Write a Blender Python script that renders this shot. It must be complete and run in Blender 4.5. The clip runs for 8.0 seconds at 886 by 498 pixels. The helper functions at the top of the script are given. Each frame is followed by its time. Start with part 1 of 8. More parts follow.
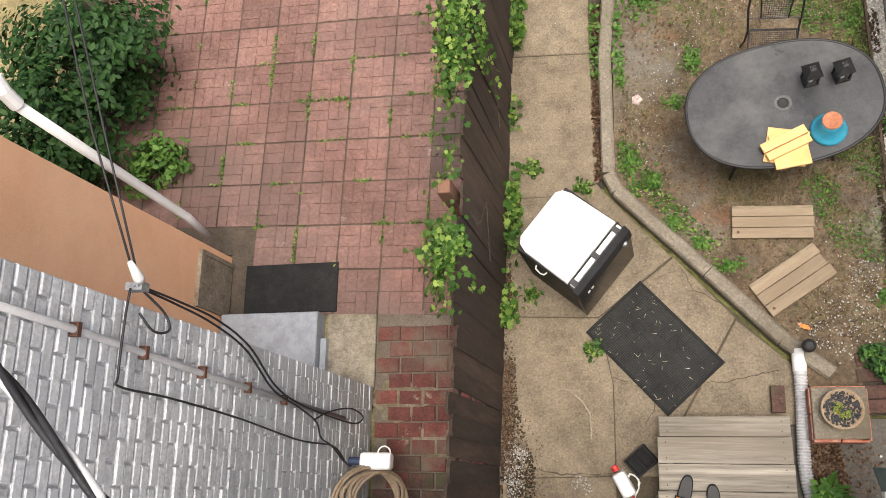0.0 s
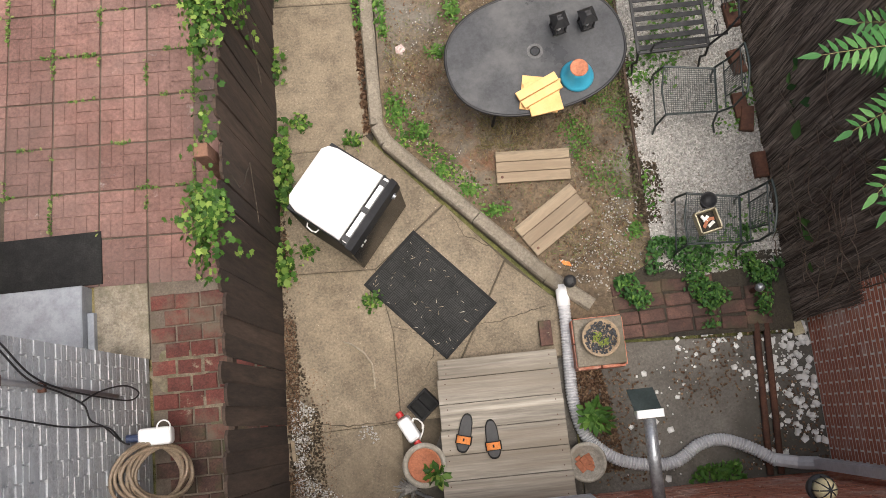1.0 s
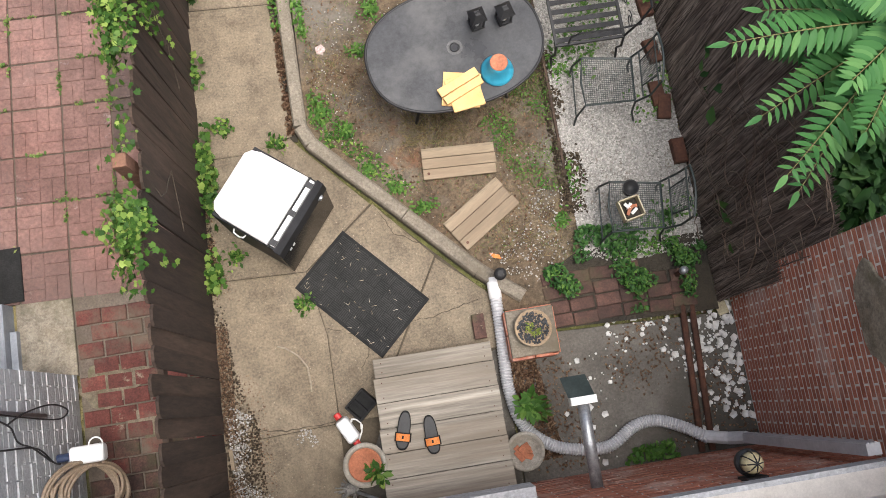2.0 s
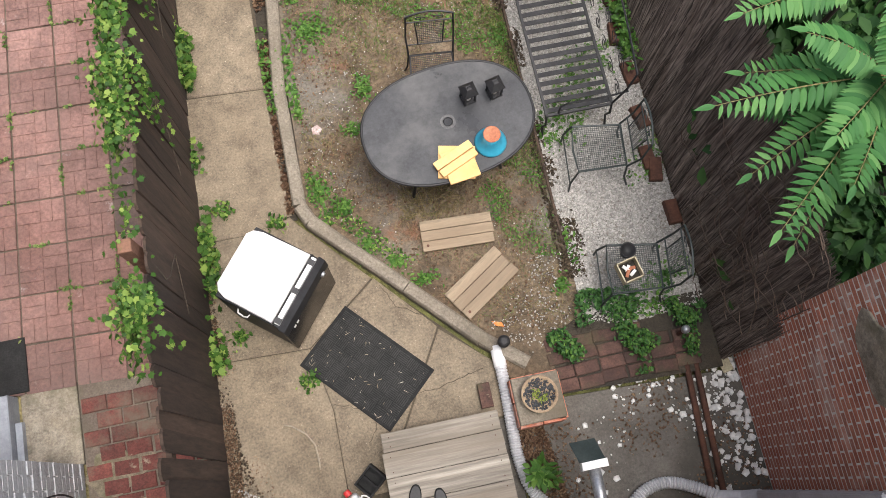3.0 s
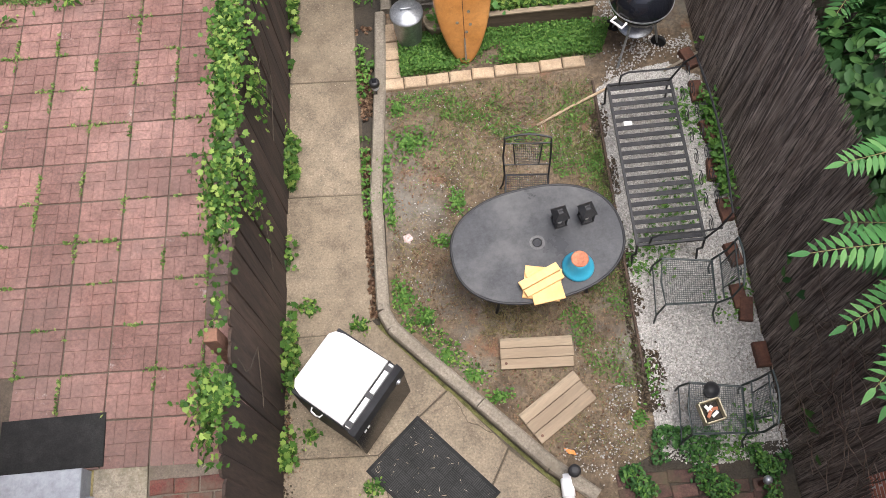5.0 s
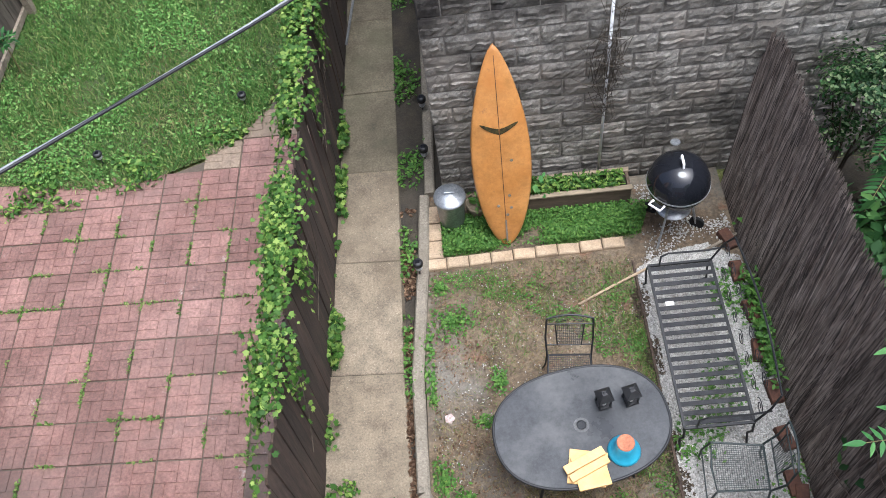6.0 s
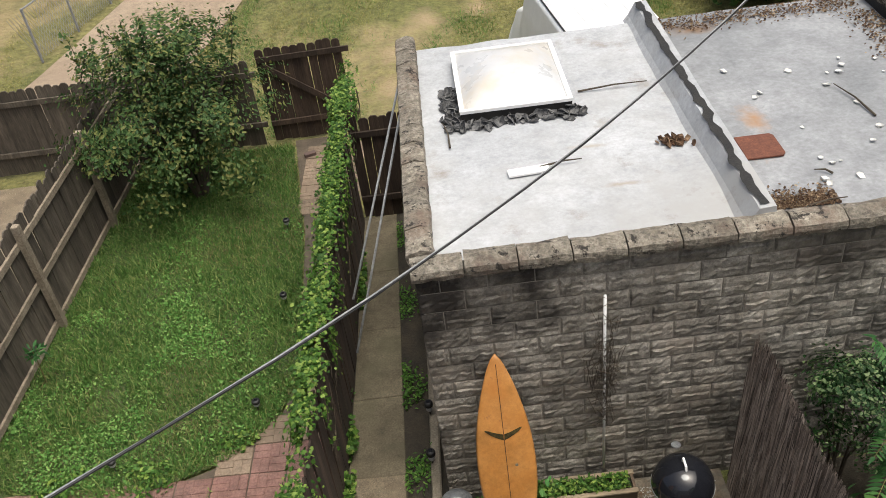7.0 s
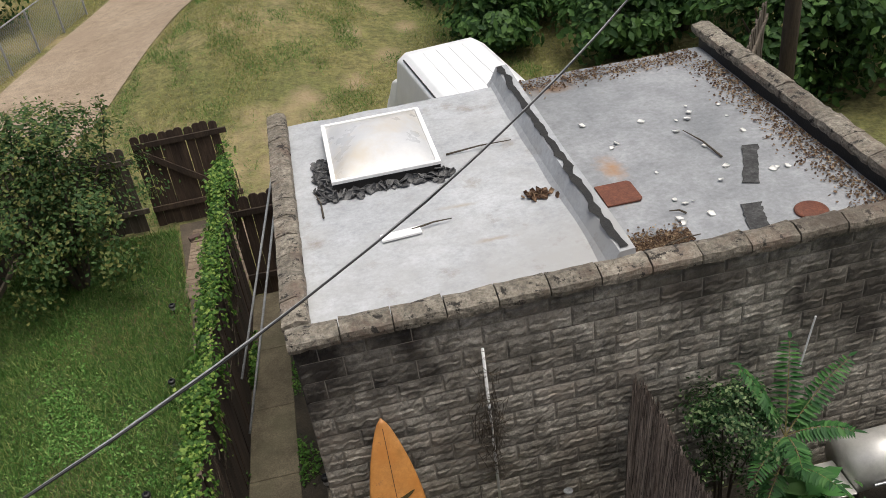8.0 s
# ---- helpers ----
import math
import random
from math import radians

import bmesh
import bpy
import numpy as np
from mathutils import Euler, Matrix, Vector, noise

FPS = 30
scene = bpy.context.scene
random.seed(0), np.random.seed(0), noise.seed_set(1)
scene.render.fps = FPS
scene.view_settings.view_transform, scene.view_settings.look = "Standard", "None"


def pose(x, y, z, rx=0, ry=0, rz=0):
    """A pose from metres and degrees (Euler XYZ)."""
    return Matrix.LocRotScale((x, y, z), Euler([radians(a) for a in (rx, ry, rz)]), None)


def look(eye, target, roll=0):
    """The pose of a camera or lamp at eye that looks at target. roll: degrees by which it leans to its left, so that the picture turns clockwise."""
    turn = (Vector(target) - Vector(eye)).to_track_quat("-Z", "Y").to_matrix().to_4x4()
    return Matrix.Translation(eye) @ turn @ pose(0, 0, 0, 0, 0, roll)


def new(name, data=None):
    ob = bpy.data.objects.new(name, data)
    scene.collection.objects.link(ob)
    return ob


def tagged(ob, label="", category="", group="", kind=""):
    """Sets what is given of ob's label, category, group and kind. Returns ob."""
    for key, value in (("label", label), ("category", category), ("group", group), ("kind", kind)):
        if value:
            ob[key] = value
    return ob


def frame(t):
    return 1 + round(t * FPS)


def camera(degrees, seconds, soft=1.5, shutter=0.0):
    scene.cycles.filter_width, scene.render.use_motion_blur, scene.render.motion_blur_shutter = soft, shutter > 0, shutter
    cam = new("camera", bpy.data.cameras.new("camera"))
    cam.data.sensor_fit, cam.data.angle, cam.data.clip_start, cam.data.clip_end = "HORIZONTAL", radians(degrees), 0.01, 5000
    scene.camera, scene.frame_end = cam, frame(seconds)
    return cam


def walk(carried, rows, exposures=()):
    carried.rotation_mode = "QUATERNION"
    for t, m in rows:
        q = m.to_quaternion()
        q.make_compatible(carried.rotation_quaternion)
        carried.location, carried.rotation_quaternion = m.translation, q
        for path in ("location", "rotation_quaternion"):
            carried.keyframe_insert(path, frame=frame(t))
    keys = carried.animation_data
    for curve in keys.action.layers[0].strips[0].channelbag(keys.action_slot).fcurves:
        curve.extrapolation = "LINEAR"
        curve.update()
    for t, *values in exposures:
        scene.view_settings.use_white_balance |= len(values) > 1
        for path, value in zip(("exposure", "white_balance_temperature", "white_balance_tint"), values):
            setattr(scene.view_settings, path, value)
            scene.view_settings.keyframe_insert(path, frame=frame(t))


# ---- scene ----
cam = camera(53.36, 8.0, soft=0.6)
PATH = [
    (0, pose(0.574, -0.074, 7.149, 15.46, 14.31, 1.02)),
    (0.2, pose(0.640, 0.081, 7.176, 12.68, 12.73, -2.23)),
    (0.5, pose(0.719, -0.008, 7.148, 12.11, 8.31, -4.97)),
    (0.7, pose(0.769, 0.041, 7.130, 11.15, 5.58, -5.82)),
    (1, pose(0.794, 0.030, 7.118, 10.66, 2.65, -5.76)),
    (1.5, pose(0.820, 0.025, 7.118, 10.06, 0.43, -6.67)),
    (1.7, pose(0.840, 0.041, 7.125, 9.80, -0.35, -7.71)),
    (2.8, pose(0.817, 0.024, 7.195, 13.94, -0.84, -11.88)),
    (3, pose(0.798, 0.018, 7.207, 15.02, -0.59, -11.94)),
    (3.5, pose(0.806, 0.042, 7.234, 17.77, 1.33, -10.58)),
    (4, pose(0.812, 0.046, 7.264, 20.63, 4.32, -6.20)),
    (4.2, pose(0.805, 0.053, 7.254, 21.51, 5.07, -4.49)),
    (5.3, pose(0.864, 0.050, 7.243, 22.87, 2.28, -5.06)),
    (5.5, pose(0.887, 0.069, 7.209, 24.04, 2.33, -5.68)),
    (5.8, pose(0.908, 0.099, 7.284, 28.58, 4.22, -4.94)),
    (6, pose(0.838, 0.108, 7.325, 33.34, 5.27, -3.46)),
    (6.2, pose(0.840, 0.054, 7.355, 39.00, 6.63, -2.35)),
    (6.5, pose(0.891, 0.090, 7.483, 45.16, 6.77, -1.78)),
    (6.8, pose(0.858, 0.025, 7.647, 49.56, 6.35, -3.28)),
    (7, pose(0.884, -0.064, 7.672, 52.27, 6.17, -3.63)),
    (7.2, pose(0.900, -0.153, 7.698, 54.39, 6.49, -4.07)),
    (7.5, pose(0.973, -0.226, 7.695, 56.40, 7.01, -4.96)),
    (7.7, pose(1.041, -0.232, 7.716, 56.20, 7.01, -6.63)),
    (8, pose(1.185, -0.224, 7.638, 56.05, 6.74, -11.27)),
]
walk(cam, PATH, [(0, 0.8, 6450, 7), (0.5, 0.4, 6700, 8), (1, 0.76, 6300, 8), (1.5, 0.9, 6100, 8), (3, 0.86, 6100, 9), (3.5, 0.9, 6150, 10), (4, 1.03, 6000, 12), (5.5, 0.93, 5950, 9), (6, 1.05, 5450, 7), (6.5, 0.78, 5300, 2), (7, 0.45, 6400, 4), (8, 0.12, 6300, 5)])
# ---------------------------------------------------------------- light
world = bpy.data.worlds.new("sky")
scene.world = world
world.use_nodes = True
wn = world.node_tree
sky = wn.nodes.new("ShaderNodeTexSky")
sky.sky_type = "NISHITA"
sky.sun_disc = False
sky.sun_elevation = radians(74)
sky.sun_rotation = radians(122)
sky.air_density, sky.dust_density, sky.ozone_density = 0.5, 9.0, 0.6
wn.links.new(sky.outputs[0], wn.nodes["Background"].inputs[0])
wn.nodes["Background"].inputs[1].default_value = 0.15
sun_data = bpy.data.lights.new("sun", "SUN")
sun_data.energy, sun_data.angle, sun_data.color = 1.1, radians(24), (1.0, 0.96, 0.9)
sun = new("sun", sun_data)
sun.matrix_world = look((0.6, -0.9, 8.2), (0, 0, 0))

# ---------------------------------------------------------------- helpers of this scene
rnd = random.Random(7)
rng = np.random.default_rng(11)


class Geo:
    """Vertices and faces of one mesh."""

    def __init__(self):
        self.v, self.f = [], []

    def add(self, verts, faces, m=None):
        n = len(self.v)
        self.v += [tuple(m @ Vector(p)) if m else tuple(p) for p in verts]
        self.f += [tuple(n + i for i in q) for q in faces]
        return self

    def box(self, x0, x1, y0, y1, z0, z1, m=None, ch=0.0):
        """A box; ch chamfers its upper edges."""
        return self.prism([(x0, y0), (x1, y0), (x1, y1), (x0, y1)], z0, z1, ch, m)

    def prism(self, poly, z0, z1, ch=0.0, m=None):
        k = len(poly)
        cx, cy = sum(p[0] for p in poly) / k, sum(p[1] for p in poly) / k
        low = [(x, y, z0) for x, y in poly]
        if ch:
            top = []
            for x, y in poly:
                d = math.hypot(x - cx, y - cy) or 1
                s = 1 - min(0.4, 1.4 * ch / d)
                top.append((cx + (x - cx) * s, cy + (y - cy) * s, z1))
            vs = low + [(x, y, z1 - ch) for x, y in poly] + top
            rings = 3
        else:
            vs = low + [(x, y, z1) for x, y in poly]
            rings = 2
        fs = [tuple(range(k - 1, -1, -1)), tuple(range((rings - 1) * k, rings * k))]
        for r in range(rings - 1):
            for i in range(k):
                j = (i + 1) % k
                fs.append((r * k + i, r * k + j, (r + 1) * k + j, (r + 1) * k + i))
        return self.add(vs, fs, m)

    def tube(self, pts, r, n=8, m=None, cap=True):
        """A round bar along pts; r is one radius or one for each point."""
        pts = [Vector(p) for p in pts]
        rs = r if isinstance(r, (list, tuple)) else [r] * len(pts)
        vs, fs = [], []
        side = None
        for i, p in enumerate(pts):
            d = (pts[min(i + 1, len(pts) - 1)] - pts[max(i - 1, 0)]).normalized()
            if side is None:
                side = d.orthogonal().normalized()
            side = (side - d * side.dot(d)).normalized()
            up = d.cross(side)
            vs += [p + (side * math.cos(a) + up * math.sin(a)) * rs[i] for a in [2 * math.pi * k / n for k in range(n)]]
        for i in range(len(pts) - 1):
            for k in range(n):
                j = (k + 1) % n
                fs.append((i * n + k, i * n + j, (i + 1) * n + j, (i + 1) * n + k))
        if cap:
            fs.append(tuple(range(n - 1, -1, -1)))
            fs.append(tuple((len(pts) - 1) * n + k for k in range(n)))
        return self.add(vs, fs, m)

    def bar(self, a, b, w, h, m=None):
        """A square bar from a to b, w wide and h high."""
        a, b = Vector(a), Vector(b)
        q = (b - a).to_track_quat("X", "Z").to_matrix().to_4x4()
        t = Matrix.Translation(a) @ q
        return self.box(0, (b - a).length, -w / 2, w / 2, -h / 2, h / 2, (m @ t) if m else t)

    def lathe(self, prof, n=24, m=None):
        """prof (radius, height) turned round the z axis."""
        vs, fs = [], []
        for r, z in prof:
            vs += [(r * math.cos(2 * math.pi * k / n), r * math.sin(2 * math.pi * k / n), z) for k in range(n)]
        for i in range(len(prof) - 1):
            for k in range(n):
                j = (k + 1) % n
                fs.append((i * n + k, i * n + j, (i + 1) * n + j, (i + 1) * n + k))
        if prof[0][0] > 1e-4:
            fs.append(tuple(range(n - 1, -1, -1)))
        if prof[-1][0] > 1e-4:
            fs.append(tuple((len(prof) - 1) * n + k for k in range(n)))
        return self.add(vs, fs, m)

    def mesh(self, name, mat, smooth=False):
        me = bpy.data.meshes.new(name)
        me.from_pydata(self.v, [], self.f)
        me.materials.append(mat)
        if smooth:
            me.polygons.foreach_set("use_smooth", [True] * len(me.polygons))
        me.update()
        return me


def thing(name, label, category, x=0, y=0, z=0, group=""):
    e = new(name)
    e.location = (x, y, z)
    e.empty_display_size = 0.1
    return tagged(e, label, category, group)


def part(name, geo, mat, parent, label="", smooth=False):
    """One mesh under a thing or part; its coordinates are those of the thing's own frame."""
    ob = new(name, geo if isinstance(geo, bpy.types.Mesh) else geo.mesh(name, mat, smooth))
    ob.parent = parent
    if label:
        ob["label"] = label
    return ob


def single(name, geo, mat, label, category="", kind="", group="", smooth=False, loc=(0, 0, 0)):
    ob = new(name, geo.mesh(name, mat, smooth))
    ob.location = loc
    return tagged(ob, label, category, group, kind)


def bevel(ob, w, seg=2):
    md = ob.modifiers.new("bevel", "BEVEL")
    md.width, md.segments, md.limit_method = w, seg, "ANGLE"
    return ob


# ---------------------------------------------------------------- materials
def ramp(nt, fac, stops):
    r = nt.nodes.new("ShaderNodeValToRGB")
    el = r.color_ramp.elements
    while len(el) < len(stops):
        el.new(0.5)
    for e, (p, c) in zip(el, stops):
        e.position, e.color = p, (*c, 1)
    nt.links.new(fac, r.inputs[0])
    return r.outputs[0]


def noise_tex(nt, co, scale, detail=6, rough=0.6, stretch=None):
    if stretch:
        mp = nt.nodes.new("ShaderNodeMapping")
        mp.inputs["Scale"].default_value = stretch
        nt.links.new(co, mp.inputs[0])
        co = mp.outputs[0]
    t = nt.nodes.new("ShaderNodeTexNoise")
    t.inputs["Scale"].default_value, t.inputs["Detail"].default_value, t.inputs["Roughness"].default_value = scale, detail, rough
    nt.links.new(co, t.inputs["Vector"])
    return t.outputs[0]


def mixc(nt, fac, a, b, mode="MIX"):
    m = nt.nodes.new("ShaderNodeMix")
    m.data_type, m.blend_type = "RGBA", mode
    for sock, val in ((m.inputs[0], fac), (m.inputs[6], a), (m.inputs[7], b)):
        if hasattr(val, "is_output"):
            nt.links.new(val, sock)
        elif isinstance(val, (int, float)):
            sock.default_value = val
        else:
            sock.default_value = (*val, 1)
    return m.outputs[2]


def surface(name, c1, c2, scale=3.0, c3=None, fine=60.0, rough=0.85, metal=0.0, bump=0.3, depth=0.01, vary=0.0, stretch=None,
            grain=0.42, spots=None, local=False, island=False, spot_at=(0.6, 0.68), spot_scale=2.0, coat=0.0, rough2=None, spec=0.5, mottle=0.3, spot_rough=0.75):
    """Two-scale procedural surface: c1 to c2 in patches, darker fine grain, c3 stains, spots, per-object variation."""
    m = bpy.data.materials.new(name)
    m.use_nodes = True
    nt = m.node_tree
    bs = nt.nodes["Principled BSDF"]
    if local:
        co = nt.nodes.new("ShaderNodeTexCoord").outputs["Object"]
    else:
        co = nt.nodes.new("ShaderNodeNewGeometry").outputs["Position"]
    big = noise_tex(nt, co, scale, 5, 0.6, stretch)
    col = ramp(nt, big, [(0.32, c1), (0.68, c2)])
    if mottle:
        mid = noise_tex(nt, co, max(2.3 * scale, 4.0), 9, 0.78, stretch)
        col = mixc(nt, 1.0, col, ramp(nt, mid, [(0.36, (1 - mottle,) * 3), (0.58, (1 + 0.0,) * 3)]), "MULTIPLY")
    small = noise_tex(nt, co, fine, 4, 0.7, stretch)
    g = ramp(nt, small, [(0.3, (1 - grain,) * 3), (0.7, (1 + 0.0,) * 3)])
    col = mixc(nt, 1.0, col, g, "MULTIPLY")
    if c3:
        s = noise_tex(nt, co, scale * 0.37, 7, 0.7, stretch)
        col = mixc(nt, ramp(nt, s, [(0.5, (0, 0, 0)), (0.66, (1, 1, 1))]), col, c3)
    if spots:
        s = noise_tex(nt, co, spot_scale, 8, spot_rough)
        col = mixc(nt, ramp(nt, s, [(spot_at[0], (0, 0, 0)), (spot_at[1], (1, 1, 1))]), col, spots)
    if vary:
        if island:
            v = nt.nodes.new("ShaderNodeNewGeometry").outputs["Random Per Island"]
        else:
            v = nt.nodes.new("ShaderNodeObjectInfo").outputs["Random"]
        k = ramp(nt, v, [(0.0, (1 - vary,) * 3), (1.0, (1 + 0.0,) * 3)])
        col = mixc(nt, 1.0, col, k, "MULTIPLY")
    nt.links.new(col, bs.inputs["Base Color"])
    bs.inputs["Metallic"].default_value = metal
    if rough2 is None:
        rough2 = min(1, rough + 0.1)
    rr = ramp(nt, big, [(0.3, (rough,) * 3), (0.7, (rough2,) * 3)])
    nt.links.new(rr, bs.inputs["Roughness"])
    bs.inputs["Coat Weight"].default_value = coat
    bs.inputs["Specular IOR Level"].default_value = spec
    if bump:
        b = nt.nodes.new("ShaderNodeBump")
        b.inputs["Strength"].default_value, b.inputs["Distance"].default_value = bump, depth
        nt.links.new(small, b.inputs["Height"])
        nt.links.new(b.outputs[0], bs.inputs["Normal"])
    return m


def leafy(name, c1, c2, c3, rough=0.6, single_leaf=False):
    """Leaves: colour by leaf, partly letting light through."""
    m = bpy.data.materials.new(name)
    m.use_nodes = True
    nt = m.node_tree
    bs = nt.nodes["Principled BSDF"]
    v = nt.nodes.new("ShaderNodeObjectInfo").outputs["Random"] if single_leaf else nt.nodes.new("ShaderNodeNewGeometry").outputs["Random Per Island"]
    col = ramp(nt, v, [(0.0, c1), (0.6, c2), (1.0, c3)])
    bs.inputs["Specular IOR Level"].default_value = 0.3
    nt.links.new(col, bs.inputs["Base Color"])
    bs.inputs["Roughness"].default_value = rough
    tr = nt.nodes.new("ShaderNodeBsdfTranslucent")
    nt.links.new(col, tr.inputs[0])
    mx = nt.nodes.new("ShaderNodeMixShader")
    mx.inputs[0].default_value = 0.3
    nt.links.new(bs.outputs[0], mx.inputs[1])
    nt.links.new(tr.outputs[0], mx.inputs[2])
    nt.links.new(mx.outputs[0], nt.nodes["Material Output"].inputs[0])
    return m


M_SOIL = surface("soil", (0.15, 0.1, 0.056), (0.31, 0.238, 0.155), 1.1, c3=(0.2, 0.187, 0.16), fine=28, bump=0.9, depth=0.03, grain=0.62, mottle=0.55, spots=(0.2, 0.088, 0.044), spot_scale=1.5, spot_at=(0.57, 0.7))
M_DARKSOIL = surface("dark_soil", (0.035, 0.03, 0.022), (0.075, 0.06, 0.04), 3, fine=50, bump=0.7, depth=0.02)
M_FIELD = surface("field_grass", (0.16, 0.18, 0.045), (0.3, 0.265, 0.1), 0.3, c3=(0.38, 0.29, 0.165), fine=7, bump=0.9, depth=0.1, grain=0.6, mottle=0.4)
M_LAWN = surface("lawn_soil", (0.055, 0.09, 0.024), (0.11, 0.12, 0.04), 1.1, fine=40, bump=0.6, depth=0.03, mottle=0.4)
M_CONC = surface("concrete", (0.24, 0.188, 0.125), (0.39, 0.322, 0.228), 0.9, c3=(0.145, 0.113, 0.074), fine=55, bump=0.6, depth=0.01, vary=0.12, grain=0.52, mottle=0.42, spots=(0.52, 0.45, 0.34), spot_scale=60, spot_at=(0.62, 0.66))
M_CONCDARK = surface("dirty_concrete", (0.12, 0.108, 0.09), (0.23, 0.21, 0.18), 1.3, c3=(0.065, 0.058, 0.046), fine=45, bump=0.5, depth=0.008, grain=0.5, mottle=0.35, spots=(0.38, 0.35, 0.29), spot_scale=34, spot_at=(0.63, 0.67))
M_KERB = surface("kerb_concrete", (0.24, 0.205, 0.155), (0.36, 0.315, 0.245), 2.2, c3=(0.13, 0.11, 0.075), fine=50, bump=0.5, depth=0.01, grain=0.55)
M_DRIVE = surface("driveway", (0.34, 0.26, 0.18), (0.44, 0.35, 0.255), 0.6, c3=(0.25, 0.19, 0.135), fine=30, bump=0.2, depth=0.01, mottle=0.3)
M_PAVER = surface("red_paver", (0.25, 0.125, 0.1), (0.43, 0.26, 0.22), 0.8, c3=(0.155, 0.105, 0.09), fine=34, bump=0.6, depth=0.01, vary=0.32, grain=0.5, mottle=0.38, spots=(0.52, 0.46, 0.43), spot_scale=3.0, spot_at=(0.63, 0.74))
M_JOINT = surface("joint_sand", (0.08, 0.062, 0.045), (0.15, 0.12, 0.085), 3, fine=60, bump=0.5, depth=0.01)
M_REDBRICK = surface("old_red_brick", (0.15, 0.045, 0.035), (0.27, 0.085, 0.065), 4.5, c3=(0.16, 0.125, 0.09), fine=60, bump=0.5, depth=0.006, vary=0.4, grain=0.5, spots=(0.34, 0.29, 0.21), spot_scale=2.2, spot_at=(0.58, 0.64))
M_MORTAR = surface("mortar", (0.72, 0.68, 0.62), (0.82, 0.79, 0.73), 3, fine=70, bump=0.4, depth=0.005, grain=0.15, mottle=0.15)
M_WALLBRICK = surface("wall_brick", (0.52, 0.17, 0.095), (0.7, 0.31, 0.2), 6, c3=(0.66, 0.46, 0.37), fine=60, bump=0.4, depth=0.005, vary=0.3, grain=0.35, mottle=0.2)
M_GREYBRICK = surface("grey_painted_brick", (0.64, 0.67, 0.7), (0.8, 0.82, 0.84), 6, c3=(0.54, 0.57, 0.6), fine=50, bump=0.45, depth=0.008, vary=0.25, spots=(0.55, 0.45, 0.35), spot_scale=9, spot_at=(0.68, 0.71), rough=0.45, mottle=0.2)
M_GREYMORTAR = surface("grey_mortar", (0.6, 0.63, 0.66), (0.76, 0.78, 0.8), 3, fine=60, bump=0.4, depth=0.005, mottle=0.2)
M_STUCCO = surface("orange_stucco", (0.8, 0.46, 0.27), (0.86, 0.53, 0.33), 1.5, fine=70, bump=0.4, depth=0.005, grain=0.12, mottle=0.08)
M_BLOCK = surface("rockface_block", (0.26, 0.235, 0.19), (0.66, 0.615, 0.53), 4, c3=(0.28, 0.245, 0.2), fine=40, bump=0.6, depth=0.015, vary=0.42, grain=0.5, mottle=0.6, spots=(0.035, 0.03, 0.025), spot_scale=0.8, spot_at=(0.53, 0.65), spot_rough=0.6)
M_BLOCKMORTAR = surface("block_mortar", (0.24, 0.22, 0.185), (0.36, 0.33, 0.28), 3, c3=(0.1, 0.09, 0.075), fine=40, bump=0.5, depth=0.01)
M_COPING = surface("coping_stone", (0.33, 0.285, 0.22), (0.54, 0.49, 0.4), 6, c3=(0.17, 0.125, 0.095), fine=26, bump=1.0, depth=0.03, vary=0.35, spots=(0.03, 0.026, 0.021), spot_scale=7, spot_at=(0.56, 0.6), grain=0.6, mottle=0.55)
M_ROOF = surface("silver_roof", (0.4, 0.415, 0.435), (0.51, 0.525, 0.545), 0.7, c3=(0.34, 0.34, 0.335), fine=22, bump=0.2, depth=0.004, grain=0.2, rough=0.6, mottle=0.25, spots=(0.22, 0.19, 0.15), spot_scale=1.7, spot_at=(0.57, 0.76))
M_ROOFGREY = surface("grey_roof", (0.24, 0.25, 0.26), (0.38, 0.39, 0.405), 0.8, c3=(0.15, 0.155, 0.16), fine=20, bump=0.2, depth=0.004, grain=0.3, rough=0.45, mottle=0.25, spots=(0.3, 0.2, 0.11), spot_scale=0.9, spot_at=(0.66, 0.8))
M_TAR = surface("tar", (0.012, 0.012, 0.012), (0.03, 0.028, 0.025), 6, fine=40, bump=0.5, depth=0.01, rough=0.6)
M_FENCE = surface("brown_fence_board", (0.058, 0.036, 0.025), (0.13, 0.087, 0.06), 5, fine=30, bump=0.7, depth=0.008, vary=0.5, stretch=(1, 1, 0.12), grain=0.5, mottle=0.4)
M_POST = surface("red_brown_post", (0.2, 0.1, 0.06), (0.32, 0.17, 0.11), 6, fine=40, bump=0.4, depth=0.004)
M_OLDFENCE = surface("weathered_fence_board", (0.1, 0.083, 0.064), (0.2, 0.168, 0.13), 5, fine=40, bump=0.6, depth=0.006, vary=0.35, stretch=(1, 1, 0.12), mottle=0.35)
M_RAIL = surface("weathered_rail", (0.27, 0.22, 0.16), (0.4, 0.34, 0.255), 5, fine=40, bump=0.4, depth=0.004, vary=0.2, mottle=0.35)
M_DECK = surface("deck_board", (0.36, 0.315, 0.25), (0.55, 0.5, 0.42), 3, c3=(0.25, 0.21, 0.16), fine=15, bump=0.7, depth=0.008, vary=0.22, stretch=(0.1, 2.2, 1), grain=0.5, mottle=0.35)
M_PLANK = surface("loose_plank", (0.33, 0.26, 0.17), (0.45, 0.36, 0.25), 4, c3=(0.24, 0.18, 0.12), fine=25, bump=0.4, depth=0.004, vary=0.15, stretch=(0.25, 1.5, 1), local=True)
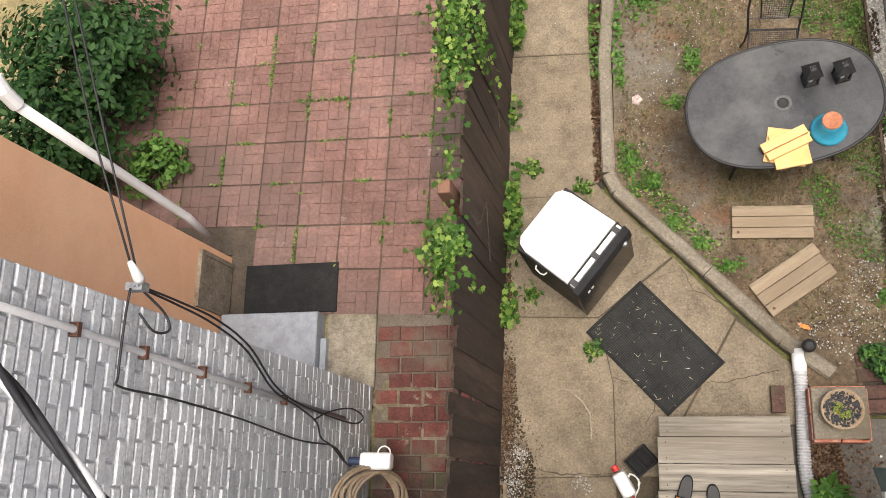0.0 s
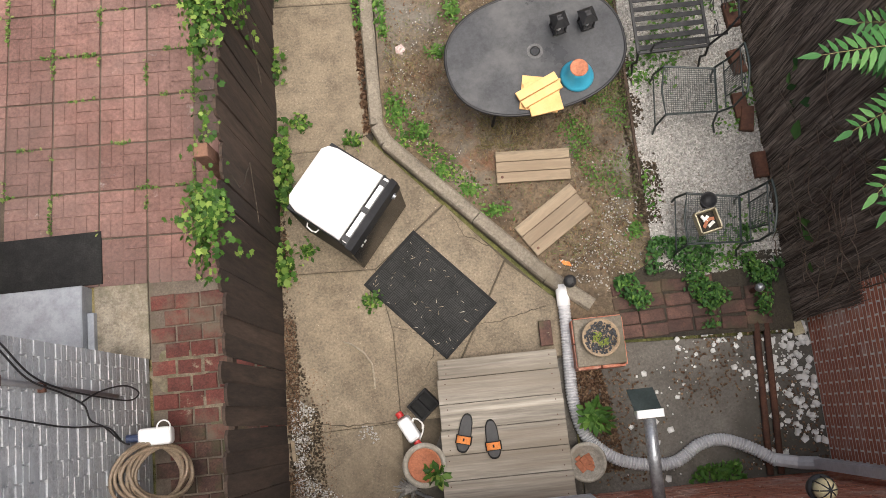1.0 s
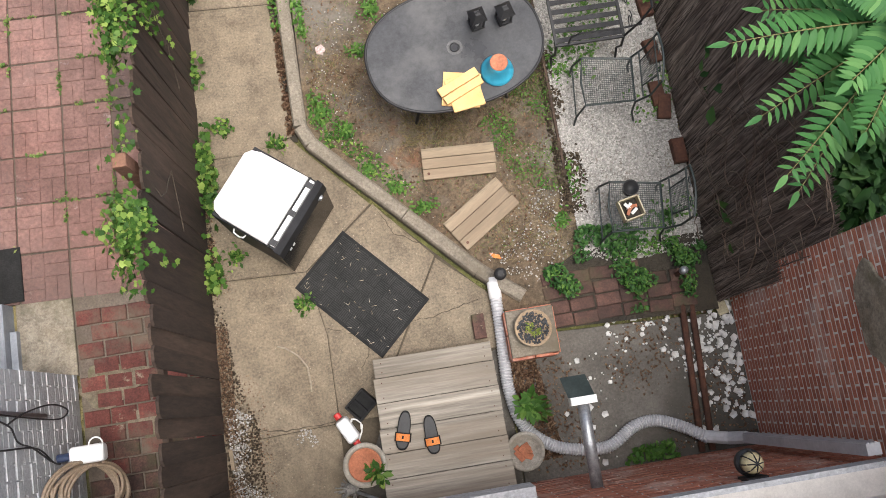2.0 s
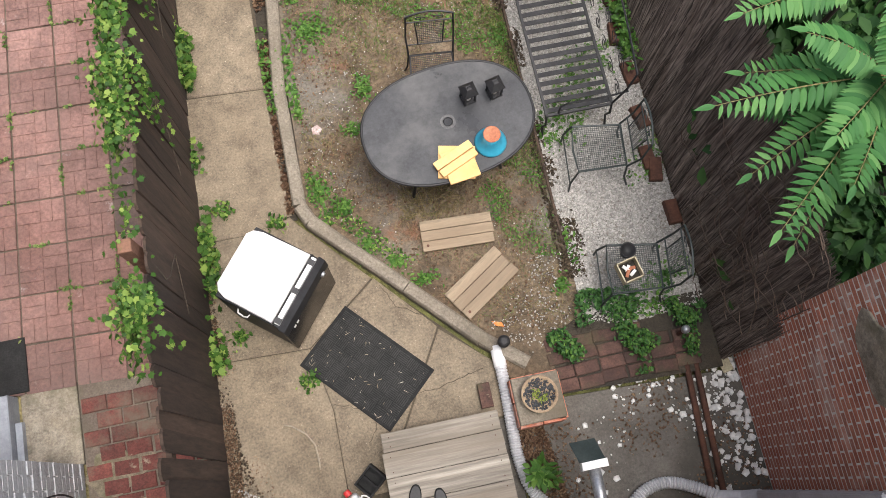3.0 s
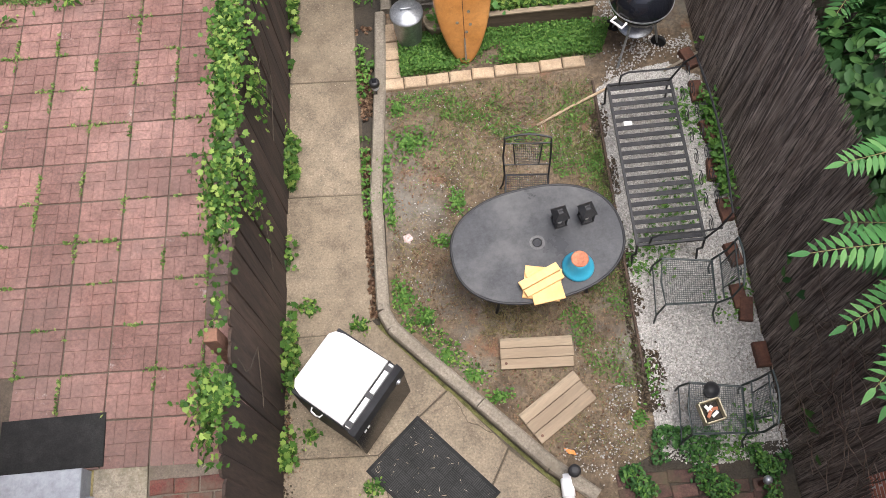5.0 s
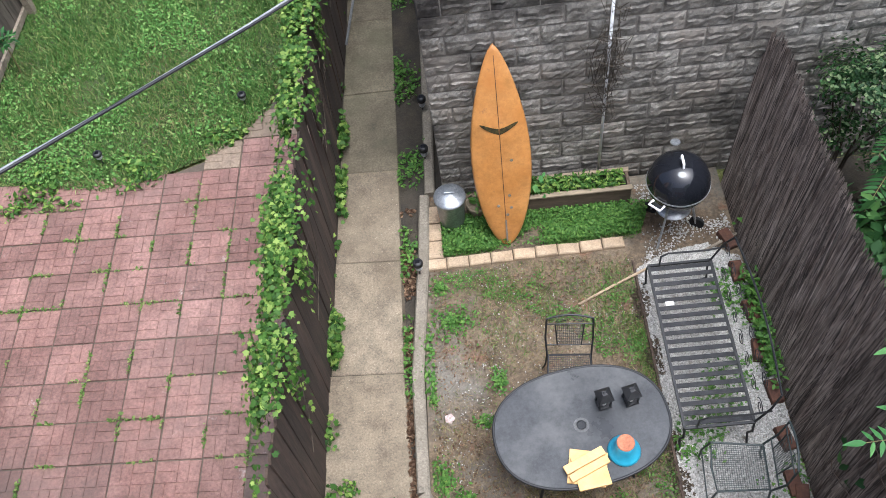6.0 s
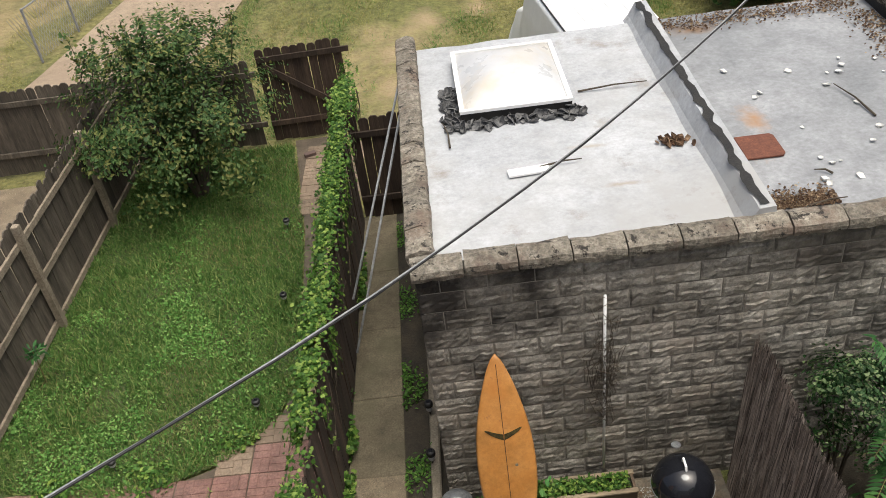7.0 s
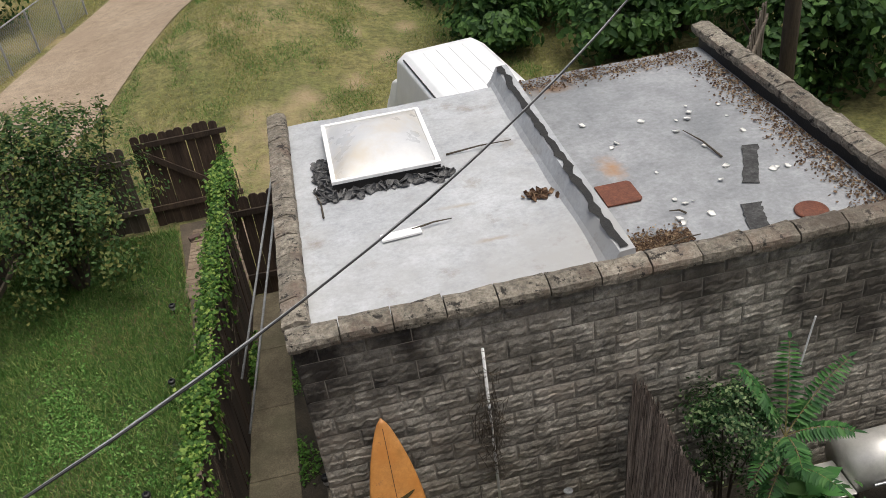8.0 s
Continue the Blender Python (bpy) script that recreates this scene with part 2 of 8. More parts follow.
M_REED = surface("reed", (0.2, 0.145, 0.113), (0.62, 0.52, 0.435), 20, fine=90, bump=0.3, depth=0.003, vary=0.88, island=True, stretch=(1, 1, 0.06), mottle=0.25)
M_REEDBACK = surface("reed_backing", (0.06, 0.043, 0.033), (0.12, 0.09, 0.07), 9, fine=60, bump=0.5, depth=0.01)
M_RUBBER = surface("black_rubber", (0.018, 0.018, 0.018), (0.036, 0.036, 0.035), 5, fine=80, bump=0.3, depth=0.003, rough=0.85, spec=0.25)
M_RIB = surface("worn_rubber_rib", (0.034, 0.034, 0.033), (0.06, 0.06, 0.057), 5, fine=80, bump=0.3, depth=0.003, rough=0.8, spec=0.3)
M_WHITE = surface("white_enamel", (0.78, 0.78, 0.77), (0.82, 0.82, 0.81), 3, fine=30, bump=0.0, grain=0.03, rough=0.3, mottle=0.05)
M_BLACKGLASS = surface("black_panel", (0.006, 0.006, 0.007), (0.011, 0.011, 0.012), 3, fine=30, bump=0.0, rough=0.16, rough2=0.22, spec=0.16, mottle=0.05)
M_DARKMETAL = surface("dark_grey_panel", (0.018, 0.019, 0.021), (0.032, 0.033, 0.036), 3, fine=30, bump=0.05, rough=0.5, spec=0.3)
M_IRON = surface("black_iron", (0.012, 0.012, 0.013), (0.028, 0.028, 0.029), 8, fine=60, bump=0.25, depth=0.002, rough=0.5)
M_GREENIRON = surface("green_iron", (0.02, 0.032, 0.03), (0.045, 0.06, 0.056), 8, fine=60, bump=0.25, depth=0.002, rough=0.5)
M_GALV = surface("galvanised", (0.42, 0.44, 0.46), (0.55, 0.57, 0.59), 6, fine=40, bump=0.1, depth=0.002, rough=0.35, metal=0.7)
M_PLASTICGREY = surface("grey_plastic", (0.46, 0.46, 0.475), (0.56, 0.56, 0.57), 4, fine=40, bump=0.1, rough=0.5, grain=0.15, mottle=0.15)
M_BOWL = surface("pale_cast_stone", (0.4, 0.365, 0.3), (0.56, 0.52, 0.45), 6, c3=(0.27, 0.24, 0.19), fine=45, bump=0.6, depth=0.008, mottle=0.35)
M_TERRA = surface("terracotta", (0.48, 0.17, 0.085), (0.56, 0.22, 0.12), 6, fine=50, bump=0.2, depth=0.002)
M_BLUE = surface("blue_glaze", (0.04, 0.3, 0.45), (0.06, 0.38, 0.54), 6, fine=50, bump=0.1, rough=0.35, grain=0.1, mottle=0.05)
M_YELLOW = surface("yellow_foam", (0.72, 0.43, 0.16), (0.82, 0.54, 0.24), 5, fine=50, bump=0.2, depth=0.003, grain=0.15, mottle=0.15)
M_BOARD = surface("amber_surfboard", (0.52, 0.225, 0.055), (0.62, 0.3, 0.09), 2.2, c3=(0.42, 0.17, 0.04), fine=30, bump=0.05, rough=0.3, grain=0.15, spots=(0.22, 0.12, 0.06), spot_scale=5, spot_at=(0.63, 0.72))
M_TANBRICK = surface("tan_brick", (0.46, 0.33, 0.2), (0.56, 0.43, 0.29), 4, fine=60, bump=0.4, depth=0.004, vary=0.15)
M_RUST = surface("rusty_iron", (0.08, 0.035, 0.022), (0.15, 0.065, 0.038), 6, fine=50, bump=0.4, depth=0.004)
M_REDRUST = surface("rust_plate", (0.14, 0.05, 0.03), (0.21, 0.08, 0.048), 6, fine=50, bump=0.3, depth=0.004)
M_BARK = surface("bark", (0.06, 0.045, 0.03), (0.1, 0.08, 0.055), 8, fine=40, bump=0.8, depth=0.01, stretch=(1, 1, 0.2))
M_CABLE = surface("black_cable", (0.015, 0.015, 0.017), (0.03, 0.03, 0.033), 9, fine=60, bump=0.2, rough=0.5)
M_VANWHITE = surface("van_white", (0.74, 0.75, 0.76), (0.8, 0.81, 0.82), 2, fine=20, bump=0, grain=0.04, rough=0.3, mottle=0.05)
M_GRAVEL = surface("white_gravel", (0.56, 0.535, 0.485), (0.76, 0.73, 0.675), 30, fine=90, bump=0.6, depth=0.01, vary=0.45, island=True)
M_GRIT = surface("pale_grit", (0.3, 0.275, 0.235), (0.5, 0.47, 0.42), 5, c3=(0.22, 0.19, 0.145), fine=90, bump=0.8, depth=0.01, grain=0.6, mottle=0.4)
M_CHIP = surface("paint_chip", (0.78, 0.77, 0.73), (0.86, 0.85, 0.81), 9, fine=60, bump=0.1, vary=0.15, island=True, grain=0.1, mottle=0.1)
M_OLDMORTAR = surface("old_dirty_mortar", (0.14, 0.11, 0.085), (0.24, 0.2, 0.155), 3, c3=(0.1, 0.09, 0.06), fine=60, bump=0.5, depth=0.006)
M_IVY = leafy("ivy_leaf", (0.025, 0.07, 0.01), (0.075, 0.165, 0.024), (0.27, 0.37, 0.08))
M_WEED = leafy("weed_leaf", (0.05, 0.125, 0.02), (0.085, 0.19, 0.032), (0.16, 0.28, 0.055))
M_GRASS = leafy("grass_blade", (0.06, 0.12, 0.022), (0.12, 0.205, 0.04), (0.26, 0.3, 0.1))
M_CREEPER = leafy("creeper_leaf", (0.025, 0.075, 0.018), (0.05, 0.13, 0.03), (0.1, 0.21, 0.05))
M_DRY = leafy("dry_grass", (0.22, 0.17, 0.08), (0.32, 0.25, 0.13), (0.14, 0.15, 0.05))
M_TREELEAF = leafy("tree_leaf", (0.03, 0.07, 0.02), (0.07, 0.13, 0.035), (0.2, 0.2, 0.06))
M_LANCE = leafy("feather_leaflet", (0.04, 0.14, 0.035), (0.065, 0.19, 0.048), (0.13, 0.28, 0.08), single_leaf=True)
M_SUMAC = leafy("sumac_leaf", (0.055, 0.17, 0.045), (0.085, 0.23, 0.06), (0.17, 0.32, 0.1))
M_SHRUB = leafy("shrub_leaf", (0.012, 0.045, 0.01), (0.03, 0.08, 0.018), (0.055, 0.12, 0.03))
M_UNDER = leafy("undergrowth_leaf", (0.015, 0.05, 0.012), (0.04, 0.105, 0.026), (0.085, 0.175, 0.045))
M_WALLSHRUB = leafy("variegated_leaf", (0.012, 0.04, 0.01), (0.03, 0.08, 0.02), (0.2, 0.26, 0.12))
M_FERN = leafy("fern_leaflet", (0.02, 0.07, 0.02), (0.04, 0.12, 0.032), (0.08, 0.19, 0.05))
M_HUMUS = leafy("humus_crumb", (0.05, 0.038, 0.026), (0.085, 0.064, 0.042), (0.14, 0.105, 0.07))
M_STRAW = leafy("pale_straw", (0.3, 0.24, 0.15), (0.45, 0.38, 0.27), (0.6, 0.55, 0.45))
M_LITTER = leafy("leaf_litter", (0.09, 0.05, 0.03), (0.19, 0.115, 0.07), (0.3, 0.2, 0.12))
# Moss on the far slabs, with the garage's shade put into the colour.
M_CONCMOSSSHADE = surface("mossy_shaded_concrete", (0.15, 0.125, 0.08), (0.25, 0.21, 0.14), 1.3, c3=(0.09, 0.085, 0.05), fine=45, bump=0.45, depth=0.008, vary=0.15, grain=0.5, mottle=0.4)
M_GREYPAVER = surface("grey_paver", (0.16, 0.1, 0.085), (0.27, 0.18, 0.155), 2.2, c3=(0.11, 0.08, 0.07), fine=40, bump=0.5, depth=0.008, vary=0.35, grain=0.5, mottle=0.4, spots=(0.45, 0.4, 0.37), spot_scale=7, spot_at=(0.66, 0.7))
M_LAWNGRASS = leafy("lawn_blade", (0.055, 0.13, 0.028), (0.115, 0.225, 0.05), (0.3, 0.34, 0.12))
M_MOSSBRICK = surface("mossy_dark_brick", (0.1, 0.055, 0.042), (0.2, 0.105, 0.08), 5, c3=(0.075, 0.075, 0.035), fine=60, bump=0.5, depth=0.006, vary=0.4, grain=0.5, mottle=0.45, spots=(0.25, 0.21, 0.15), spot_scale=14, spot_at=(0.64, 0.7))
M_CLOVER = leafy("clover_leaf", (0.08, 0.2, 0.04), (0.14, 0.3, 0.065), (0.28, 0.44, 0.13))
M_STEPPAINT = surface("grey_step_paint", (0.33, 0.36, 0.4), (0.38, 0.41, 0.45), 3, fine=50, bump=0.1, rough=0.5, grain=0.1)
M_TWIG = surface("dry_twig", (0.34, 0.28, 0.2), (0.5, 0.43, 0.33), 9, fine=50, bump=0.4, depth=0.004)
def stain(m, at, reach, colour):
    """A soft ragged stain round one spot of a surface."""
    nt = m.node_tree
    bs = nt.nodes["Principled BSDF"]
    old = bs.inputs["Base Color"].links[0].from_socket
    co = nt.nodes.new("ShaderNodeNewGeometry").outputs["Position"]
    mp = nt.nodes.new("ShaderNodeMapping")
    mp.vector_type = "TEXTURE"
    mp.inputs["Location"].default_value, mp.inputs["Scale"].default_value = at, reach
    nt.links.new(co, mp.inputs[0])
    ln = nt.nodes.new("ShaderNodeVectorMath")
    ln.operation = "LENGTH"
    nt.links.new(mp.outputs[0], ln.inputs[0])
    ad = nt.nodes.new("ShaderNodeMath")
    ad.operation = "MULTIPLY_ADD"
    nt.links.new(noise_tex(nt, co, 7.0, 6, 0.6), ad.inputs[0])
    ad.inputs[1].default_value = 0.9
    nt.links.new(ln.outputs["Value"], ad.inputs[2])
    k = ramp(nt, ad.outputs[0], [(0.45, (0.85, 0.85, 0.85)), (1.35, (0, 0, 0))])
    nt.links.new(mixc(nt, k, old, colour), bs.inputs["Base Color"])


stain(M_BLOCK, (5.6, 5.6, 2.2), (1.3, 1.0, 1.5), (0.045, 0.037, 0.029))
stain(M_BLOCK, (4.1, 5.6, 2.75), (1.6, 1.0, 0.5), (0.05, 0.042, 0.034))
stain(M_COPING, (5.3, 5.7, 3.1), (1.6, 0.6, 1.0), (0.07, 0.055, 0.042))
for at in ((0.05, 15.2, 0), (0.1, 16.6, 0), (0.8, 18.0, 0), (2.0, 18.3, 0), (2.9, 19.6, 0), (2.2, 21.3, 0), (3.6, 21.5, 0)):
    stain(M_FIELD, at, (0.75, 1.1, 9.0), (0.34, 0.255, 0.155))
stain(M_ROOFGREY, (3.98, 7.5, 3.0), (0.3, 0.55, 1.0), (0.33, 0.17, 0.06))
stain(M_ROOFGREY, (4.0, 9.7, 3.0), (0.7, 0.35, 1.0), (0.2, 0.12, 0.06))
stain(M_ROOF, (2.5, 6.68, 3.0), (0.42, 0.1, 1.0), (0.27, 0.22, 0.15))
stain(M_ROOF, (2.3, 7.4, 3.0), (0.55, 0.09, 1.0), (0.33, 0.3, 0.25))
M_DUSTPAVER = surface("dusty_paver", (0.27, 0.2, 0.14), (0.4, 0.31, 0.225), 2.2, c3=(0.19, 0.14, 0.1), fine=40, bump=0.5, depth=0.008, vary=0.3, grain=0.5)

# ---------------------------------------------------------------- scattered leaves and blades
def leaf_shapes(kind):
    if kind == "ivy":
        a = [(0, -0.5), (0.5, -0.25), (0.3, 0.05), (0.42, 0.4), (0.12, 0.25), (0, 0.6), (-0.12, 0.25), (-0.42, 0.4), (-0.3, 0.05), (-0.5, -0.25)]
        vs = [(0, 0, 0.05)] + [(x, y, -0.06 * abs(x)) for x, y in a]
        fs = [(0, i + 1, (i + 1) % 10 + 1) for i in range(10)]
    elif kind == "lance":
        vs = [(0, -0.5, 0), (0.13, -0.3, 0.02), (0.16, -0.05, 0.03), (0.1, 0.25, 0.015), (0, 0.55, -0.05), (-0.1, 0.25, 0.015), (-0.16, -0.05, 0.03), (-0.13, -0.3, 0.02), (0, -0.1, -0.01), (0, 0.2, -0.01)]
        fs = [(0, 1, 2, 8), (8, 2, 3, 9), (9, 3, 4), (0, 8, 6, 7), (8, 9, 5, 6), (9, 4, 5)]
    elif kind == "blade":
        vs, fs = [(-0.06, 0, 0), (0.06, 0, 0), (0.03, 0.55, 0.02), (-0.03, 0.55, 0.02), (0, 1, 0.12)], [(0, 1, 2, 3), (3, 2, 4)]
    elif kind == "stone":
        vs = [(-0.5, -0.3, -0.2), (0.5, -0.35, -0.2), (0.45, 0.4, -0.2), (-0.4, 0.42, -0.2), (-0.3, -0.2, 0.25), (0.3, -0.15, 0.2), (0.22, 0.25, 0.27), (-0.25, 0.22, 0.2)]
        fs = [(4, 5, 6, 7), (0, 1, 5, 4), (1, 2, 6, 5), (2, 3, 7, 6), (3, 0, 4, 7)]
    elif kind == "chip":
        vs = [(-0.5, -0.3, 0), (0.3, -0.5, 0.05), (0.55, 0.2, 0), (-0.1, 0.5, 0.06), (-0.5, 0.25, 0.02), (-0.5, -0.3, -0.12), (0.3, -0.5, -0.1), (0.55, 0.2, -0.12), (-0.1, 0.5, -0.1), (-0.5, 0.25, -0.1)]
        fs = [(0, 1, 2, 3, 4)] + [(i, (i + 1) % 5, (i + 1) % 5 + 5, i + 5) for i in range(5)]
    else:
        vs = [(0, -0.5, 0), (0.28, -0.1, 0.05), (0.2, 0.25, 0.04), (0, 0.55, -0.05), (-0.2, 0.25, 0.04), (-0.28, -0.1, 0.05)]
        fs = [(0, 1, 2, 3), (0, 3, 4, 5)]
    return np.array(vs, float), fs


def scatter(name, kind, pos, normal, size, mat, spin=None):
    """One mesh of many small pieces: pos (n,3), normal (n,3), size (n)."""
    vs, fs = leaf_shapes(kind)
    pos, nrm, size = np.asarray(pos, float), np.asarray(normal, float), np.asarray(size, float)
    n, k = len(pos), len(vs)
    nrm = nrm / np.linalg.norm(nrm, axis=1, keepdims=True)
    ref = rng.normal(size=(n, 3)) if spin is None else np.asarray(spin, float)
    yv = ref - nrm * (ref * nrm).sum(1, keepdims=True)
    yv /= np.linalg.norm(yv, axis=1, keepdims=True) + 1e-9
    xv = np.cross(yv, nrm)
    w = pos[:, None] + size[:, None, None] * (vs[None, :, 0:1] * xv[:, None] + vs[None, :, 1:2] * yv[:, None] + vs[None, :, 2:3] * nrm[:, None])
    w = w.reshape(-1, 3)
    loops = np.concatenate([np.concatenate([np.array(f) + i for f in fs]) for i in (0,)])
    counts = np.array([len(f) for f in fs])
    all_loops = (loops[None] + (np.arange(n) * k)[:, None]).ravel()
    all_counts = np.tile(counts, n)
    me = bpy.data.meshes.new(name)
    me.vertices.add(len(w))
    me.vertices.foreach_set("co", w.ravel())
    me.loops.add(len(all_loops))
    me.loops.foreach_set("vertex_index", all_loops.astype(np.int32))
    me.polygons.add(len(all_counts))
    me.polygons.foreach_set("loop_start", np.concatenate([[0], np.cumsum(all_counts)[:-1]]).astype(np.int32))
    me.update(calc_edges=True)
    me.materials.append(mat)
    return me


def stuff(name, me, label, category=""):
    return tagged(new(name, me), label, category, kind="stuff")


def jitter(n, s):
    return rng.normal(scale=s, size=(n, 3))


UP = np.array([0.0, 0.0, 1.0])


def upish(n, s=0.5):
    return np.tile(UP, (n, 1)) + jitter(n, s)


def inside(x, y, poly):
    """Which of the points lie in the polygon."""
    ok = np.zeros(len(x), bool)
    for (x0, y0), (x1, y1) in zip(poly, poly[1:] + poly[:1]):
        cross = ((y0 > y) != (y1 > y)) & (x < (x1 - x0) * (y - y0) / ((y1 - y0) or 1e-9) + x0)
        ok ^= cross
    return ok


def lumps(x, y, scale, seed):
    return np.array([noise.noise(Vector((a * scale, b * scale, seed))) for a, b in zip(x, y)])


def fill(poly, n, thresh=-9.0, scale=1.5, seed=0.0):
    """Up to n points in the polygon, in patches where the lumps pass thresh."""
    xs, ys = [p[0] for p in poly], [p[1] for p in poly]
    x, y = rng.uniform(min(xs), max(xs), n), rng.uniform(min(ys), max(ys), n)
    ok = inside(x, y, poly)
    x, y = x[ok], y[ok]
    if thresh > -1:
        ok = lumps(x, y, scale, seed) + rng.normal(scale=0.08, size=len(x)) > thresh
        x, y = x[ok], y[ok]
    return x, y


# ---------------------------------------------------------------- ground, one sheet to the horizon
def ground_z(x, y):
    """Level in the yards; gently rolling grass beyond the alley gates."""
    far = min(1.0, max(0.0, (y - 14.5) / 4.0))
    hump = 0.85 * math.exp(-((x + 0.5) / 2.6) ** 2 - ((y - 23) / 4.0) ** 2)
    return -0.05 + far * (hump + 0.12 * noise.noise(Vector((x * 0.25, y * 0.25, 3))))


def build_ground():
    xs = sorted(set([-900, -300, -90, -45] + list(np.arange(-25, 26, 0.75)) + [45, 90, 300, 900]))
    ys = sorted(set([-900, -300, -60, -20] + list(np.arange(-8, 45, 0.75)) + [60, 90, 300, 900]))
    g = Geo()
    g.v = [(float(x), float(y), ground_z(x, y)) for y in ys for x in xs]
    k = len(xs)
    g.f = [(j * k + i, j * k + i + 1, (j + 1) * k + i + 1, (j + 1) * k + i) for j in range(len(ys) - 1) for i in range(k - 1)]
    single("ground", g, M_FIELD, "rough grass with worn earth behind the yards", kind="structure", smooth=True)


build_ground()


def sheet(name, poly, mat, z, label, amp=0.012, step=0.12, seed=1.0):
    """An uneven patch of ground over a polygon."""
    xs, ys = [p[0] for p in poly], [p[1] for p in poly]
    bm = bmesh.new()
    f = bm.faces.new([bm.verts.new((x, y, z)) for x, y in poly])
    for ax, lo, hi in ((0, min(xs), max(xs)), (1, min(ys), max(ys))):
        v = lo + step
        while v < hi:
            co, no = [0, 0, 0], [0, 0, 0]
            co[ax], no[ax] = v, 1
            bmesh.ops.bisect_plane(bm, geom=bm.verts[:] + bm.edges[:] + bm.faces[:], plane_co=co, plane_no=no)
            v += step
    for v in bm.verts:
        v.co.z += amp * (noise.noise(Vector((v.co.x * 2, v.co.y * 2, seed))) + 0.5 * noise.noise(Vector((v.co.x * 7, v.co.y * 7, seed))))
    me = bpy.data.meshes.new(name)
    bm.to_mesh(me)
    bm.free()
    me.materials.append(mat)
    me.polygons.foreach_set("use_smooth", [True] * len(me.polygons))
    return tagged(new(name, me), label, kind="structure")


DIRT = [(0.2, 2.45), (1.5, 1.02), (1.75, 0.78), (3.3, 0.5), (3.3, 5.62), (0.26, 5.62)]
sheet("ground_yard", DIRT, M_SOIL, 0.03, "bare trampled earth of the yard with pebbles")
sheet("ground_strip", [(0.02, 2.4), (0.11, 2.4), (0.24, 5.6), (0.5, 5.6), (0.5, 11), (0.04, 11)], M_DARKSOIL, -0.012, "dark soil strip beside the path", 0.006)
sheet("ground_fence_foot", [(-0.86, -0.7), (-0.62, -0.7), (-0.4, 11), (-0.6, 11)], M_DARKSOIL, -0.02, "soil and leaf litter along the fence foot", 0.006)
sheet("lawn", [(-4.9, 6.45), (-3.2, 6.12), (-2.6, 6.3), (-1.95, 6.55), (-1.47, 7.02), (-1.31, 7.55), (-1.28, 8.6), (-1.38, 10.8), (-1.72, 13.4), (-4.45, 13.5)], M_LAWN, 0.0, "green lawn behind the brick terrace", 0.03, 0.3)
# The shade behind the reeds is put into the dark soil colour.
sheet("ground_far_side", [(3.45, 0.6), (9, 0.6), (9, 5.6), (3.45, 5.6)], M_DARKSOIL, 0.0, "earth of the yard next door, darkened for shade", 0.03, 0.4)

# concrete path and patio: slabs with open joints
M_JOINTSTONE = surface("joint_concrete", (0.07, 0.055, 0.035), (0.12, 0.095, 0.062), 2, fine=50, bump=0.4, depth=0.008)
SLABS = [
    [(-0.47, 9.62), (0.03, 9.62), (0.03, 10.95), (-0.44, 10.95)],
    [(-0.51, 8.42), (0.03, 8.42), (0.03, 9.6), (-0.48, 9.6)],
    [(-0.54, 7.22), (0.03, 7.22), (0.03, 8.4), (-0.51, 8.4)],
    [(-0.58, 6.08), (0.03, 6.06), (0.03, 7.2), (-0.545, 7.2)],
    [(-0.615, 4.94), (0.02, 4.9), (0.03, 6.04), (-0.585, 6.06)],
    [(-0.65, 3.71), (0.01, 3.67), (0.02, 4.88), (-0.62, 4.92)],
    [(-0.71, 2.36), (-0.3, 2.36), (0.06, 2.46), (0.01, 3.65), (-0.71, 3.69)],
    [(-0.74, 1.33), (0.02, 1.3), (0.62, 1.78), (0.1, 2.35), (0.04, 2.43), (-0.3, 2.34), (-0.74, 2.34)],
    [(-0.8, 0.02), (0.12, 0.05), (0.12, 0.75), (0.02, 1.28), (-0.8, 1.31)],
    [(0.14, 0.05), (0.5, 0.05), (0.62, 0.46), (1.08, 1.25), (0.64, 1.76), (0.04, 1.28), (0.14, 0.75)],
    [(0.64, 0.44), (1.5, 0.44), (1.5, 0.85), (1.1, 1.23)],
    [(-0.82, -0.75), (0.12, -0.75), (0.12, 0.03), (-0.82, 0.0)],
]
path_floor = thing("path", "worn tan concrete path and patio slabs with cracks", "path")
path_floor["kind"] = "structure"
for poly in ([(-0.69, 2.36), (0.06, 2.46), (0.02, 10.9), (-0.43, 10.9)], [(-0.8, -0.7), (0.12, -0.7), (0.5, 0.05), (1.5, 0.44), (1.5, 0.85), (0.62, 1.78), (0.04, 2.43), (-0.72, 2.36)]):
    part("bed", Geo().prism(poly, -0.12, -0.006), M_JOINTSTONE, path_floor)
for poly in SLABS:
    cx, cy = sum(p[0] for p in poly) / len(poly), sum(p[1] for p in poly) / len(poly)
    poly = [(x + 0.007 * (1 if x > cx else -1), y + 0.007 * (1 if y > cy else -1)) for x, y in poly]
    part("slab", Geo().prism(poly, -0.1, 0.004 + rnd.uniform(-0.004, 0.004), 0.006), M_CONCMOSSSHADE if poly[0][1] > 6.05 else M_CONC, path_floor)
g = Geo().prism([(1.5, -0.75), (3.42, -0.75), (3.42, 0.42), (1.55, 0.5)], -0.1, 0.0, 0.006)
single("patio_floor", g, M_CONCDARK, "dirty dark concrete floor by the house wall", kind="structure")
g = Geo().prism([(0.14, -0.75), (1.5, -0.75), (1.5, 0.42), (0.52, 0.42), (0.5, 0.03), (0.14, 0.03)], -0.1, -0.012, 0.004)
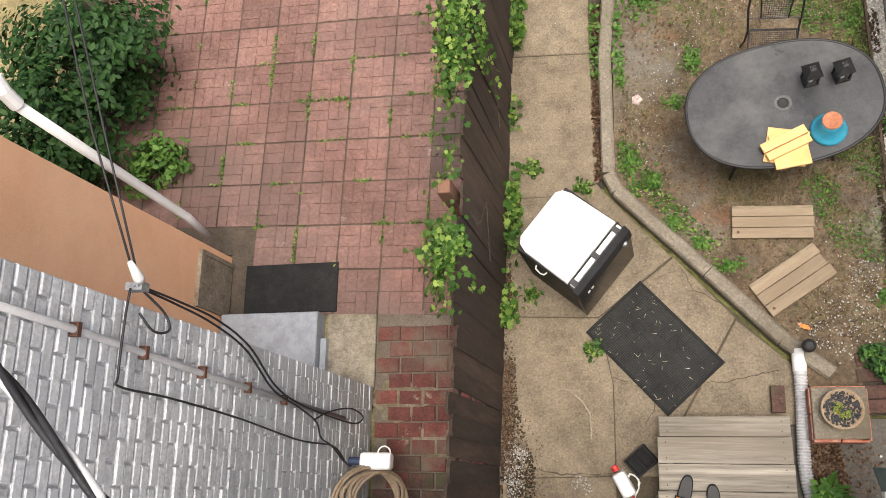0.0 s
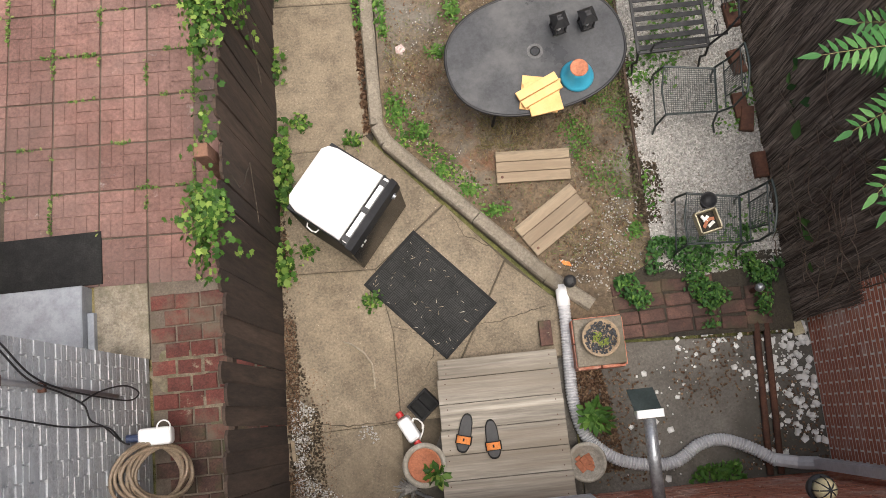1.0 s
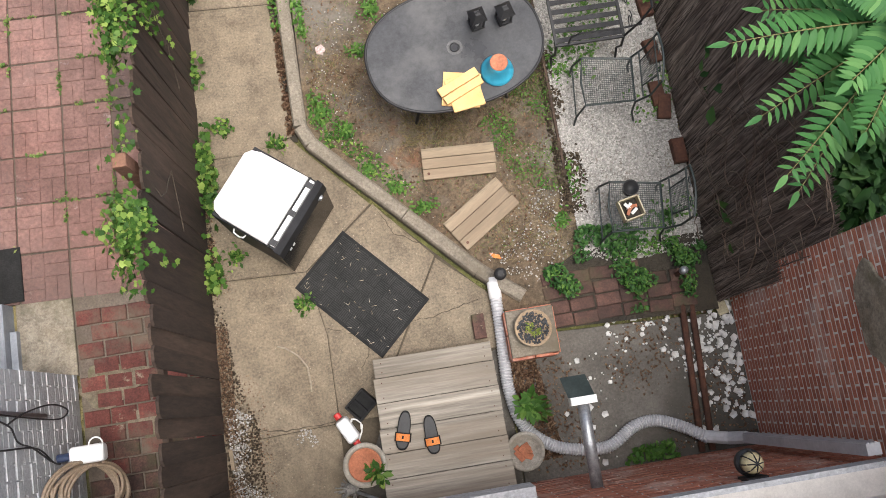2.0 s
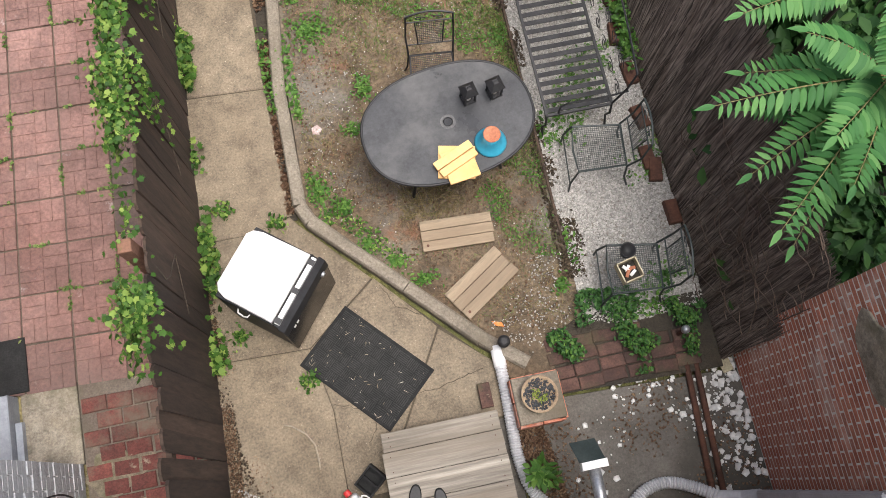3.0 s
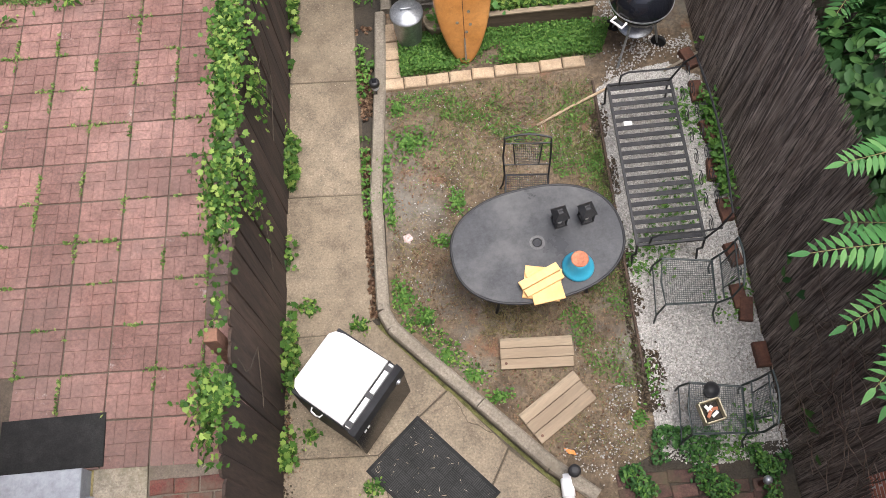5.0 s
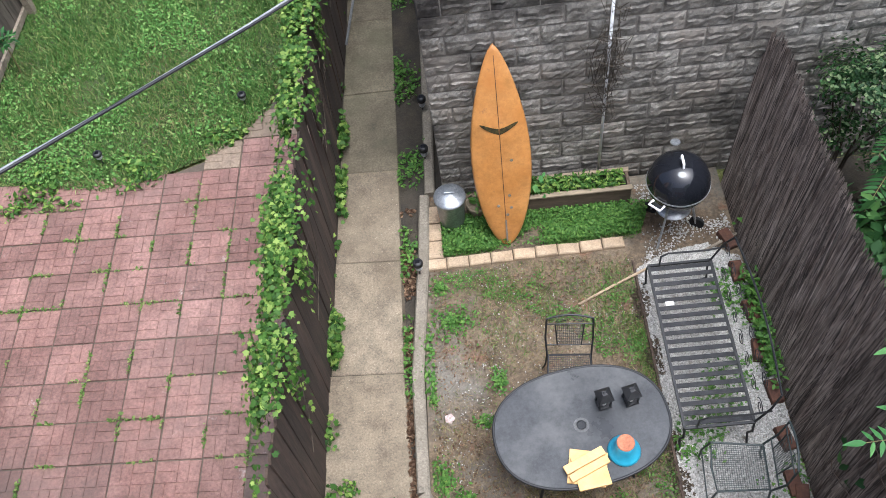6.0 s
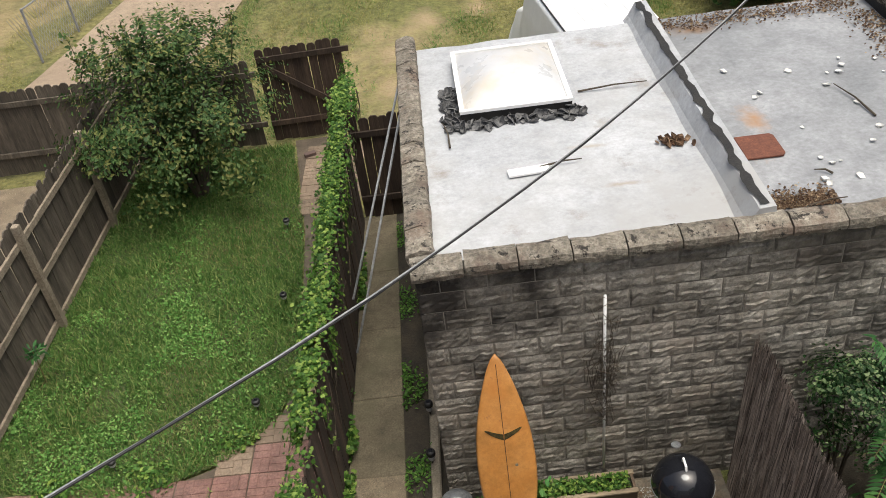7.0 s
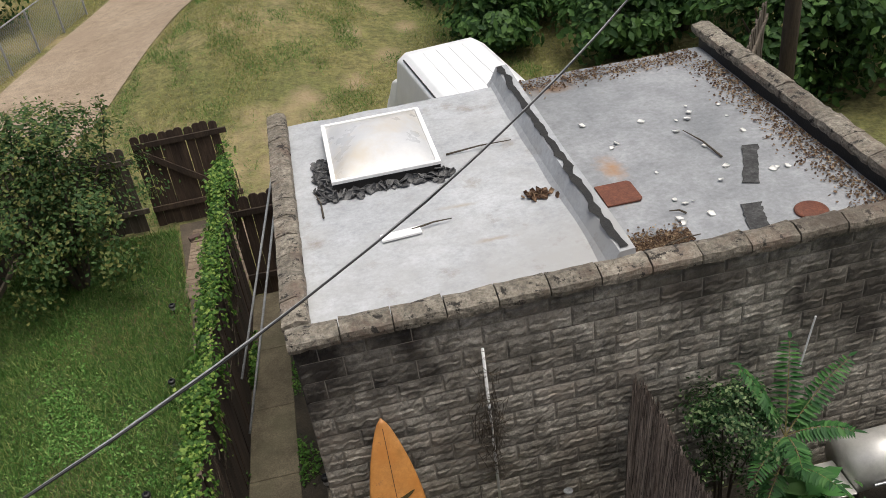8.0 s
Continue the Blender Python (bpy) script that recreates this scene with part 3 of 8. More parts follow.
single("patio_base", g, M_CONCDARK, "dark stained concrete under the wooden deck", kind="structure")


# kerb, cast in lengths
def kerb(points, name="kerb"):
    prof = [(-0.055, -0.06), (-0.055, 0.075), (-0.04, 0.1), (0.04, 0.105), (0.058, 0.085), (0.058, -0.06)]
    owner = thing(name, "low rounded concrete kerb edging the planted yard", "kerb")
    owner["kind"] = "structure"
    for (x0, y0), (x1, y1) in zip(points, points[1:]):
        L = math.hypot(x1 - x0, y1 - y0)
        dx, dy = (x1 - x0) / L, (y1 - y0) / L
        n = max(1, round(L / 0.25))
        gg = Geo()
        k = len(prof)
        vs = []
        for i in range(n + 1):
            s = min(max(L * i / n, 0.0), L)
            for u, z in prof:
                w = u + 0.006 * noise.noise(Vector((x0 + dx * s, (y0 + dy * s) * 3, u * 9)))
                vs.append((x0 + dx * s - dy * w, y0 + dy * s + dx * w, z + 0.008 * noise.noise(Vector((x0 * 3 + dx * s * 3, y0 * 3 + dy * s * 3, 5)))))
        fs = [(i * k + j, i * k + j + 1, (i + 1) * k + j + 1, (i + 1) * k + j) for i in range(n) for j in range(k - 1)]
        fs += [tuple(range(k)), tuple(n * k + j for j in range(k - 1, -1, -1))]
        gg.add(vs, fs)
        part("kerb_stone", gg, M_KERB, owner)


kerb([(0.30, 5.6), (0.26, 4.86), (0.15, 3.6), (0.15, 2.50)])
kerb([(0.15, 2.49), (0.22, 2.34), (0.9, 1.62)])
kerb([(0.905, 1.615), (1.42, 1.07), (1.74, 0.80)])
kerb([(0.44, 11.0), (0.42, 8.0), (0.36, 5.62)])


# ---------------------------------------------------------------- walls of houses
def brick_wall(name, origin, along, length, height, bl, bh, joint, mat, mortar, label, depth=0.02, limit=300, rows_first=None, out=(1, 0, 0), back=0.3, full=None):
    """A wall of single bricks before a mortar body. along, out: unit vectors in the ground plane. full: height of the body."""
    o, a, n = Vector(origin), Vector(along), Vector(out)
    m = Matrix(((a.x, n.x, 0, o.x), (a.y, n.y, 0, o.y), (0, 0, 1, o.z), (0, 0, 0, 1)))
    owner = thing(name, label, "wall")
    owner["kind"] = "structure"
    body = Geo().box(0, length, -back, 0, -0.1, full or height, m)
    part("mortar_body", body, mortar, owner)
    meshes = {}
    count = 0
    rest = Geo()
    rows = int(height / (bh + joint))
    order = range(rows) if rows_first is None else sorted(range(rows), key=lambda r: abs(r - rows_first))
    for r in order:
        x = -0.5 * (bl + joint) * (r % 2)
        while x < length:
            x0, x1 = max(0.0, x), min(length, x + bl)
            if x1 - x0 > 0.03:
                w = round(x1 - x0, 3)
                z = r * (bh + joint) + joint
                d = depth * rnd.uniform(0.6, 1.2)
                if count < limit:
                    if w not in meshes:
                        meshes[w] = brick_mesh(w, bh, 1.0, mat)
                    ob = new("brick", meshes[w])
                    ob.parent = owner
                    ob.matrix_local = m @ Matrix.Translation((x0, 0, z)) @ pose(0, 0, 0, rnd.uniform(-0.6, 0.6), 0, 0) @ Matrix.Diagonal((1, d, 1, 1))
                    count += 1
                else:
                    rest.box(x0, x1, 0, d, z, z + bh, m)
            x += bl + joint
    if rest.v:
        ob = part("brickwork", rest, mat, owner)
        ob["kind"] = "stuff"
    return owner


def brick_mesh(w, h, d, mat, ch=0.006):
    """A brick with its face towards +y, chamfered."""
    g = Geo()
    vs = [(0, 0, 0), (w, 0, 0), (w, 0, h), (0, 0, h), (0, d * 0.7, 0), (w, d * 0.7, 0), (w, d * 0.7, h), (0, d * 0.7, h),
          (ch, d, ch), (w - ch, d, ch), (w - ch, d, h - ch), (ch, d, h - ch)]
    fs = [(0, 1, 5, 4), (1, 2, 6, 5), (2, 3, 7, 6), (3, 0, 4, 7), (4, 5, 9, 8), (5, 6, 10, 9), (6, 7, 11, 10), (7, 4, 8, 11), (8, 9, 10, 11)]
    g.add(vs, [tuple(reversed(f)) for f in fs])
    return g.mesh("brick", mat)


def plain_wall(name, x0, x1, y0, y1, z0, z1, mat, label):
    return single(name, Geo().box(x0, x1, y0, y1, z0, z1), mat, label, kind="structure")


plain_wall("wall_orange_house", -6.5, -3.3, -1.5, 1.95, -0.1, 5.5, M_STUCCO, "smooth orange stucco wall of the house next door")
plain_wall("wall_house_upper", -1.6, 3.38, -1.3, -0.8, -0.1, 4.2, M_MORTAR, "upper wall of the house")


# ---------------------------------------------------------------- fences
def picket_fence(name, a, b, height, mat, label, w=0.14, gap=0.003, thick=0.02, lean=0.0, jag=0.03, rails=None, post_every=0, rail_side=1, dog=True, postmat=None):
    """Upright boards from a to b with rails and posts behind them."""
    (x0, y0), (x1, y1) = a, b
    L = math.hypot(x1 - x0, y1 - y0)
    ang = math.atan2(y1 - y0, x1 - x0)
    base = Matrix.Translation((x0, y0, 0)) @ Matrix.Rotation(ang, 4, "Z") @ Matrix.Rotation(lean, 4, "X")
    owner = thing(name, label, "fence")
    shapes = []
    for k in range(5):
        h = height + rnd.uniform(-jag, jag)
        g = Geo()
        c = 0.035 if dog else 0.0
        poly = [(0, 0), (w, 0), (w, h - c), (w - c, h), (c, h), (0, h - c)] if dog else [(0, 0), (w, 0), (w, h), (0, h)]
        g.prism(poly, -thick / 2, thick / 2, 0, Matrix(((1, 0, 0, 0), (0, 0, -1, 0), (0, 1, 0, 0), (0, 0, 0, 1))))
        shapes.append(g.mesh("board", mat))
    n = int(L / (w + gap))
    for i in range(n):
        ob = new("board", rnd.choice(shapes))
        ob.parent = owner
        ob.matrix_local = base @ Matrix.Translation((i * (w + gap), 0, 0)) @ pose(0, rnd.uniform(-0.004, 0.004), rnd.uniform(-0.02, 0.01), rnd.uniform(-0.7, 0.7), rnd.uniform(-0.6, 0.6), rnd.uniform(-2.5, 2.5))
    for z in rails or ():
        part("rail", Geo().box(0, L, rail_side * 0.014, rail_side * 0.052, z, z + 0.09, base) if rail_side > 0 else Geo().box(0, L, -0.052, -0.014, z, z + 0.09, base), postmat or mat, owner)
    if post_every:
        k = int(L / post_every)
        for i in range(k + 1):
            s = min(i * post_every, L - 0.09)
            y = 0.056 if rail_side > 0 else -0.146
            part("post", Geo().box(s, s + 0.09, y, y + 0.09, 0, height + 0.05, base, 0.008), postmat or mat, owner)
    return owner


picket_fence("board_fence", (-0.815, -0.75), (-0.455, 10.95), 1.72, M_FENCE, "dark brown upright board fence overgrown with ivy", lean=0, rails=(0.3, 1.35), rail_side=1)
fence = bpy.data.objects["board_fence"]
GREYBOARD = None
for ob in fence.children:
    if ob.name.startswith("board") and 0.62 < ob.matrix_local.translation.y < 1.36:
        if GREYBOARD is None:
            GREYBOARD = ob.data.copy()
            GREYBOARD.materials[0] = M_OLDFENCE
        ob.data = GREYBOARD
for y in (-0.6, 1.86, 4.3, 6.75, 9.2):
    part("post", Geo().box(-0.895 + 0.0307 * y - 0.03, -0.805 + 0.0307 * y - 0.03, y - 0.045, y + 0.045, 0.0, 1.8, None, 0.006), M_POST, fence, "reddish square fence post")
picket_fence("back_gate", (-0.43, 10.98), (0.5, 10.98), 1.72, M_FENCE, "dark brown board gate closing the path", rails=(0.3, 1.4), rail_side=-1)
picket_fence("lawn_fence", (-5.04, 4.55), (-4.4, 13.6), 1.68, M_OLDFENCE, "weathered grey board fence with posts along the lawn", rails=(0.04, 0.72, 1.38), rail_side=-1, post_every=2.34, postmat=M_RAIL)
picket_fence("rear_fence", (-8.5, 13.65), (-2.1, 13.62), 1.6, M_OLDFENCE, "weathered grey board fence across the back of the lawn", rails=(0.35, 1.3), rail_side=-1)
picket_fence("lawn_gate", (-2.05, 13.7), (-0.5, 13.75), 1.75, M_FENCE, "dark brown board gate with a diagonal brace", rails=(0.3, 1.5), rail_side=-1)
part("brace", Geo().bar(Vector((-1.98, 13.655, 1.45)), Vector((-0.58, 13.705, 0.35)), 0.035, 0.1), M_FENCE, bpy.data.objects["lawn_gate"])

# reed fence
def reed_fence():
    owner = thing("reed_fence", "tall dark weathered reed screen fence with a ragged top", "fence")
    back = Geo()
    n = 60
    ys = [0.56 + 4.99 * i / n for i in range(n + 1)]

    def top(y):
        return 1.95 + 0.06 * math.sin(y * 1.5 - 1.2) + 0.04 * math.sin(y * 5.3) - 0.12 * max(0.0, 1.2 - y) - 0.1 * max(0.0, y - 4.3)

    for i, y in enumerate(ys):
        back.v += [(3.36, y, 0.0), (3.56, y, top(y) - 0.2), (3.60, y, top(y) - 0.2), (3.40, y, 0.0)]
    for i in range(n):
        for j in range(4):
            back.f.append((i * 4 + j, i * 4 + (j + 1) % 4, (i + 1) * 4 + (j + 1) % 4, (i + 1) * 4 + j))
    part("backing", back, M_REEDBACK, owner)
    g = Geo()
    for i in range(9000):
        y = rnd.uniform(0.5, 5.42)
        z0 = rnd.uniform(-0.02, 0.05) if rnd.random() < 0.65 else rnd.uniform(0, 1.2)
        z1 = min(top(y) + rnd.uniform(-0.1, 0.06), z0 + rnd.uniform(0.9, 2.1))
        sl = (0.08 + 0.16 * noise.noise(Vector((y * 1.6, z0, 3))) + rnd.gauss(0, 0.05)) * (z1 - z0)
        r = rnd.uniform(0.002, 0.0048) if rnd.random() < 0.88 else rnd.uniform(0.006, 0.009)
        off = rnd.uniform(0.0, 0.024) + 0.022 * noise.noise(Vector((y * 7, z0 * 0.8, 9)))
        x0, x1 = 3.33 + 0.2 * z0 / 1.93 - off, 3.33 + 0.2 * z1 / 1.93 - off
        g.tube([(x0, y, z0), ((x0 + x1) / 2 + rnd.uniform(-0.006, 0.006), y + sl * 0.5 + rnd.uniform(-0.01, 0.01), (z0 + z1) / 2), (x1, y + sl, z1)], r, 3, cap=False)
    ob = part("reeds", g, M_REED, owner)
    ob["kind"] = "stuff"


reed_fence()


# ---------------------------------------------------------------- garage
GX0, GX1, GY0, GY1, GZ = 0.5, 6.35, 5.62, 10.1, 3.03


def garage():
    owner = thing("garage", "flat-roofed garage of dark rock-faced concrete blocks", "garage")
    body = part("wall", Geo().box(GX0 + 0.03, GX1, GY0 + 0.03, GY1, -0.1, GZ - 0.25), M_BLOCKMORTAR, owner)
    bw, bh, j = 0.395, 0.208, 0.01
    faces = []
    for k in range(12):
        g = Geo()
        nx, nz = 11, 7
        ua = [0, 0.04] + [0.04 + 0.92 * i / (nx - 2) for i in range(1, nx - 2)] + [0.96, 1]
        ub = [0, 0.08, 0.26, 0.44, 0.53, 0.74, 0.92, 1]
        vs = []
        for b in range(nz + 1):
            for a in range(nx + 1):
                edge = a in (0, nx) or b in (0, nz)
                lobe = (0.008, 0.014, 0.017, 0.01, 0.016, 0.009)[b - 1] if not edge else 0
                d = 0.002 if edge else lobe + 0.014 * noise.noise(Vector((a * 0.7 + k * 7, b * 0.8, k)))
                wave = 0.0 if edge else 0.12 * noise.noise(Vector((a * 0.6 + k * 5, 0.2 * b, k + 3)))
                vs.append((bw * ua[a], -d, bh * (ub[b] + wave * (b in (2, 3, 4, 5)))))
        fs = [(b * (nx + 1) + a, b * (nx + 1) + a + 1, (b + 1) * (nx + 1) + a + 1, (b + 1) * (nx + 1) + a) for b in range(nz) for a in range(nx)]
        m0 = len(vs)
        vs += [(0, 0.03, 0), (bw, 0.03, 0), (bw, 0.03, bh), (0, 0.03, bh)]
        fs += [(0, m0, m0 + 1, nx), (nx, m0 + 1, m0 + 2, m0 - 1), (m0 - 1, m0 + 2, m0 + 3, m0 - 1 - nx), (m0 - 1 - nx, m0 + 3, m0, 0)]
        g.add(vs, fs)
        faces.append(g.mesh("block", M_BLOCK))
    rows = 14
    for r in range(rows):
        x = GX0 - (0.2 if r % 2 else 0.0)
        while x < GX1:
            w = bw
            x0 = x
            sc = 1.0
            if x < GX0:
                x0, sc = GX0, (bw + x - GX0) / bw
            ob = new("block", rnd.choice(faces))
            ob.parent = body
            ob.matrix_local = Matrix.Translation((x0, GY0 + 0.03, 0.0 + r * (bh + j))) @ Matrix.Diagonal((sc, 1, 1, 1))
            x += bw + j
        y = GY0 - (0.0 if r % 2 else 0.2)
        while y < GY1 and r > 2:
            y0, sc = (y, 1.0) if y >= GY0 + 0.02 else (GY0 + 0.03, 0.46)
            ob = new("block", rnd.choice(faces))
            ob.parent = body
            ob.matrix_local = Matrix.Translation((GX0 + 0.03, y0 + bw * sc, r * (bh + j))) @ Matrix.Rotation(radians(-90), 4, "Z") @ Matrix.Diagonal((sc, 1, 1, 1))
            y += bw + j
    # coping stones along three edges
    def coping(a, b, n, wid, z, flip):
        (x0, y0), (x1, y1) = a, b
        ang = math.atan2(y1 - y0, x1 - x0)
        L = math.hypot(x1 - x0, y1 - y0) / n
        shapes = []
        for k in range(4):
            g = Geo()
            s = []
            prof = [(-0.02, 0), (-0.03, 0.05), (-0.02, 0.1), (wid * 0.5, 0.135), (wid - 0.02, 0.11), (wid, 0.06), (wid - 0.01, 0)]
            m = 5
            for i in range(m + 1):
                for u, h in prof:
                    q = 0.012 * noise.noise(Vector((i * 1.7 + k * 9, u * 11, h * 13)))
                    s.append((0.006 + (L - 0.012) * i / m, u + q, h + q))
            K = len(prof)
            g.add(s, [(i * K + a2, i * K + a2 + 1, (i + 1) * K + a2 + 1, (i + 1) * K + a2) for i in range(m) for a2 in range(K - 1)] + [tuple(range(K)), tuple(m * K + q for q in range(K - 1, -1, -1)), ])
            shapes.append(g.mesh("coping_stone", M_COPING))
        for i in range(n):
            ob = new("coping_stone", rnd.choice(shapes))
            ob.parent = owner
            ob.matrix_local = Matrix.Translation((x0, y0, z)) @ Matrix.Rotation(ang, 4, "Z") @ Matrix.Translation((i * L, 0, 0)) @ pose(0, 0, rnd.uniform(-0.006, 0.006), rnd.uniform(-1, 1), 0, rnd.uniform(-0.8, 0.8)) @ Matrix.Diagonal((1, -1 if flip else 1, 1, 1))

    coping((GX0 - 0.03, GY0 - 0.03), (GX1, GY0 - 0.03), 13, 0.22, GZ, False)
    coping((GX0 - 0.03, GY0 + 0.2), (GX0 - 0.03, GY1 + 0.1), 12, 0.22, GZ, True)
    coping((GX1 - 0.22, GY0 + 0.3), (GX1 - 0.22, GY1 + 0.2), 10, 0.24, GZ + 0.12, True)
    part("parapet", Geo().box(GX1 - 0.22, GX1, GY0 + 0.03, GY1, GZ - 0.25, GZ + 0.12), M_TAR, owner)
    part("parapet", Geo().box(GX0 + 0.03, GX1, GY0 + 0.03, GY0 + 0.18, GZ - 0.25, GZ), M_BLOCKMORTAR, owner)
    part("parapet", Geo().box(GX0 + 0.03, GX0 + 0.18, GY0 + 0.18, GY1, GZ - 0.25, GZ), M_BLOCKMORTAR, owner)
    # roof skins: pale membrane and duller bay
    def skin(x0, x1, y0, y1, z, mat, name, label, seed):
        n = 28
        g = Geo()
        g.v = [(x0 + (x1 - x0) * i / n, y0 + (y1 - y0) * k / n, z + 0.018 * noise.noise(Vector((i * 0.25, k * 0.25, seed)))) for k in range(n + 1) for i in range(n + 1)]
        g.f = [(k * (n + 1) + i, k * (n + 1) + i + 1, (k + 1) * (n + 1) + i + 1, (k + 1) * (n + 1) + i) for k in range(n) for i in range(n)]
        return part(name, g, mat, owner, label, True)

    skin(GX0 + 0.18, 3.42, GY0 + 0.16, GY1, GZ - 0.03, M_ROOF, "roof", "pale silver-coated roof membrane", 2.0)
    skin(3.55, GX1 - 0.22, GY0 + 0.16, GY1, GZ - 0.02, M_ROOFGREY, "roof", "dull grey stained roof membrane", 5.0)
    # party upstand with a tarred top
    g = Geo()
    prof = [(3.28, -0.05), (3.34, 0.02), (3.42, 0.17), (3.56, 0.18), (3.58, -0.05)]
    n = 20
    for i in range(n + 1):
        y = GY0 + 0.16 + (GY1 + 0.15 - GY0 - 0.16) * i / n
        g.v += [(x + 0.02 * noise.noise(Vector((0, y, x))), y, GZ + z) for x, z in prof]
    K = len(prof)
    g.f = [(i * K + a, i * K + a + 1, (i + 1) * K + a + 1, (i + 1) * K + a) for i in range(n) for a in range(K - 1)] + [tuple(range(K)), tuple(n * K + q for q in range(K))]
    part("upstand", g, M_ROOF, owner, "silver-coated upstand between the roofs")
    g = Geo()
    for i in range(n * 3 + 1):
        y = GY0 + 0.2 + (GY1 + 0.12 - GY0 - 0.2) * i / (n * 3)
        c = 3.46 + 0.05 * noise.noise(Vector((4, y * 3, 1)))
        w = 0.04 + 0.035 * noise.noise(Vector((9, y * 7, 1)))
        g.v += [(c - w, y, GZ + 0.183), (c + w, y, GZ + 0.189)]
    g.f = [(2 * i, 2 * i + 1, 2 * i + 3, 2 * i + 2) for i in range(n * 3)]
    part("tar_seam", g, M_TAR, owner, "ragged black tar along the upstand")
    # skylight
    sl = part("skylight_curb", Geo().box(1.1, 2.28, 8.14, 9.6, GZ - 0.03, GZ + 0.09), M_TAR, owner)
    d = Geo()
    n = 14
    for k in range(n + 1):
        for i in range(n + 1):
            u, w = i / n, k / n
            h = min(u, 1 - u, w, 1 - w)
            d.v.append((1.13 + 1.12 * u, 8.17 + 1.4 * w, GZ + 0.1 + 0.2 * (1 - (1 - min(1, h * 2.2)) ** 2)))
    d.f = [(k * (n + 1) + i, k * (n + 1) + i + 1, (k + 1) * (n + 1) + i + 1, (k + 1) * (n + 1) + i) for k in range(n) for i in range(n)]
    part("dome", d, M_DOME, sl, "milky plastic skylight dome", True)
    for x0, x1, y0, y1 in ((1.09, 2.29, 8.13, 8.18), (1.09, 2.29, 9.56, 9.61), (1.09, 1.14, 8.18, 9.56), (2.24, 2.29, 8.18, 9.56)):
        part("frame", Geo().box(x0, x1, y0, y1, GZ + 0.09, GZ + 0.125, None, 0.006), M_WHITE, sl)


M_DOME = surface("milky_dome", (0.52, 0.53, 0.55), (0.6, 0.6, 0.6), 2, c3=(0.5, 0.46, 0.4), fine=12, bump=0, grain=0.06, rough=0.25, mottle=0.08)
garage()
# ---------------------------------------------------------------- things in the yard
def frame_at(x, y, ang, z=0.0):
    return Matrix.Translation((x, y, z)) @ Matrix.Rotation(radians(ang), 4, "Z")


def placed(ob, m):
    ob.matrix_world = m
    return ob


def dishwasher():
    t = thing("portable_dishwasher", "portable dishwasher with white worktop and black front on the concrete", "dishwasher")
    bevel(part("body", Geo().box(0.012, 0.608, 0.03, 0.585, 0.05, 0.855), M_DARKMETAL, t), 0.008)
    door = part("door", Geo().box(0.0, 0.62, 0.0, 0.028, 0.09, 0.70), M_BLACKGLASS, t, "glossy black door")
    bevel(door, 0.006)
    part("kick_plate", Geo().box(0.01, 0.61, 0.03, 0.05, 0.03, 0.088), M_RUBBER, t)
    part("trim_strip", Geo().box(0.02, 0.6, -0.005, -0.001, 0.695, 0.703), M_GALV, door)
    for x0, x1 in ((0.09, 0.115), (0.13, 0.155)):
        part("badge", Geo().box(x0, x1, -0.006, -0.002, 0.62, 0.655), M_WHITE, door)
    panel = part("control_panel", Geo().add([(0, -0.012, 0.705), (0.62, -0.012, 0.705), (0.62, 0.0, 0.83), (0, 0.0, 0.83), (0, 0.05, 0.87), (0.62, 0.05, 0.87), (0.62, 0.05, 0.705), (0, 0.05, 0.705)],
                 [(0, 1, 2, 3), (3, 2, 5, 4), (4, 5, 6, 7), (7, 6, 1, 0), (0, 3, 4, 7), (1, 6, 5, 2)]), M_DARKMETAL, t, "dark grey sloping control panel")
    bevel(panel, 0.006)
    part("dial", Geo().lathe([(0.0, 0.0), (0.026, 0.0), (0.026, 0.006), (0.02, 0.006), (0.018, 0.018), (0, 0.018)], 18, pose(0.53, -0.012, 0.75, 90)), M_GALV, panel)
    part("latch_strip", Geo().box(0.03, 0.59, 0.052, 0.088, 0.855, 0.893, None, 0.006), M_WHITE, t, "white strip behind the panel")
    for x in (0.06, 0.31, 0.55):
        part("clip", Geo().box(x - 0.025, x + 0.02, 0.046, 0.1, 0.893, 0.899), M_IRON, t)
    part("gasket", Geo().box(0.012, 0.608, 0.088, 0.103, 0.855, 0.885), M_RUBBER, t)
    top = part("worktop", Geo().prism([(0.02, 0.104), (0.595, 0.104), (0.585, 0.5), (0.565, 0.57), (0.52, 0.605), (0.1, 0.605), (0.05, 0.57), (0.025, 0.5)], 0.862, 0.92, 0.012), M_WHITE, t, "white plastic worktop with rounded corners")
    bevel(top, 0.006)
    part("hose_hook", Geo().tube([(0.01, 0.3, 0.8), (-0.015, 0.31, 0.79), (-0.02, 0.35, 0.75), (-0.015, 0.39, 0.79), (0.01, 0.4, 0.8)], 0.006, 6), M_WHITE, t)
    for x in (0.06, 0.56):
        for y in (0.08, 0.53):
            part("caster", Geo().lathe([(0, -0.012), (0.028, -0.012), (0.028, 0.012), (0, 0.012)], 12, pose(x, y, 0.03, 0, 90)), M_RUBBER, t)
    placed(t, frame_at(-0.05, 1.29, 51))


dishwasher()


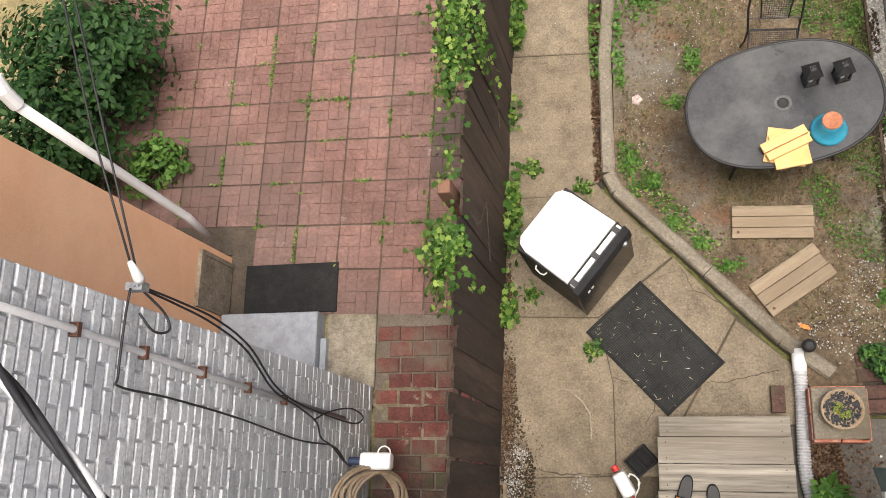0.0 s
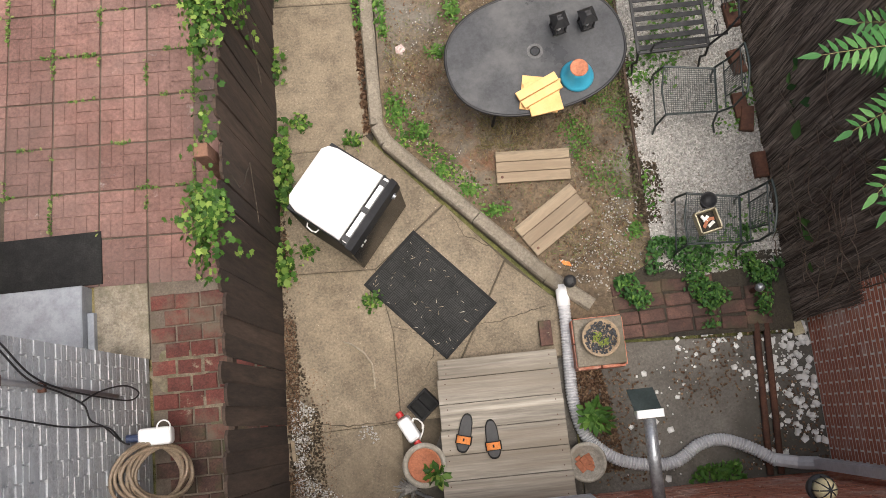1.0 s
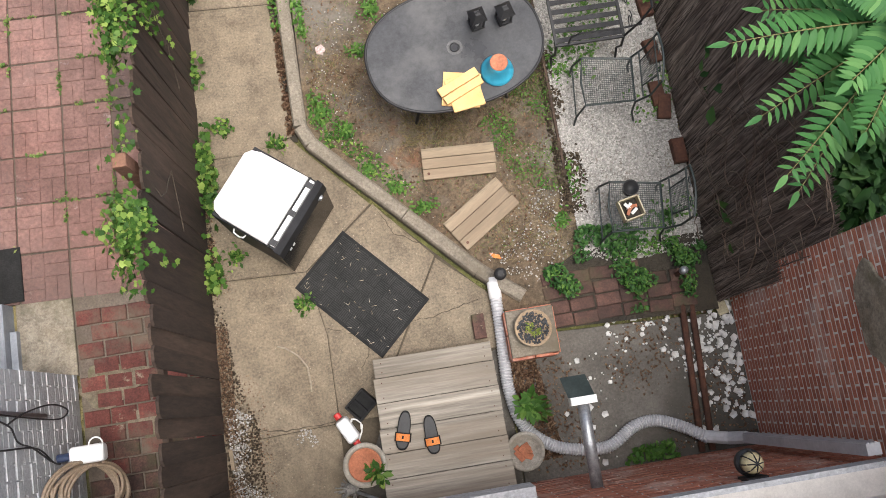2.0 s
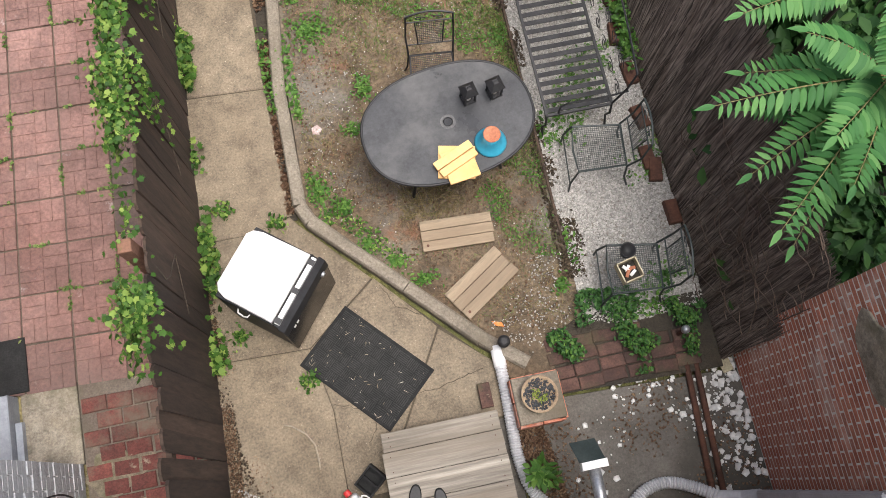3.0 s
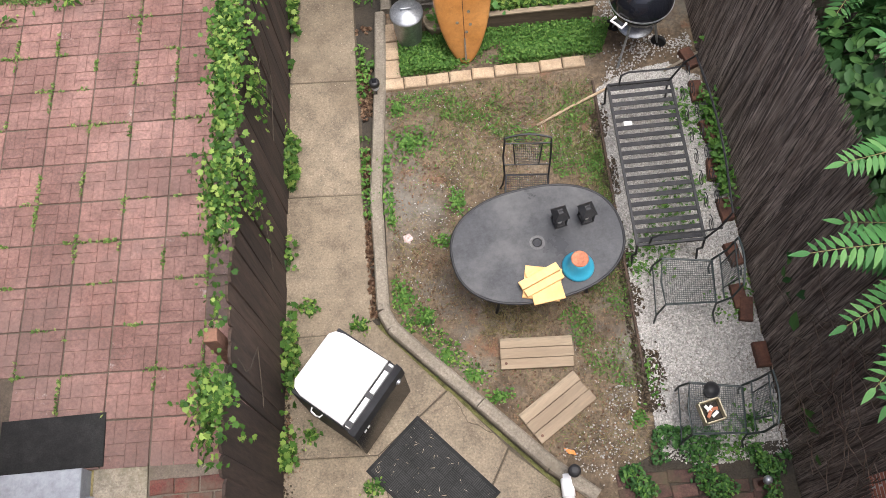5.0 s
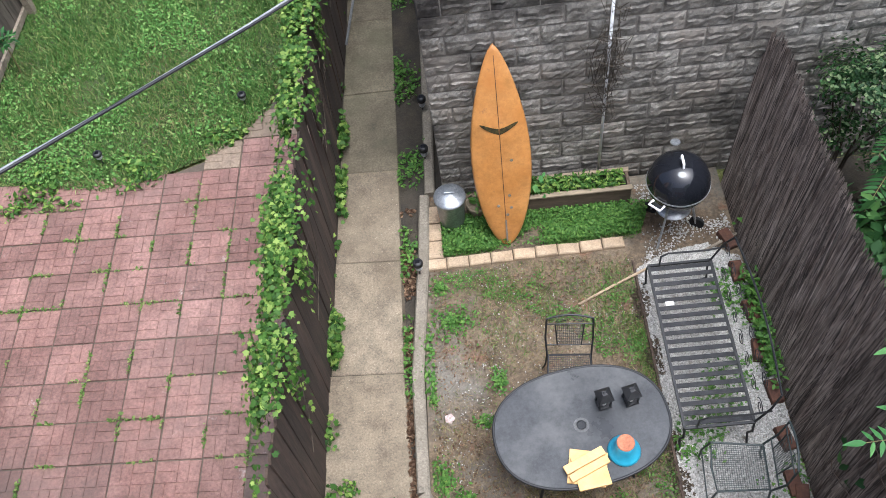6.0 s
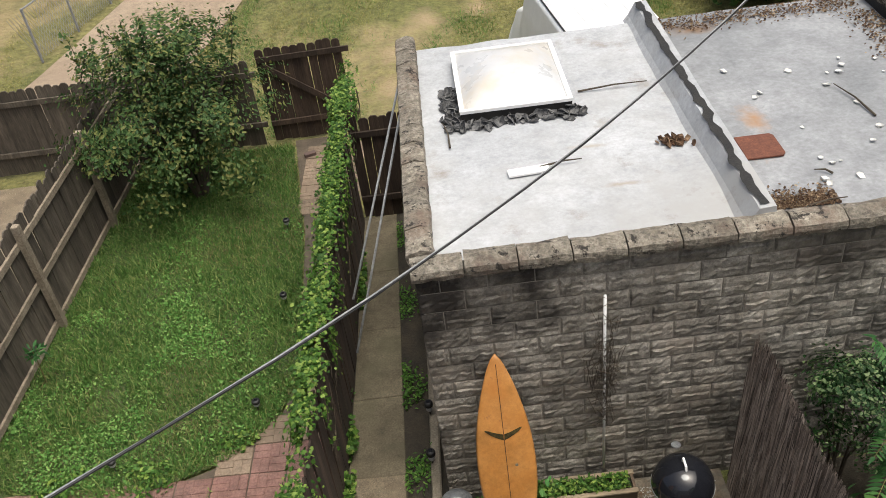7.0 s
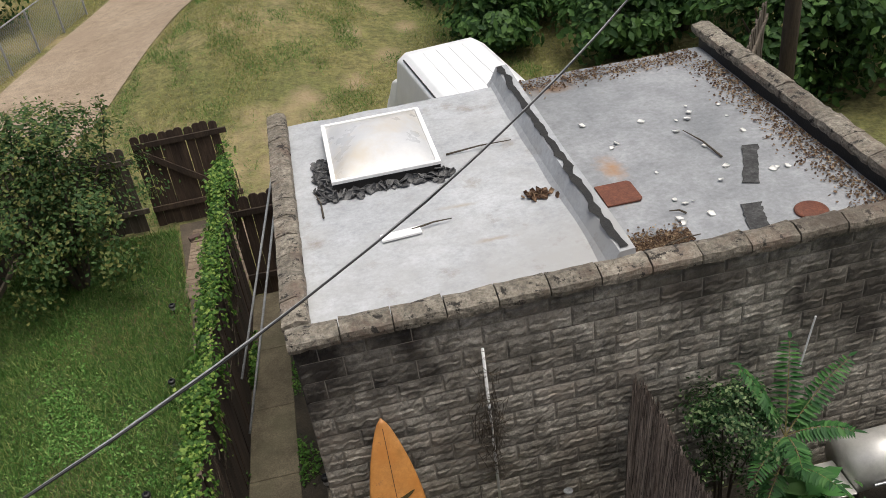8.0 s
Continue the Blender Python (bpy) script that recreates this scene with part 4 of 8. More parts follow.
def rubber_mat():
    t = thing("rubber_mat", "black ribbed rubber mat lying on the concrete", "mat")
    w, d = 0.914, 0.61
    part("sheet", Geo().box(0, w, 0, d, 0.006, 0.016, None, 0.004), M_RUBBER, t)
    g = Geo()
    nx, ny = 9, 6
    sx, sy = (w - 0.05) / nx, (d - 0.05) / ny
    for i in range(nx):
        for j in range(ny):
            for q in range(6):
                x, y = 0.025 + i * sx, 0.025 + j * sy
                if (i + j) % 2:
                    g.box(x + 0.004, x + sx - 0.004, y + (q + 0.2) * sy / 6, y + (q + 0.7) * sy / 6, 0.0155, 0.0195)
                else:
                    g.box(x + (q + 0.2) * sx / 6, x + (q + 0.7) * sx / 6, y + 0.004, y + sy - 0.004, 0.0155, 0.0195)
    part("ribs", g, M_RIB, t)
    placed(t, frame_at(-0.076, 1.169, -47.5))
    n = 60
    p = np.stack([rng.uniform(0.02, 0.9, n), rng.uniform(0.02, 0.59, n), np.full(n, 0.021)], 1)
    a = radians(-47.5)
    q = np.stack([-0.076 + p[:, 0] * math.cos(a) - p[:, 1] * math.sin(a), 1.169 + p[:, 0] * math.sin(a) + p[:, 1] * math.cos(a), p[:, 2]], 1)
    stuff("mat_litter", scatter("mat_litter", "blade", q, upish(n, 0.15), rng.uniform(0.015, 0.05, n), M_STRAW), "dry bits of leaf lying on the rubber mat")
    # flat door mat next door
    g = Geo().box(-3.13, -2.24, 1.41, 1.86, 0.004, 0.022, None, 0.005)
    single("door_mat", g, M_RUBBER, "black rubber door mat on the brick terrace", "mat")
    st = thing("painted_step", "grey painted concrete step by the neighbouring door", "step")
    part("lower_tread", Geo().box(-2.355, -2.3, 0.76, 1.17, -0.05, 0.06, None, 0.006), M_STEPPAINT, st)
    part("block", Geo().box(-3.28, -2.36, 0.76, 1.39, -0.05, 0.15, None, 0.01), M_STEPPAINT, st)


rubber_mat()


def garden_table():
    t = thing("garden_table", "oval dark glass garden table with a black metal rim", "table")
    a, b, n = 0.69, 0.485, 64
    ring = []
    for i in range(n):
        th = 2 * math.pi * i / n
        c, s = math.cos(th), math.sin(th)
        ring.append((a * math.copysign(abs(c) ** 0.86, c), b * math.copysign(abs(s) ** 0.86, s)))
    g = Geo()
    hole = [(0.022 * math.cos(2 * math.pi * i / n), 0.022 * math.sin(2 * math.pi * i / n)) for i in range(n)]
    for z in (0.708, 0.716):
        g.v += [(x, y, z) for x, y in ring] + [(x, y, z) for x, y in hole]
    for i in range(n):
        j = (i + 1) % n
        g.f += [(2 * n + i, 2 * n + j, 3 * n + j, 3 * n + i), (i, n + i, n + j, j), (i, j, 2 * n + j, 2 * n + i), (n + i, 3 * n + i, 3 * n + j, n + j)]
    part("tabletop", g, M_TABLE, t, "dusty dark glass top with a stain ring")
    r = Geo()
    r.tube([(x, y, 0.711) for x, y in ring + ring[:2]], 0.012, 8, cap=False)
    part("rim", r, M_IRON, t, smooth=True)
    part("umbrella_ring", Geo().lathe([(0.022, 0.69), (0.022, 0.7175), (0.026, 0.719), (0.034, 0.7185), (0.036, 0.7165)], 24), M_DARKMETAL, t)
    # Black cup added under the hole so that it looks dark inside.
    part("hole_sleeve", Geo().lathe([(0.0, 0.68), (0.0215, 0.68), (0.0215, 0.712)], 24), M_TAR, t)
    part("stain_ring", Geo().lathe([(0.04, 0.7162), (0.04, 0.7168), (0.062, 0.7168), (0.062, 0.7162)], 32), M_RINGSTAIN, t, "pale dusty ring round the umbrella hole")
    for sx in (-1, 1):
        for sy in (-1, 1):
            part("leg", Geo().tube([(sx * 0.4, sy * 0.27, 0.7), (sx * 0.41, sy * 0.27, 0.5), (sx * 0.36, sy * 0.24, 0.25), (sx * 0.4, sy * 0.27, 0.0)], 0.013, 8), M_IRON, t)
    for sy in (-1, 1):
        part("stretcher", Geo().tube([(-0.4, sy * 0.27, 0.68), (0.4, sy * 0.27, 0.68)], 0.01, 6), M_IRON, t)
    placed(t, frame_at(1.475, 2.71, 8, 0.03))


M_RINGSTAIN = surface("dust_ring", (0.1, 0.1, 0.1), (0.17, 0.17, 0.165), 14, fine=40, bump=0.02, grain=0.5, rough=0.7)
M_TABLE = surface("dusty_dark_glass", (0.04, 0.042, 0.045), (0.075, 0.077, 0.08), 2.5, c3=(0.1, 0.1, 0.098), fine=35, bump=0.02, grain=0.25, rough=0.24, rough2=0.5, spec=0.3, mottle=0.35, spots=(0.34, 0.34, 0.32), spot_scale=26, spot_at=(0.71, 0.73))
garden_table()


def lantern(x, y, ang, k=1.25):
    t = thing("lantern", "small black metal lantern standing on the glass table", "lantern", group="table lanterns")
    part("base", Geo().box(-0.042, 0.042, -0.042, 0.042, 0, 0.015, None, 0.004), M_IRON, t)
    for sx in (-1, 1):
        for sy in (-1, 1):
            part("post", Geo().box(sx * 0.034 - 0.005, sx * 0.034 + 0.005, sy * 0.034 - 0.005, sy * 0.034 + 0.005, 0.015, 0.12), M_IRON, t)
    part("candle", Geo().lathe([(0.02, 0.015), (0.02, 0.07), (0, 0.072)], 12), M_CHIP, t)
    roof = Geo().add([(-0.05, -0.05, 0.12), (0.05, -0.05, 0.12), (0.05, 0.05, 0.12), (-0.05, 0.05, 0.12), (-0.016, -0.016, 0.16), (0.016, -0.016, 0.16), (0.016, 0.016, 0.16), (-0.016, 0.016, 0.16)],
                     [(3, 2, 1, 0), (0, 1, 5, 4), (1, 2, 6, 5), (2, 3, 7, 6), (3, 0, 4, 7), (4, 5, 6, 7)])
    part("roof", roof, M_IRON, t)
    part("ring", Geo().tube([(0.012 * math.cos(k), 0, 0.168 + 0.012 * math.sin(k)) for k in [i * 0.6 for i in range(11)]], 0.002, 5), M_IRON, t)
    placed(t, frame_at(x, y, ang, 0.746) @ Matrix.Diagonal((k, k, k, 1)))


lantern(1.67, 2.87, 12)
lantern(1.885, 2.88, 14)


def table_pots():
    t = thing("upturned_pot", "upturned blue glazed pot with a clay base on the table", "flower pot")
    part("pot", Geo().lathe([(0.108, 0.0), (0.112, 0.012), (0.1, 0.03), (0.082, 0.06), (0.063, 0.13), (0.058, 0.17)], 28), M_BLUE, t, smooth=True)
    part("clay_base", Geo().lathe([(0.0585, 0.168), (0.06, 0.174), (0.055, 0.18), (0.0, 0.178)], 28), M_TERRA, t, "bare terracotta base")
    placed(t, frame_at(1.765, 2.47, 0, 0.746) @ Matrix.Diagonal((1.14, 1.14, 1.0, 1)))
    f = thing("foam_pads", "stack of bright yellow foam pads on the table edge", "foam pads")
    for i, (x, y, w, d, a, z) in enumerate(((1.47, 2.36, 0.29, 0.27, -12, 0.746), (1.49, 2.33, 0.25, 0.27, 8, 0.766), (1.45, 2.405, 0.34, 0.07, 24, 0.786), (1.48, 2.335, 0.33, 0.06, 24, 0.786))):
        m = frame_at(x, y, a, z)
        bevel(part("pad", Geo().box(-w / 2, w / 2, -d / 2, d / 2, 0, 0.019 + 0.01 * (i > 1), m), M_YELLOW, f), 0.004)


table_pots()


def wire_chair(m, mat, label, group="garden chairs"):
    """Metal chair that faces +x, seat 0.42 up, backrest at -x."""
    t = thing("wire_chair", label, "chair", group=group)
    w = 0.2
    fr = [(-w, -w * 0.88, 0.42), (w, -w, 0.42), (w + 0.02, 0, 0.41), (w, w, 0.42), (-w, w * 0.88, 0.42), (-w, -w * 0.88, 0.42)]
    part("seat_frame", Geo().tube(fr, 0.009, 6), mat, t)
    g = Geo()
    for i in range(-11, 12):
        c = i * 0.0172
        g.bar((-w, c * 0.9, 0.421), (w, c, 0.421), 0.0026, 0.003)
        g.bar((c, -w * 0.94, 0.422), (c, w * 0.94, 0.422), 0.0026, 0.003)
    part("seat_mesh", g, mat, t)
    for sy in (-1, 1):
        part("front_leg", Geo().tube([(w, sy * w, 0.42), (w + 0.04, sy * (w + 0.02), 0.2), (w + 0.03, sy * (w + 0.03), 0)], 0.009, 6), mat, t)
        part("rear_leg", Geo().tube([(-w - 0.10, sy * (w - 0.01), 0.88), (-w - 0.08, sy * w, 0.6), (-w - 0.0, sy * w * 0.94, 0.42), (-w - 0.02, sy * w, 0.2), (-w - 0.08, sy * (w + 0.02), 0.0)], 0.009, 6), mat, t)
    part("stretcher", Geo().tube([(w + 0.03, -w - 0.02, 0.14), (w + 0.03, w + 0.02, 0.14)], 0.006, 6), mat, t)
    pts = [(-w - 0.10, -w + 0.01, 0.88)] + [(-w - 0.10 - 0.015 * math.sin(math.pi * k / 6), -w + 0.01 + (2 * w - 0.02) * k / 6, 0.88 + 0.035 * math.sin(math.pi * k / 6)) for k in range(1, 6)] + [(-w - 0.10, w - 0.01, 0.88)]
    part("top_rail", Geo().tube(pts, 0.009, 6), mat, t)
    part("back_rail", Geo().tube([(-w - 0.088, -w + 0.01, 0.81), (-w - 0.088, w - 0.01, 0.81)], 0.006, 6), mat, t)
    part("back_rail", Geo().tube([(-w - 0.035, -w + 0.01, 0.54), (-w - 0.035, w - 0.01, 0.54)], 0.006, 6), mat, t)
    g = Geo()
    for i in range(-6, 7):
        y = i * 0.0172
        g.bar((-w - 0.088, y, 0.81), (-w - 0.035, y, 0.54), 0.0026, 0.003)
    for i in range(14):
        s = i / 13
        g.bar((-w - 0.088 + 0.053 * s, -0.11, 0.81 - 0.27 * s), (-w - 0.088 + 0.053 * s, 0.11, 0.81 - 0.27 * s), 0.0026, 0.003)
    part("back_mesh", g, mat, t)
    for sy in (-1, 1):
        part("back_bar", Geo().tube([(-w - 0.088, sy * 0.12, 0.81), (-w - 0.035, sy * 0.1, 0.54)], 0.006, 6), mat, t)
        sp = [(-w - 0.095, sy * (0.08 - 0.05 * math.cos(k * 0.5) * (1 - k / 16)), 0.845 + 0.03 * math.sin(k * 0.5) * (1 - k / 16)) for k in range(14)]
        part("scroll", Geo().tube(sp, 0.004, 5), mat, t)
    return placed(t, m)


wire_chair(frame_at(2.68, 2.368, 174, 0.02), M_GREENIRON, "green-black wire mesh chair on the white gravel")
wire_chair(frame_at(2.70, 1.32, 173, 0.02), M_GREENIRON, "green-black wire mesh chair holding two small pots")
wire_chair(frame_at(1.475, 3.27, -95, 0.03), M_IRON, "black wrought-iron mesh chair pushed under the table")


def slat_bench():
    t = thing("slatted_bench", "long black iron bench with flat slats and scrolled back", "bench")
    x0, x1, y0, y1, z = 2.325, 2.885, 2.73, 4.29, 0.42
    for a, b in (((x0, y0), (x0, y1)), ((x1, y0), (x1, y1)), ((x0, y0), (x1, y0)), ((x0, y1), (x1, y1))):
        part("seat_rail", Geo().bar((*a, z), (*b, z), 0.022, 0.022), M_IRON, t)
    n = 19
    for i in range(n):
        y = y0 + (i + 0.5) * (y1 - y0) / n
        part("slat", Geo().box(x0 + 0.011, x1 - 0.011, y - 0.02, y + 0.02, z - 0.002, z + 0.004), M_SLAT, t)
    for x in (x0, x1):
        for y in (y0, y1):
            s = 1 if y == y0 else -1
            part("leg", Geo().tube([(x, y, z), (x, y - s * 0.03, 0.3), (x, y + s * 0.02, 0.15), (x, y - s * 0.04, 0.03), (x, y - s * 0.07, 0.035)], 0.01, 6), M_IRON, t)
    for y in (y0, y1):
        part("arm", Geo().tube([(x0 + 0.1, y, z), (x0 + 0.1, y, z + 0.14), (x0 + 0.16, y, z + 0.18), (x1 - 0.05, y, z + 0.17), (x1 + 0.1, y, z + 0.2)], 0.009, 6), M_IRON, t)
    part("back_post", Geo().tube([(x1, y0, z), (x1 + 0.08, y0, z + 0.25), (x1 + 0.14, y0 + 0.04, z + 0.4)], 0.01, 6), M_IRON, t)
    part("back_post", Geo().tube([(x1, y1, z), (x1 + 0.08, y1, z + 0.25), (x1 + 0.14, y1 - 0.04, z + 0.4)], 0.01, 6), M_IRON, t)
    top = [(x1 + 0.14 + 0.03 * math.sin(k * math.pi / 12), y0 + 0.04 + (y1 - y0 - 0.08) * k / 12, z + 0.4 + 0.06 * math.sin(k * math.pi / 12)) for k in range(13)]
    part("back_rail", Geo().tube(top, 0.01, 6), M_IRON, t)
    for i in range(7):
        yc = y0 + 0.16 + i * (y1 - y0 - 0.32) / 6
        for s in (-1, 1):
            pts = []
            for k in range(22):
                r = 0.075 * (1 - k / 26)
                pts.append((x1 + 0.06 + 0.06 * s * 0.3, yc + s * (0.075 - r * math.cos(k * 0.45)), z + 0.2 + s * 0.09 + r * math.sin(k * 0.45)))
            part("scroll", Geo().tube(pts, 0.004, 5), M_IRON, t)
    part("fallen_label", Geo().box(2.40, 2.47, 3.86, 3.90, z + 0.006, z + 0.012), M_CHIP, t)


M_SLAT = surface("worn_black_slat", (0.035, 0.035, 0.037), (0.065, 0.065, 0.067), 6, fine=60, bump=0.1, rough=0.7, spec=0.2, vary=0.2, spots=(0.12, 0.07, 0.05), spot_scale=14, spot_at=(0.66, 0.7))
slat_bench()


def pallet(pts, label):
    """Three boards lying side by side on battens; pts: the four corners."""
    a, b, c, d = [Vector((*p, 0)) for p in pts]
    t = thing("plank_panel", label, "planks", group="loose plank panels")
    ang = math.degrees(math.atan2(b.y - a.y, b.x - a.x))
    L, W = (b - a).length, (d - a).length
    for i in range(3):
        y0 = -W * (i + 1) / 3 + 0.003
        part("plank", Geo().box(rnd.uniform(0, 0.012), L - rnd.uniform(0, 0.015), y0, y0 + W / 3 - 0.006, 0.028, 0.048, None, 0.003), M_PLANK, t)
    for x in (0.08, L - 0.08):
        part("batten", Geo().box(x - 0.03, x + 0.03, -W + 0.01, -0.01, 0.002, 0.028), M_PLANK, t)
    part("knot_hole", Geo().lathe([(0, 0), (0.012, 0), (0.012, 0.0015), (0, 0.002)], 10, pose(0.05, -W + 0.05, 0.048)), M_RUST, t)
    placed(t, frame_at(a.x, a.y, ang, 0.03))


pallet([(1.11, 2.15), (1.73, 2.12), (1.72, 1.87), (1.10, 1.88)], "panel of grey weathered planks lying on the soil")
pallet([(1.19, 1.49), (1.69, 1.82), (1.86, 1.55), (1.36, 1.24)], "panel of worn tan planks lying beside the kerb")


def deck():
    t = thing("wooden_deck", "low grey weathered plank deck below the back door", "deck")
    edges = [0.48, 0.33, 0.135, -0.06, -0.25, -0.44, -0.65]
    ends = [(0.47, 1.40), (0.455, 1.405), (0.455, 1.41), (0.445, 1.41), (0.43, 1.415), (0.425, 1.42)]
    for i, (x0, x1) in enumerate(ends):
        b = part("board", Geo().box(x0, x1, edges[i + 1] + 0.0022, edges[i] - 0.0022, 0.185, 0.222 + rnd.uniform(-0.002, 0.002), None, 0.004), M_DECK, t)
        for x in (x0 + 0.06, x1 - 0.06):
            for y in (edges[i] - 0.04, edges[i + 1] + 0.04):
                part("nail", Geo().lathe([(0.005, 0.216), (0.005, 0.2245), (0, 0.2245)], 6, pose(x, y, 0)), M_RUST, b)
    for x in (0.52, 0.92, 1.33):
        part("joist", Geo().box(x, x + 0.04, -0.64, 0.46, 0.04, 0.185), M_DECK, t)
    for x in (0.53, 1.34):
        for y in (-0.55, 0.38):
            part("foot", Geo().box(x - 0.04, x + 0.07, y - 0.05, y + 0.05, -0.012, 0.04), M_CONCDARK, t)


deck()


def sandal(x, y, ang, label):
    t = thing("slide_sandal", label, "sandal", group="pair of sandals")
    out = []
    for i in range(24):
        th = 2 * math.pi * i / 24
        yy = math.sin(th)
        c = math.cos(th)
        out.append((0.05 * math.copysign(abs(c) ** 0.72, c) * (1 - 0.12 * yy) * (1 - 0.1 * math.exp(-((yy - 0.1) / 0.35) ** 2)), 0.132 * math.copysign(abs(yy) ** 0.9, yy)))
    bevel(part("sole", Geo().prism(out, 0, 0.028, 0.006), M_RUBBER, t), 0.003)
    part("footbed", Geo().prism([(a * 0.86, b * 0.9) for a, b in out], 0.028, 0.031), M_IRON, t)
    g = Geo()
    n = 10
    for i in range(n + 1):
        th = math.pi * i / n
        for y0 in (-0.075, -0.015):
            for r in (1.0, 0.9):
                g.v.append((0.056 * math.cos(th) * r, y0, 0.012 + 0.055 * math.sin(th) * r))
    for i in range(n):
        a, b = i * 4, (i + 1) * 4
        g.f += [(a, a + 2, b + 2, b), (a + 1, b + 1, b + 3, a + 3), (a, b, b + 1, a + 1), (a + 2, a + 3, b + 3, b + 2)]
    strap = part("strap", g, M_RUBBER, t)
    g = Geo()
    for i in range(7):
        th = math.pi * (i + 2) / 10
        g.v += [(0.0575 * math.cos(th), -0.07, 0.012 + 0.0568 * math.sin(th)), (0.0575 * math.cos(th), -0.022, 0.012 + 0.0568 * math.sin(th))]
    g.f = [(2 * i, 2 * i + 1, 2 * i + 3, 2 * i + 2) for i in range(6)]
    part("orange_panel", g, M_ORANGE, strap, "bright orange strap panel")
    part("mark", Geo().box(-0.006, 0.006, -0.055, -0.035, 0.0692, 0.0705), M_RUBBER, strap)
    placed(t, frame_at(x, y, ang, 0.2245) @ Matrix.Diagonal((1.12, 1.14, 1.0, 1)))


M_ORANGE = surface("orange_fabric", (0.72, 0.24, 0.06), (0.78, 0.29, 0.08), 20, fine=90, bump=0.1, grain=0.1)
sandal(0.63, -0.09, -15, "black slide sandal with an orange strap on the deck")
sandal(0.835, -0.155, 2, "black slide sandal with an orange strap on the deck")


def spiky_plant(owner, x, y, z, n, r, mat, kind="leaf", tall=0.5):
    p = np.zeros((n, 3)) + (x, y, z)
    d = rng.normal(size=(n, 3)) * (1, 1, 0.5) + (0, 0, tall)
    d /= np.linalg.norm(d, axis=1, keepdims=True)
    p += d * rng.uniform(0.3, 1, (n, 1)) * r
    me = scatter("leaves", kind, p, upish(n, 0.6), rng.uniform(0.4, 0.8, n) * r, mat, d)
    ob = new("leaves", me)
    ob.parent = owner
    return ob


def planters_by_deck():
    t = thing("stone_planter", "pale concrete planter with a clay pot and a green shoot", "planter", 0.30, -0.30)
    part("bowl", Geo().lathe([(0.11, -0.012), (0.14, 0.02), (0.165, 0.2), (0.17, 0.235), (0.14, 0.24), (0.13, 0.2), (0.0, 0.17)], 28), M_BOWL, t, smooth=True)
    part("clay_saucer", Geo().lathe([(0.125, 0.19), (0.128, 0.225), (0.115, 0.226), (0.1, 0.2), (0, 0.198)], 24), M_TERRA, t, smooth=True)
    spiky_plant(t, 0.09, -0.08, 0.22, 60, 0.11, M_IVY)
    t = thing("stone_planter", "pale concrete planter holding broken clay shards", "planter", 1.53, -0.40)
    part("bowl", Geo().lathe([(0.1, 0.0), (0.13, 0.03), (0.15, 0.16), (0.152, 0.19), (0.125, 0.195), (0.115, 0.15), (0.0, 0.12)], 28), M_BOWL, t, smooth=True)
    for k in range(7):
        part("shard", Geo().box(-0.045, 0.045, -0.022, 0.022, 0, 0.012, pose(rnd.uniform(-0.05, 0.05), rnd.uniform(-0.05, 0.05), 0.135 + 0.008 * k, rnd.uniform(-25, 25), rnd.uniform(-20, 20), rnd.uniform(0, 180))), M_TERRA, t)
    # bottle with red cap and cord
    j = thing("white_jug", "white plastic jug with red caps and a loop of cord", "jug", 0.19, -0.02, 0.0)
    m = frame_at(0, 0, 118)
    bevel(part("body", Geo().add([(-0.11, -0.06, 0), (0.11, -0.06, 0), (0.11, 0.06, 0), (-0.11, 0.06, 0), (-0.1, -0.05, 0.12), (0.09, -0.05, 0.12), (0.09, 0.05, 0.12), (-0.1, 0.05, 0.12)], [(3, 2, 1, 0), (0, 1, 5, 4), (1, 2, 6, 5), (2, 3, 7, 6), (3, 0, 4, 7), (4, 5, 6, 7)], m), M_WHITE, j), 0.025, 3)
    for x in (-0.13, 0.13):
        part("cap", Geo().lathe([(0.028, -0.02), (0.028, 0.02), (0.02, 0.026), (0, 0.026)], 14, m @ pose(x, 0, 0.07, 0, 90 if x > 0 else -90)), surface("red_plastic_%d" % (x > 0), (0.6, 0.03, 0.03), (0.66, 0.05, 0.04), 9, bump=0, grain=0.05, rough=0.4), j)
    part("cord", Geo().tube([(0.06 + 0.05 * math.cos(k * 0.55) + 0.01 * math.sin(k * 1.7), -0.01 + 0.09 * math.sin(k * 0.55), 0.1 - 0.005 * k) for k in range(18)], 0.006, 6), M_CHIP, j)
    b = thing("black_tray", "black plastic tray leaning against the deck", "tray", 0.33, 0.16, 0.004)
    m = frame_at(0, 0, 40) @ pose(0, 0, 0.0, 0, -8, 0)
    bevel(part("floor", Geo().box(-0.1, 0.1, -0.085, 0.085, 0, 0.02, m), M_RUBBER, b), 0.004)
    for x0, x1, y0, y1 in ((-0.1, 0.1, -0.085, -0.07), (-0.1, 0.1, 0.07, 0.085), (-0.1, -0.085, -0.07, 0.07), (0.085, 0.1, -0.07, 0.07)):
        part("side", Geo().box(x0, x1, y0, y1, 0.02, 0.09, m), M_RUBBER, b)
    part("divider", Geo().box(-0.02, 0.0, -0.07, 0.07, 0.02, 0.07, m), M_RUBBER, b)
    single("twig", Geo().tube([(-0.28, 0.72, 0.016), (-0.22, 0.7, 0.016), (-0.12, 0.62, 0.016), (-0.06, 0.52, 0.016), (-0.05, 0.38, 0.016), (-0.055, 0.32, 0.016)], 0.008, 6), M_TWIG, "curved dry twig lying on the concrete", "twig", smooth=True)


planters_by_deck()


